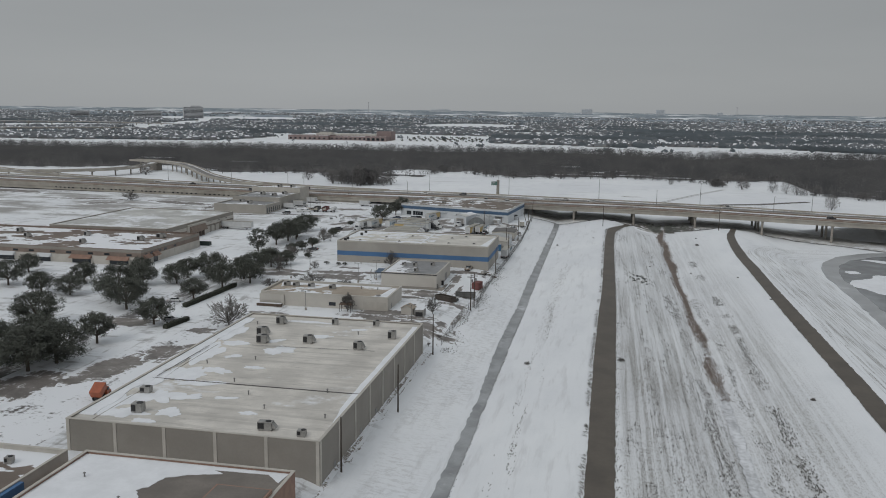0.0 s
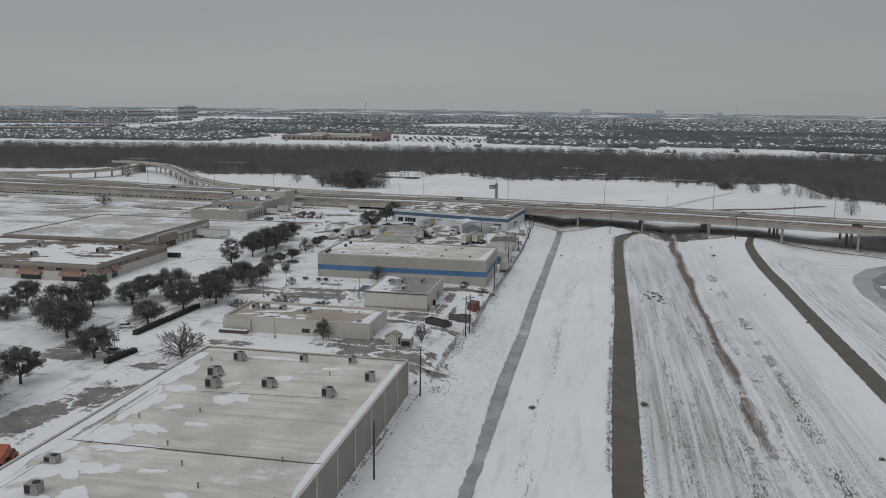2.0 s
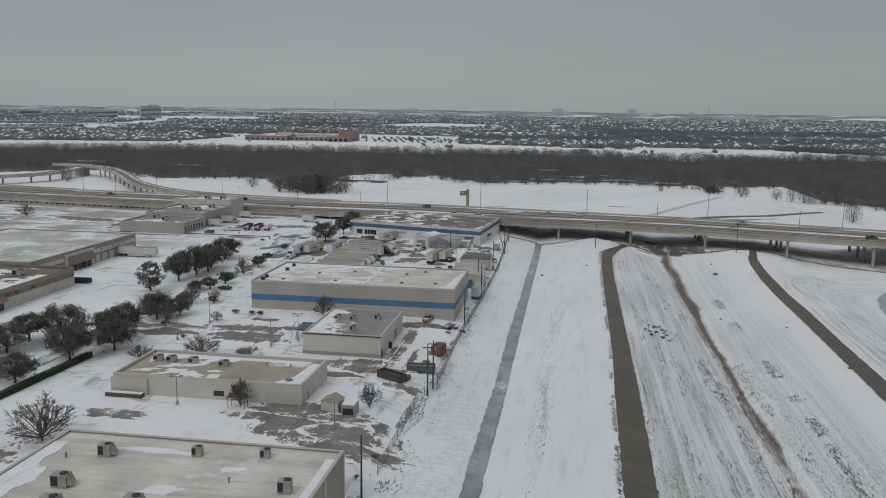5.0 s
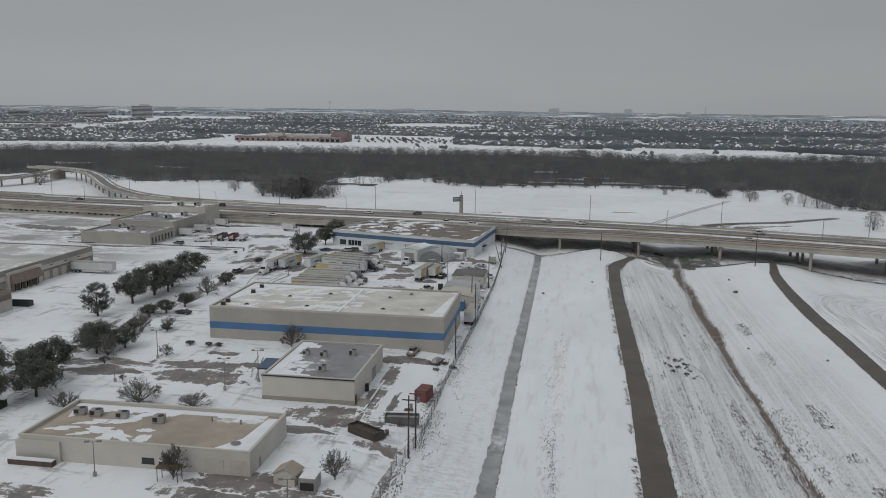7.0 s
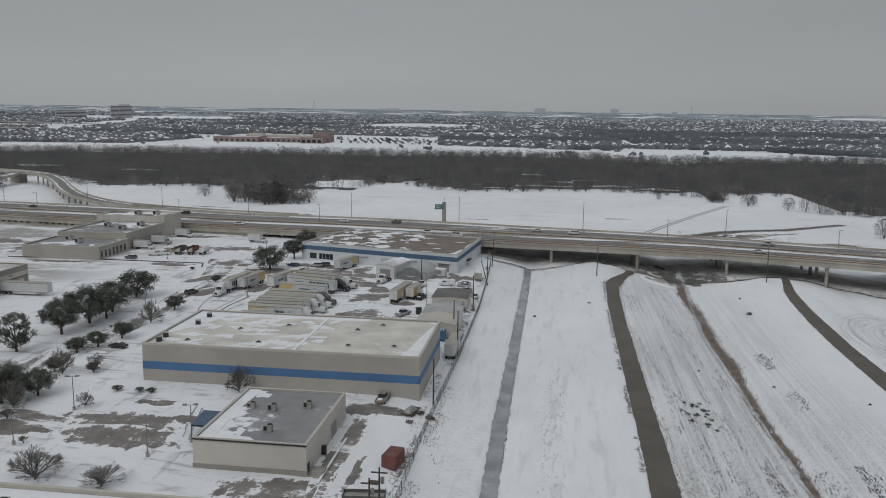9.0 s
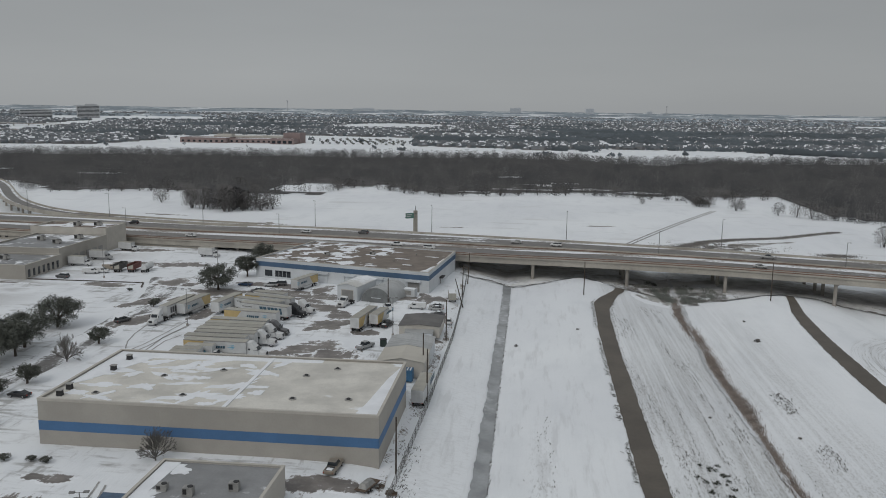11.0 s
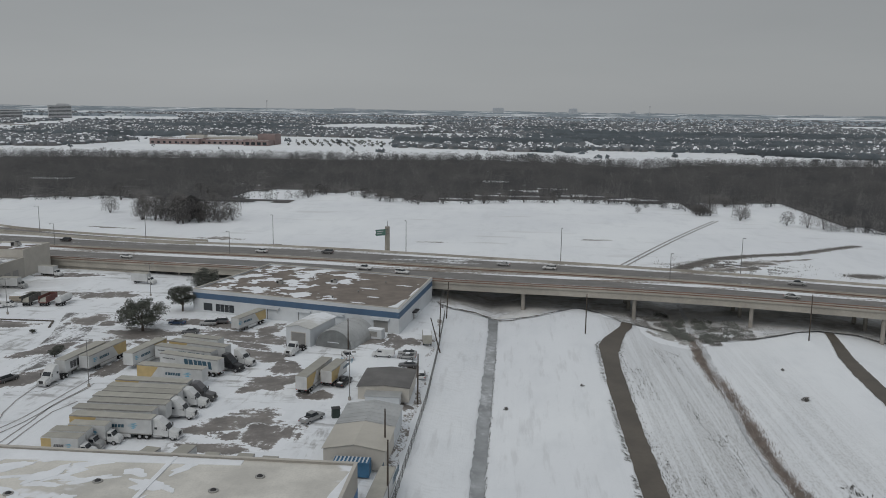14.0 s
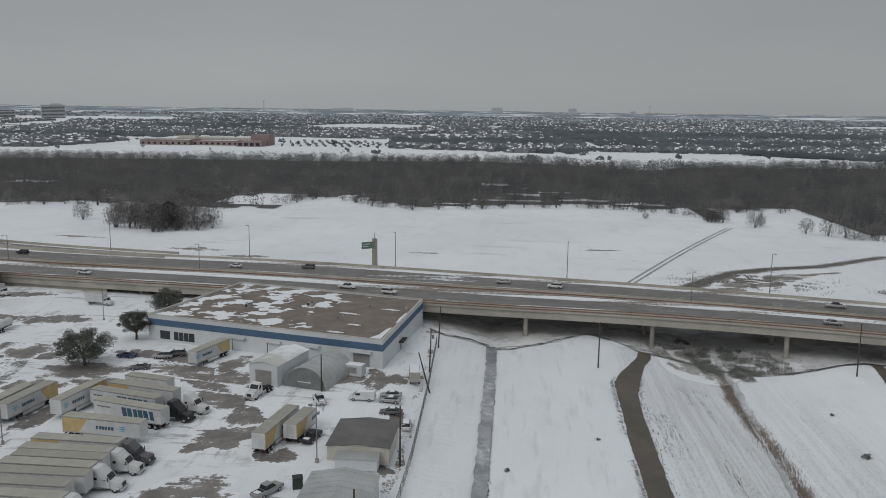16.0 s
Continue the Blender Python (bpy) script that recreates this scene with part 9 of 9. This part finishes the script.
skip(-49.3, 259.0, -33, 7.2, 2.5, 1.7, M_BROWNBIN, "long brown roll-off dumpster standing open", M_BROWNBIN)
skip(-44.2, 267.6, 6, 6.6, 2.4, 1.6, M_GREYBIN, "grey roll-off dumpster full of scrap", M_AC)
skip(-173.0, 334.5, 5, 6.2, 2.4, 1.6, M_GREENBIN, "green dumpster beside a loading dock", M_DARK)
red = thing("red_container", "faded red steel container near the fence", "container", -42.5, 282.2, ground_z(-42.5, 282.2) - 0.1, 80)
corrugated(red, 4.4, 2.5, 0.1, 2.5, M_REDBOX)
part("roof", Geo().box(-2.2, -1.25, 2.5, 2.2, 1.25, 2.56), M_REDBOX, red)
blue = thing("blue_container", "blue container with a ribbed roof", "container", -46.8, 358.6, ground_z(-46.8, 358.6), 0)
corrugated(blue, 6.1, 2.4, 0.1, 2.5, M_BLUEBOX)
part("roof", Geo().box(-3.05, -1.2, 2.5, 3.05, 1.2, 2.56), M_BLUEBOX, blue)
for k in range(9):
    part("roof_rib", Geo().box(-2.8 + k * 0.66, -1.1, 2.56, -2.55 + k * 0.66, 1.1, 2.66), M_WHITEWALL, blue)
bin_ = thing("waste_bin", "tall dark green waste bin in the yard", "bin", -54.9, 383.2, ground_z(-54.9, 383.2), 20)
part("body", Geo().box(-0.8, -0.7, 0, 0.8, 0.7, 1.8, 0.05, 0.05), M_GREENBIN, bin_)
part("lid", Geo().box(-0.85, -0.75, 1.8, 0.85, 0.75, 1.92), M_DARK, bin_)
canopy = thing("blue_canopy", "faded blue sheet canopy on thin posts beside a workshop", "canopy", -78.6, 289.4, ground_z(-78.6, 289.4))
part("sheet", Geo().hexa([(-2.3, -3.4, 2.15), (2.3, -3.1, 2.15), (1.9, 3.3, 2.45), (-2.7, 3.3, 2.45), (-2.3, -3.4, 2.22), (2.3, -3.1, 2.22), (1.9, 3.3, 2.53), (-2.7, 3.3, 2.53)]), surface("faded_blue_sheet", (0.075, 0.125, 0.195), 0.6, vary=0.2, scale=0.8, fine=5, bump=0.05), canopy)
part("valance", Geo().box(-2.3, -3.45, 1.95, 2.3, -3.38, 2.2), M_DARK, canopy, "dark edge of the canopy")
for a, b in ((-2.2, -3.2), (2.1, -3.0), (1.8, 3.1), (-2.5, 3.1)):
    part("post", Geo().cyl((a, b, 0), 0.06, 2.2, n=6), M_STEEL, canopy)
for x, y in ((-45.9, 259.3), (-45.7, 260.8)):
    drum = thing("steel_drum", "small dark steel drum beside a dumpster", "drum", x, y, ground_z(x, y), 0, "drums")
    part("body", Geo().cyl((0, 0, 0), 0.38, 1.0, n=12), M_GREYBIN, drum)
    part("hoop", Geo().cyl((0, 0, 0.5), 0.40, 0.06, n=12), M_DARK, drum)
    part("lid", Geo().cyl((0, 0, 1.0), 0.36, 0.05, n=12), M_AC, drum)
steps = thing("entrance_steps", "concrete entrance steps with a pale steel handrail", "steps", -54.2, 276.6, ground_z(-54.2, 276.6))
for k in range(4):
    part("tread", Geo().box(-1.2, -1.0 - 0.3 * (3 - k), 0, 1.2, 1.0, 0.18 * (k + 1)), M_CONC, steps)
for a in (-1.15, 1.15):
    part("handrail", Geo().rod((a, -1.8, 1.0), (a, 0.9, 1.65), 0.035).rod((a, -1.8, 0.1), (a, -1.8, 1.0), 0.035).rod((a, 0.9, 0.6), (a, 0.9, 1.65), 0.035), M_STEEL, steps)
# scrap heaps, pallets and drums along the fence
rnd = random.Random(77)
for k in range(16):
    x, y = rnd.choice(((-43.4, 270), (-43.0, 305.4), (-42.6, 286))), 0
    px_, py_ = x[0] + rnd.gauss(0, 1.2), x[1] + rnd.gauss(0, 1.8)
    s = thing("pallet", "weathered pallet in a scrap pile by the fence", "pallet", px_, py_, ground_z(px_, py_) + 0.02, rnd.uniform(0, 180), "scrap pallets")
    for j in range(4):
        part("slat", Geo().box(-0.9, -0.6 + j * 0.36, 0.1, 0.9, -0.36 + j * 0.36, 0.16), M_SHELTER if k % 2 else M_AC, s)
    part("bearer", Geo().box(-0.9, -0.06, 0, -0.75, 0.06, 0.1).box(0.75, -0.06, 0, 0.9, 0.06, 0.1), M_SHELTER, s)
flat = thing("flatbed_trailer", "small flatbed trailer loaded with junk", "trailer", -43.4, 305.2, ground_z(-43.4, 305.2), 70)
part("deck", Geo().box(-2.4, -1.0, 0.6, 2.4, 1.0, 0.75), M_SHELTER, flat)
part("load", Geo().box(-1.9, -0.8, 0.75, 1.2, 0.7, 1.5, 0.4, 0.3), M_AC, flat)
for s in (-1, 1):
    wheel(flat, -0.4, s * 1.0, 0.35, 0.22)
rv = thing("tarped_truck", "old pale truck under snow beside the warehouse", "truck", -43.0, 441.2, ground_z(-43, 441.2), 98)
part("box", Geo().box(-4.2, -1.2, 0.9, 1.6, 1.2, 3.1), M_TRROOF, rv)
part("cab", flank(Geo(), [(1.7, 0.6), (3.7, 0.55), (3.8, 1.2), (3.2, 1.5), (2.9, 2.3), (1.7, 2.35)], 1.05, 0.12), P_TAN, rv)
part("snow_cap", Geo().box(-4.0, -1.1, 3.1, 1.5, 1.1, 3.25, 0.15, 0.15), M_SNOW, rv)
for dx in (2.9, -2.8):
    for s in (-1, 1):
        wheel(rv, dx, s * 0.95, 0.45, 0.35)


# ---------------------------------------------------------------- poles, lamps, signs and the fence
def wood_pole(x, y, h, label="dark wooden utility pole at the edge of the levee", arms=False, lean=0.0):
    p = thing("utility_pole", label, "utility pole", x, y, ground_z(x, y) - 0.3, 0, "utility poles")
    part("shaft", Geo().rod((0, 0, 0), (lean, 0, h), 0.19, 0.12, 8), M_WOODPOLE, p)
    if arms:
        part("crossarm", Geo().box(lean - 1.2, -0.08, h - 0.9, lean + 1.2, 0.08, h - 0.72), M_WOODPOLE, p)
        part("transformer", Geo().cyl((lean + 0.45, 0, h - 2.4), 0.28, 0.9, n=10), M_STEEL, p)
    return p


for x, y, h, arms, lean in ((-43.2, 131.0, 10.5, False, 0), (-41.0, 162.9, 10.8, False, 0), (-42.2, 204.8, 11.2, False, 0), (-40.3, 254.2, 12.0, True, 0), (-39.9, 258.9, 11.5, True, 0), (-40.1, 313.3, 10.5, False, 0), (-39.4, 349.6, 12.0, False, 0), (-42.4, 366.0, 10, False, 0),
                            (-40.2, 396.6, 11.5, False, 0), (-40.4, 449.5, 11.0, True, 0.3), (-40.2, 470.5, 11.5, False, 0.5), (-38.9, 436.0, 9.5, False, -2.6), (-0.2, 455.8, 11.6, False, 0), (60.4, 457.0, 13.2, False, 0), (-61.5, 428.2, 8.5, False, 0)):
    wood_pole(x, y, h, arms=arms, lean=lean)


def lot_lamp(x, y, h, heads=2, label="tall steel parking lot lamp with twin heads"):
    p = thing("lot_lamp", label, "street lamp", x, y, ground_z(x, y) - 0.1, 15, "parking lot lamps")
    part("footing", Geo().cyl((0, 0, 0), 0.32, 0.8, n=10), M_CONC, p)
    part("shaft", Geo().rod((0, 0, 0.8), (0, 0, h), 0.10, 0.07, 8), M_STEEL, p)
    for s in ((-1, 1) if heads == 2 else (1,)):
        a = part("arm", Geo().rod((0, 0, h - 0.1), (s * 0.7, 0, h), 0.05, n=5), M_STEEL, p)
        part("lamp_head", Geo().box(s * 0.95 - 0.38, -0.25, h - 0.06, s * 0.95 + 0.38, 0.25, h + 0.14), M_STEEL, p)
    return p


for x, y, h in ((-111.2, 393.7, 10.5), (-54.1, 393.0, 10.5), (-135.6, 479, 10.5), (-84.0, 275.6, 7.0), (-79.6, 283.4, 7.2), (-108.5, 293.6, 7.0), (-109.3, 276.2, 7.0), (-165.7, 450.8, 10.5), (-87.5, 232.5, 6.0), (-118.6, 208.4, 6.5), (-53.2, 227.0, 5.5)):
    lot_lamp(x, y, h)


def road_lamp(x, y, z, h):
    p = thing("road_lamp", "tall thin highway lamp mast", "street lamp", x, y, z, 0, "highway lamps")
    part("shaft", Geo().rod((0, 0, 0), (0, 0, h), 0.16, 0.09, 8), M_STEEL, p)
    part("arm", Geo().rod((0, 0, h - 0.1), (0, -2.4, h + 0.3), 0.07, n=5), M_STEEL, p)
    part("lamp_head", Geo().box(-0.2, -3.0, h + 0.22, 0.2, -2.3, h + 0.38), M_STEEL, p)
    return p


for x in (-330, -275, -228, -176, -118, -62, -3.5, 56, 115, 175):
    y0, top, w = soft_hwy(x)
    road_lamp(x, y0 + w + 1.2, top - 1.6, 13.5)
for x in (-290, -205, -128, 30, 92):
    y0, top, w = soft_hwy(x)
    road_lamp(x, y0 + 0.5 * w, top - 0.9, 9.5)
gy0, gtop, gw = soft_hwy(-69)
gantry = thing("sign_gantry", "concrete sign tower with a green cantilever road sign", "road sign", -69.6, gy0 + gw + 1.5, gtop - 3, 38)
part("shaft", Geo().box(-0.75, -0.75, 0, 0.75, 0.75, 12.2, 0.08, 0.08), M_GIRDER, gantry)
part("mast", Geo().rod((0, 0, 12.2), (0, 0, 14.4), 0.12, n=6), M_STEEL, gantry)
part("arm", Geo().box(-5.8, -0.95, 11.0, 0, -0.75, 11.2).box(-5.8, -0.95, 9.4, 0, -0.75, 9.6), M_STEEL, gantry)
part("sign_panel", Geo().box(-5.6, -1.08, 9.0, -1.4, -0.97, 11.4), M_SIGN, gantry, "weathered green sign with plain bars")
part("sign_bars", Geo().box(-5.2, -1.11, 10.5, -2.4, -1.08, 10.8).box(-5.2, -1.11, 9.7, -3.0, -1.08, 10.0), M_TRWHITE, gantry)

# the chain-link fence along the levee
FENCE = [(205, -41.8), (250, -41.6), (262, -39.4), (300, -39.6), (345, -38.8), (400, -38.6), (440, -39.6), (476, -41.0)]
fence = thing("fence", "rusty chain-link fence along the foot of the levee", "fence")
post_mesh = Geo().cyl((0, 0, -0.3), 0.06, 2.5, n=6).mesh("post", M_FENCE)
wires = Geo()
prev = None
y = 214.0
while y <= 476:
    x = lerp(FENCE, y)
    p = part("post", post_mesh, None, fence)
    p.location = (x, y, ground_z(x, y))
    here = Vector((x, y, ground_z(x, y)))
    if prev is not None:
        for h, r in ((2.1, 0.035), (0.15, 0.02)):
            wires.rod(prev + Vector((0, 0, h)), here + Vector((0, 0, h)), r, n=4)
        for k in range(9):
            s = k / 9
            a, b = prev.lerp(here, s), prev.lerp(here, min(1, s + 0.34))
            wires.rod(a + Vector((0, 0, 0.15)), b + Vector((0, 0, 2.1)), 0.012, n=3)
            wires.rod(b + Vector((0, 0, 0.15)), a + Vector((0, 0, 2.1)), 0.012, n=3)
    prev = here
    y += 4.0
part("mesh", wires, M_FENCE, fence, "galvanised wire mesh")
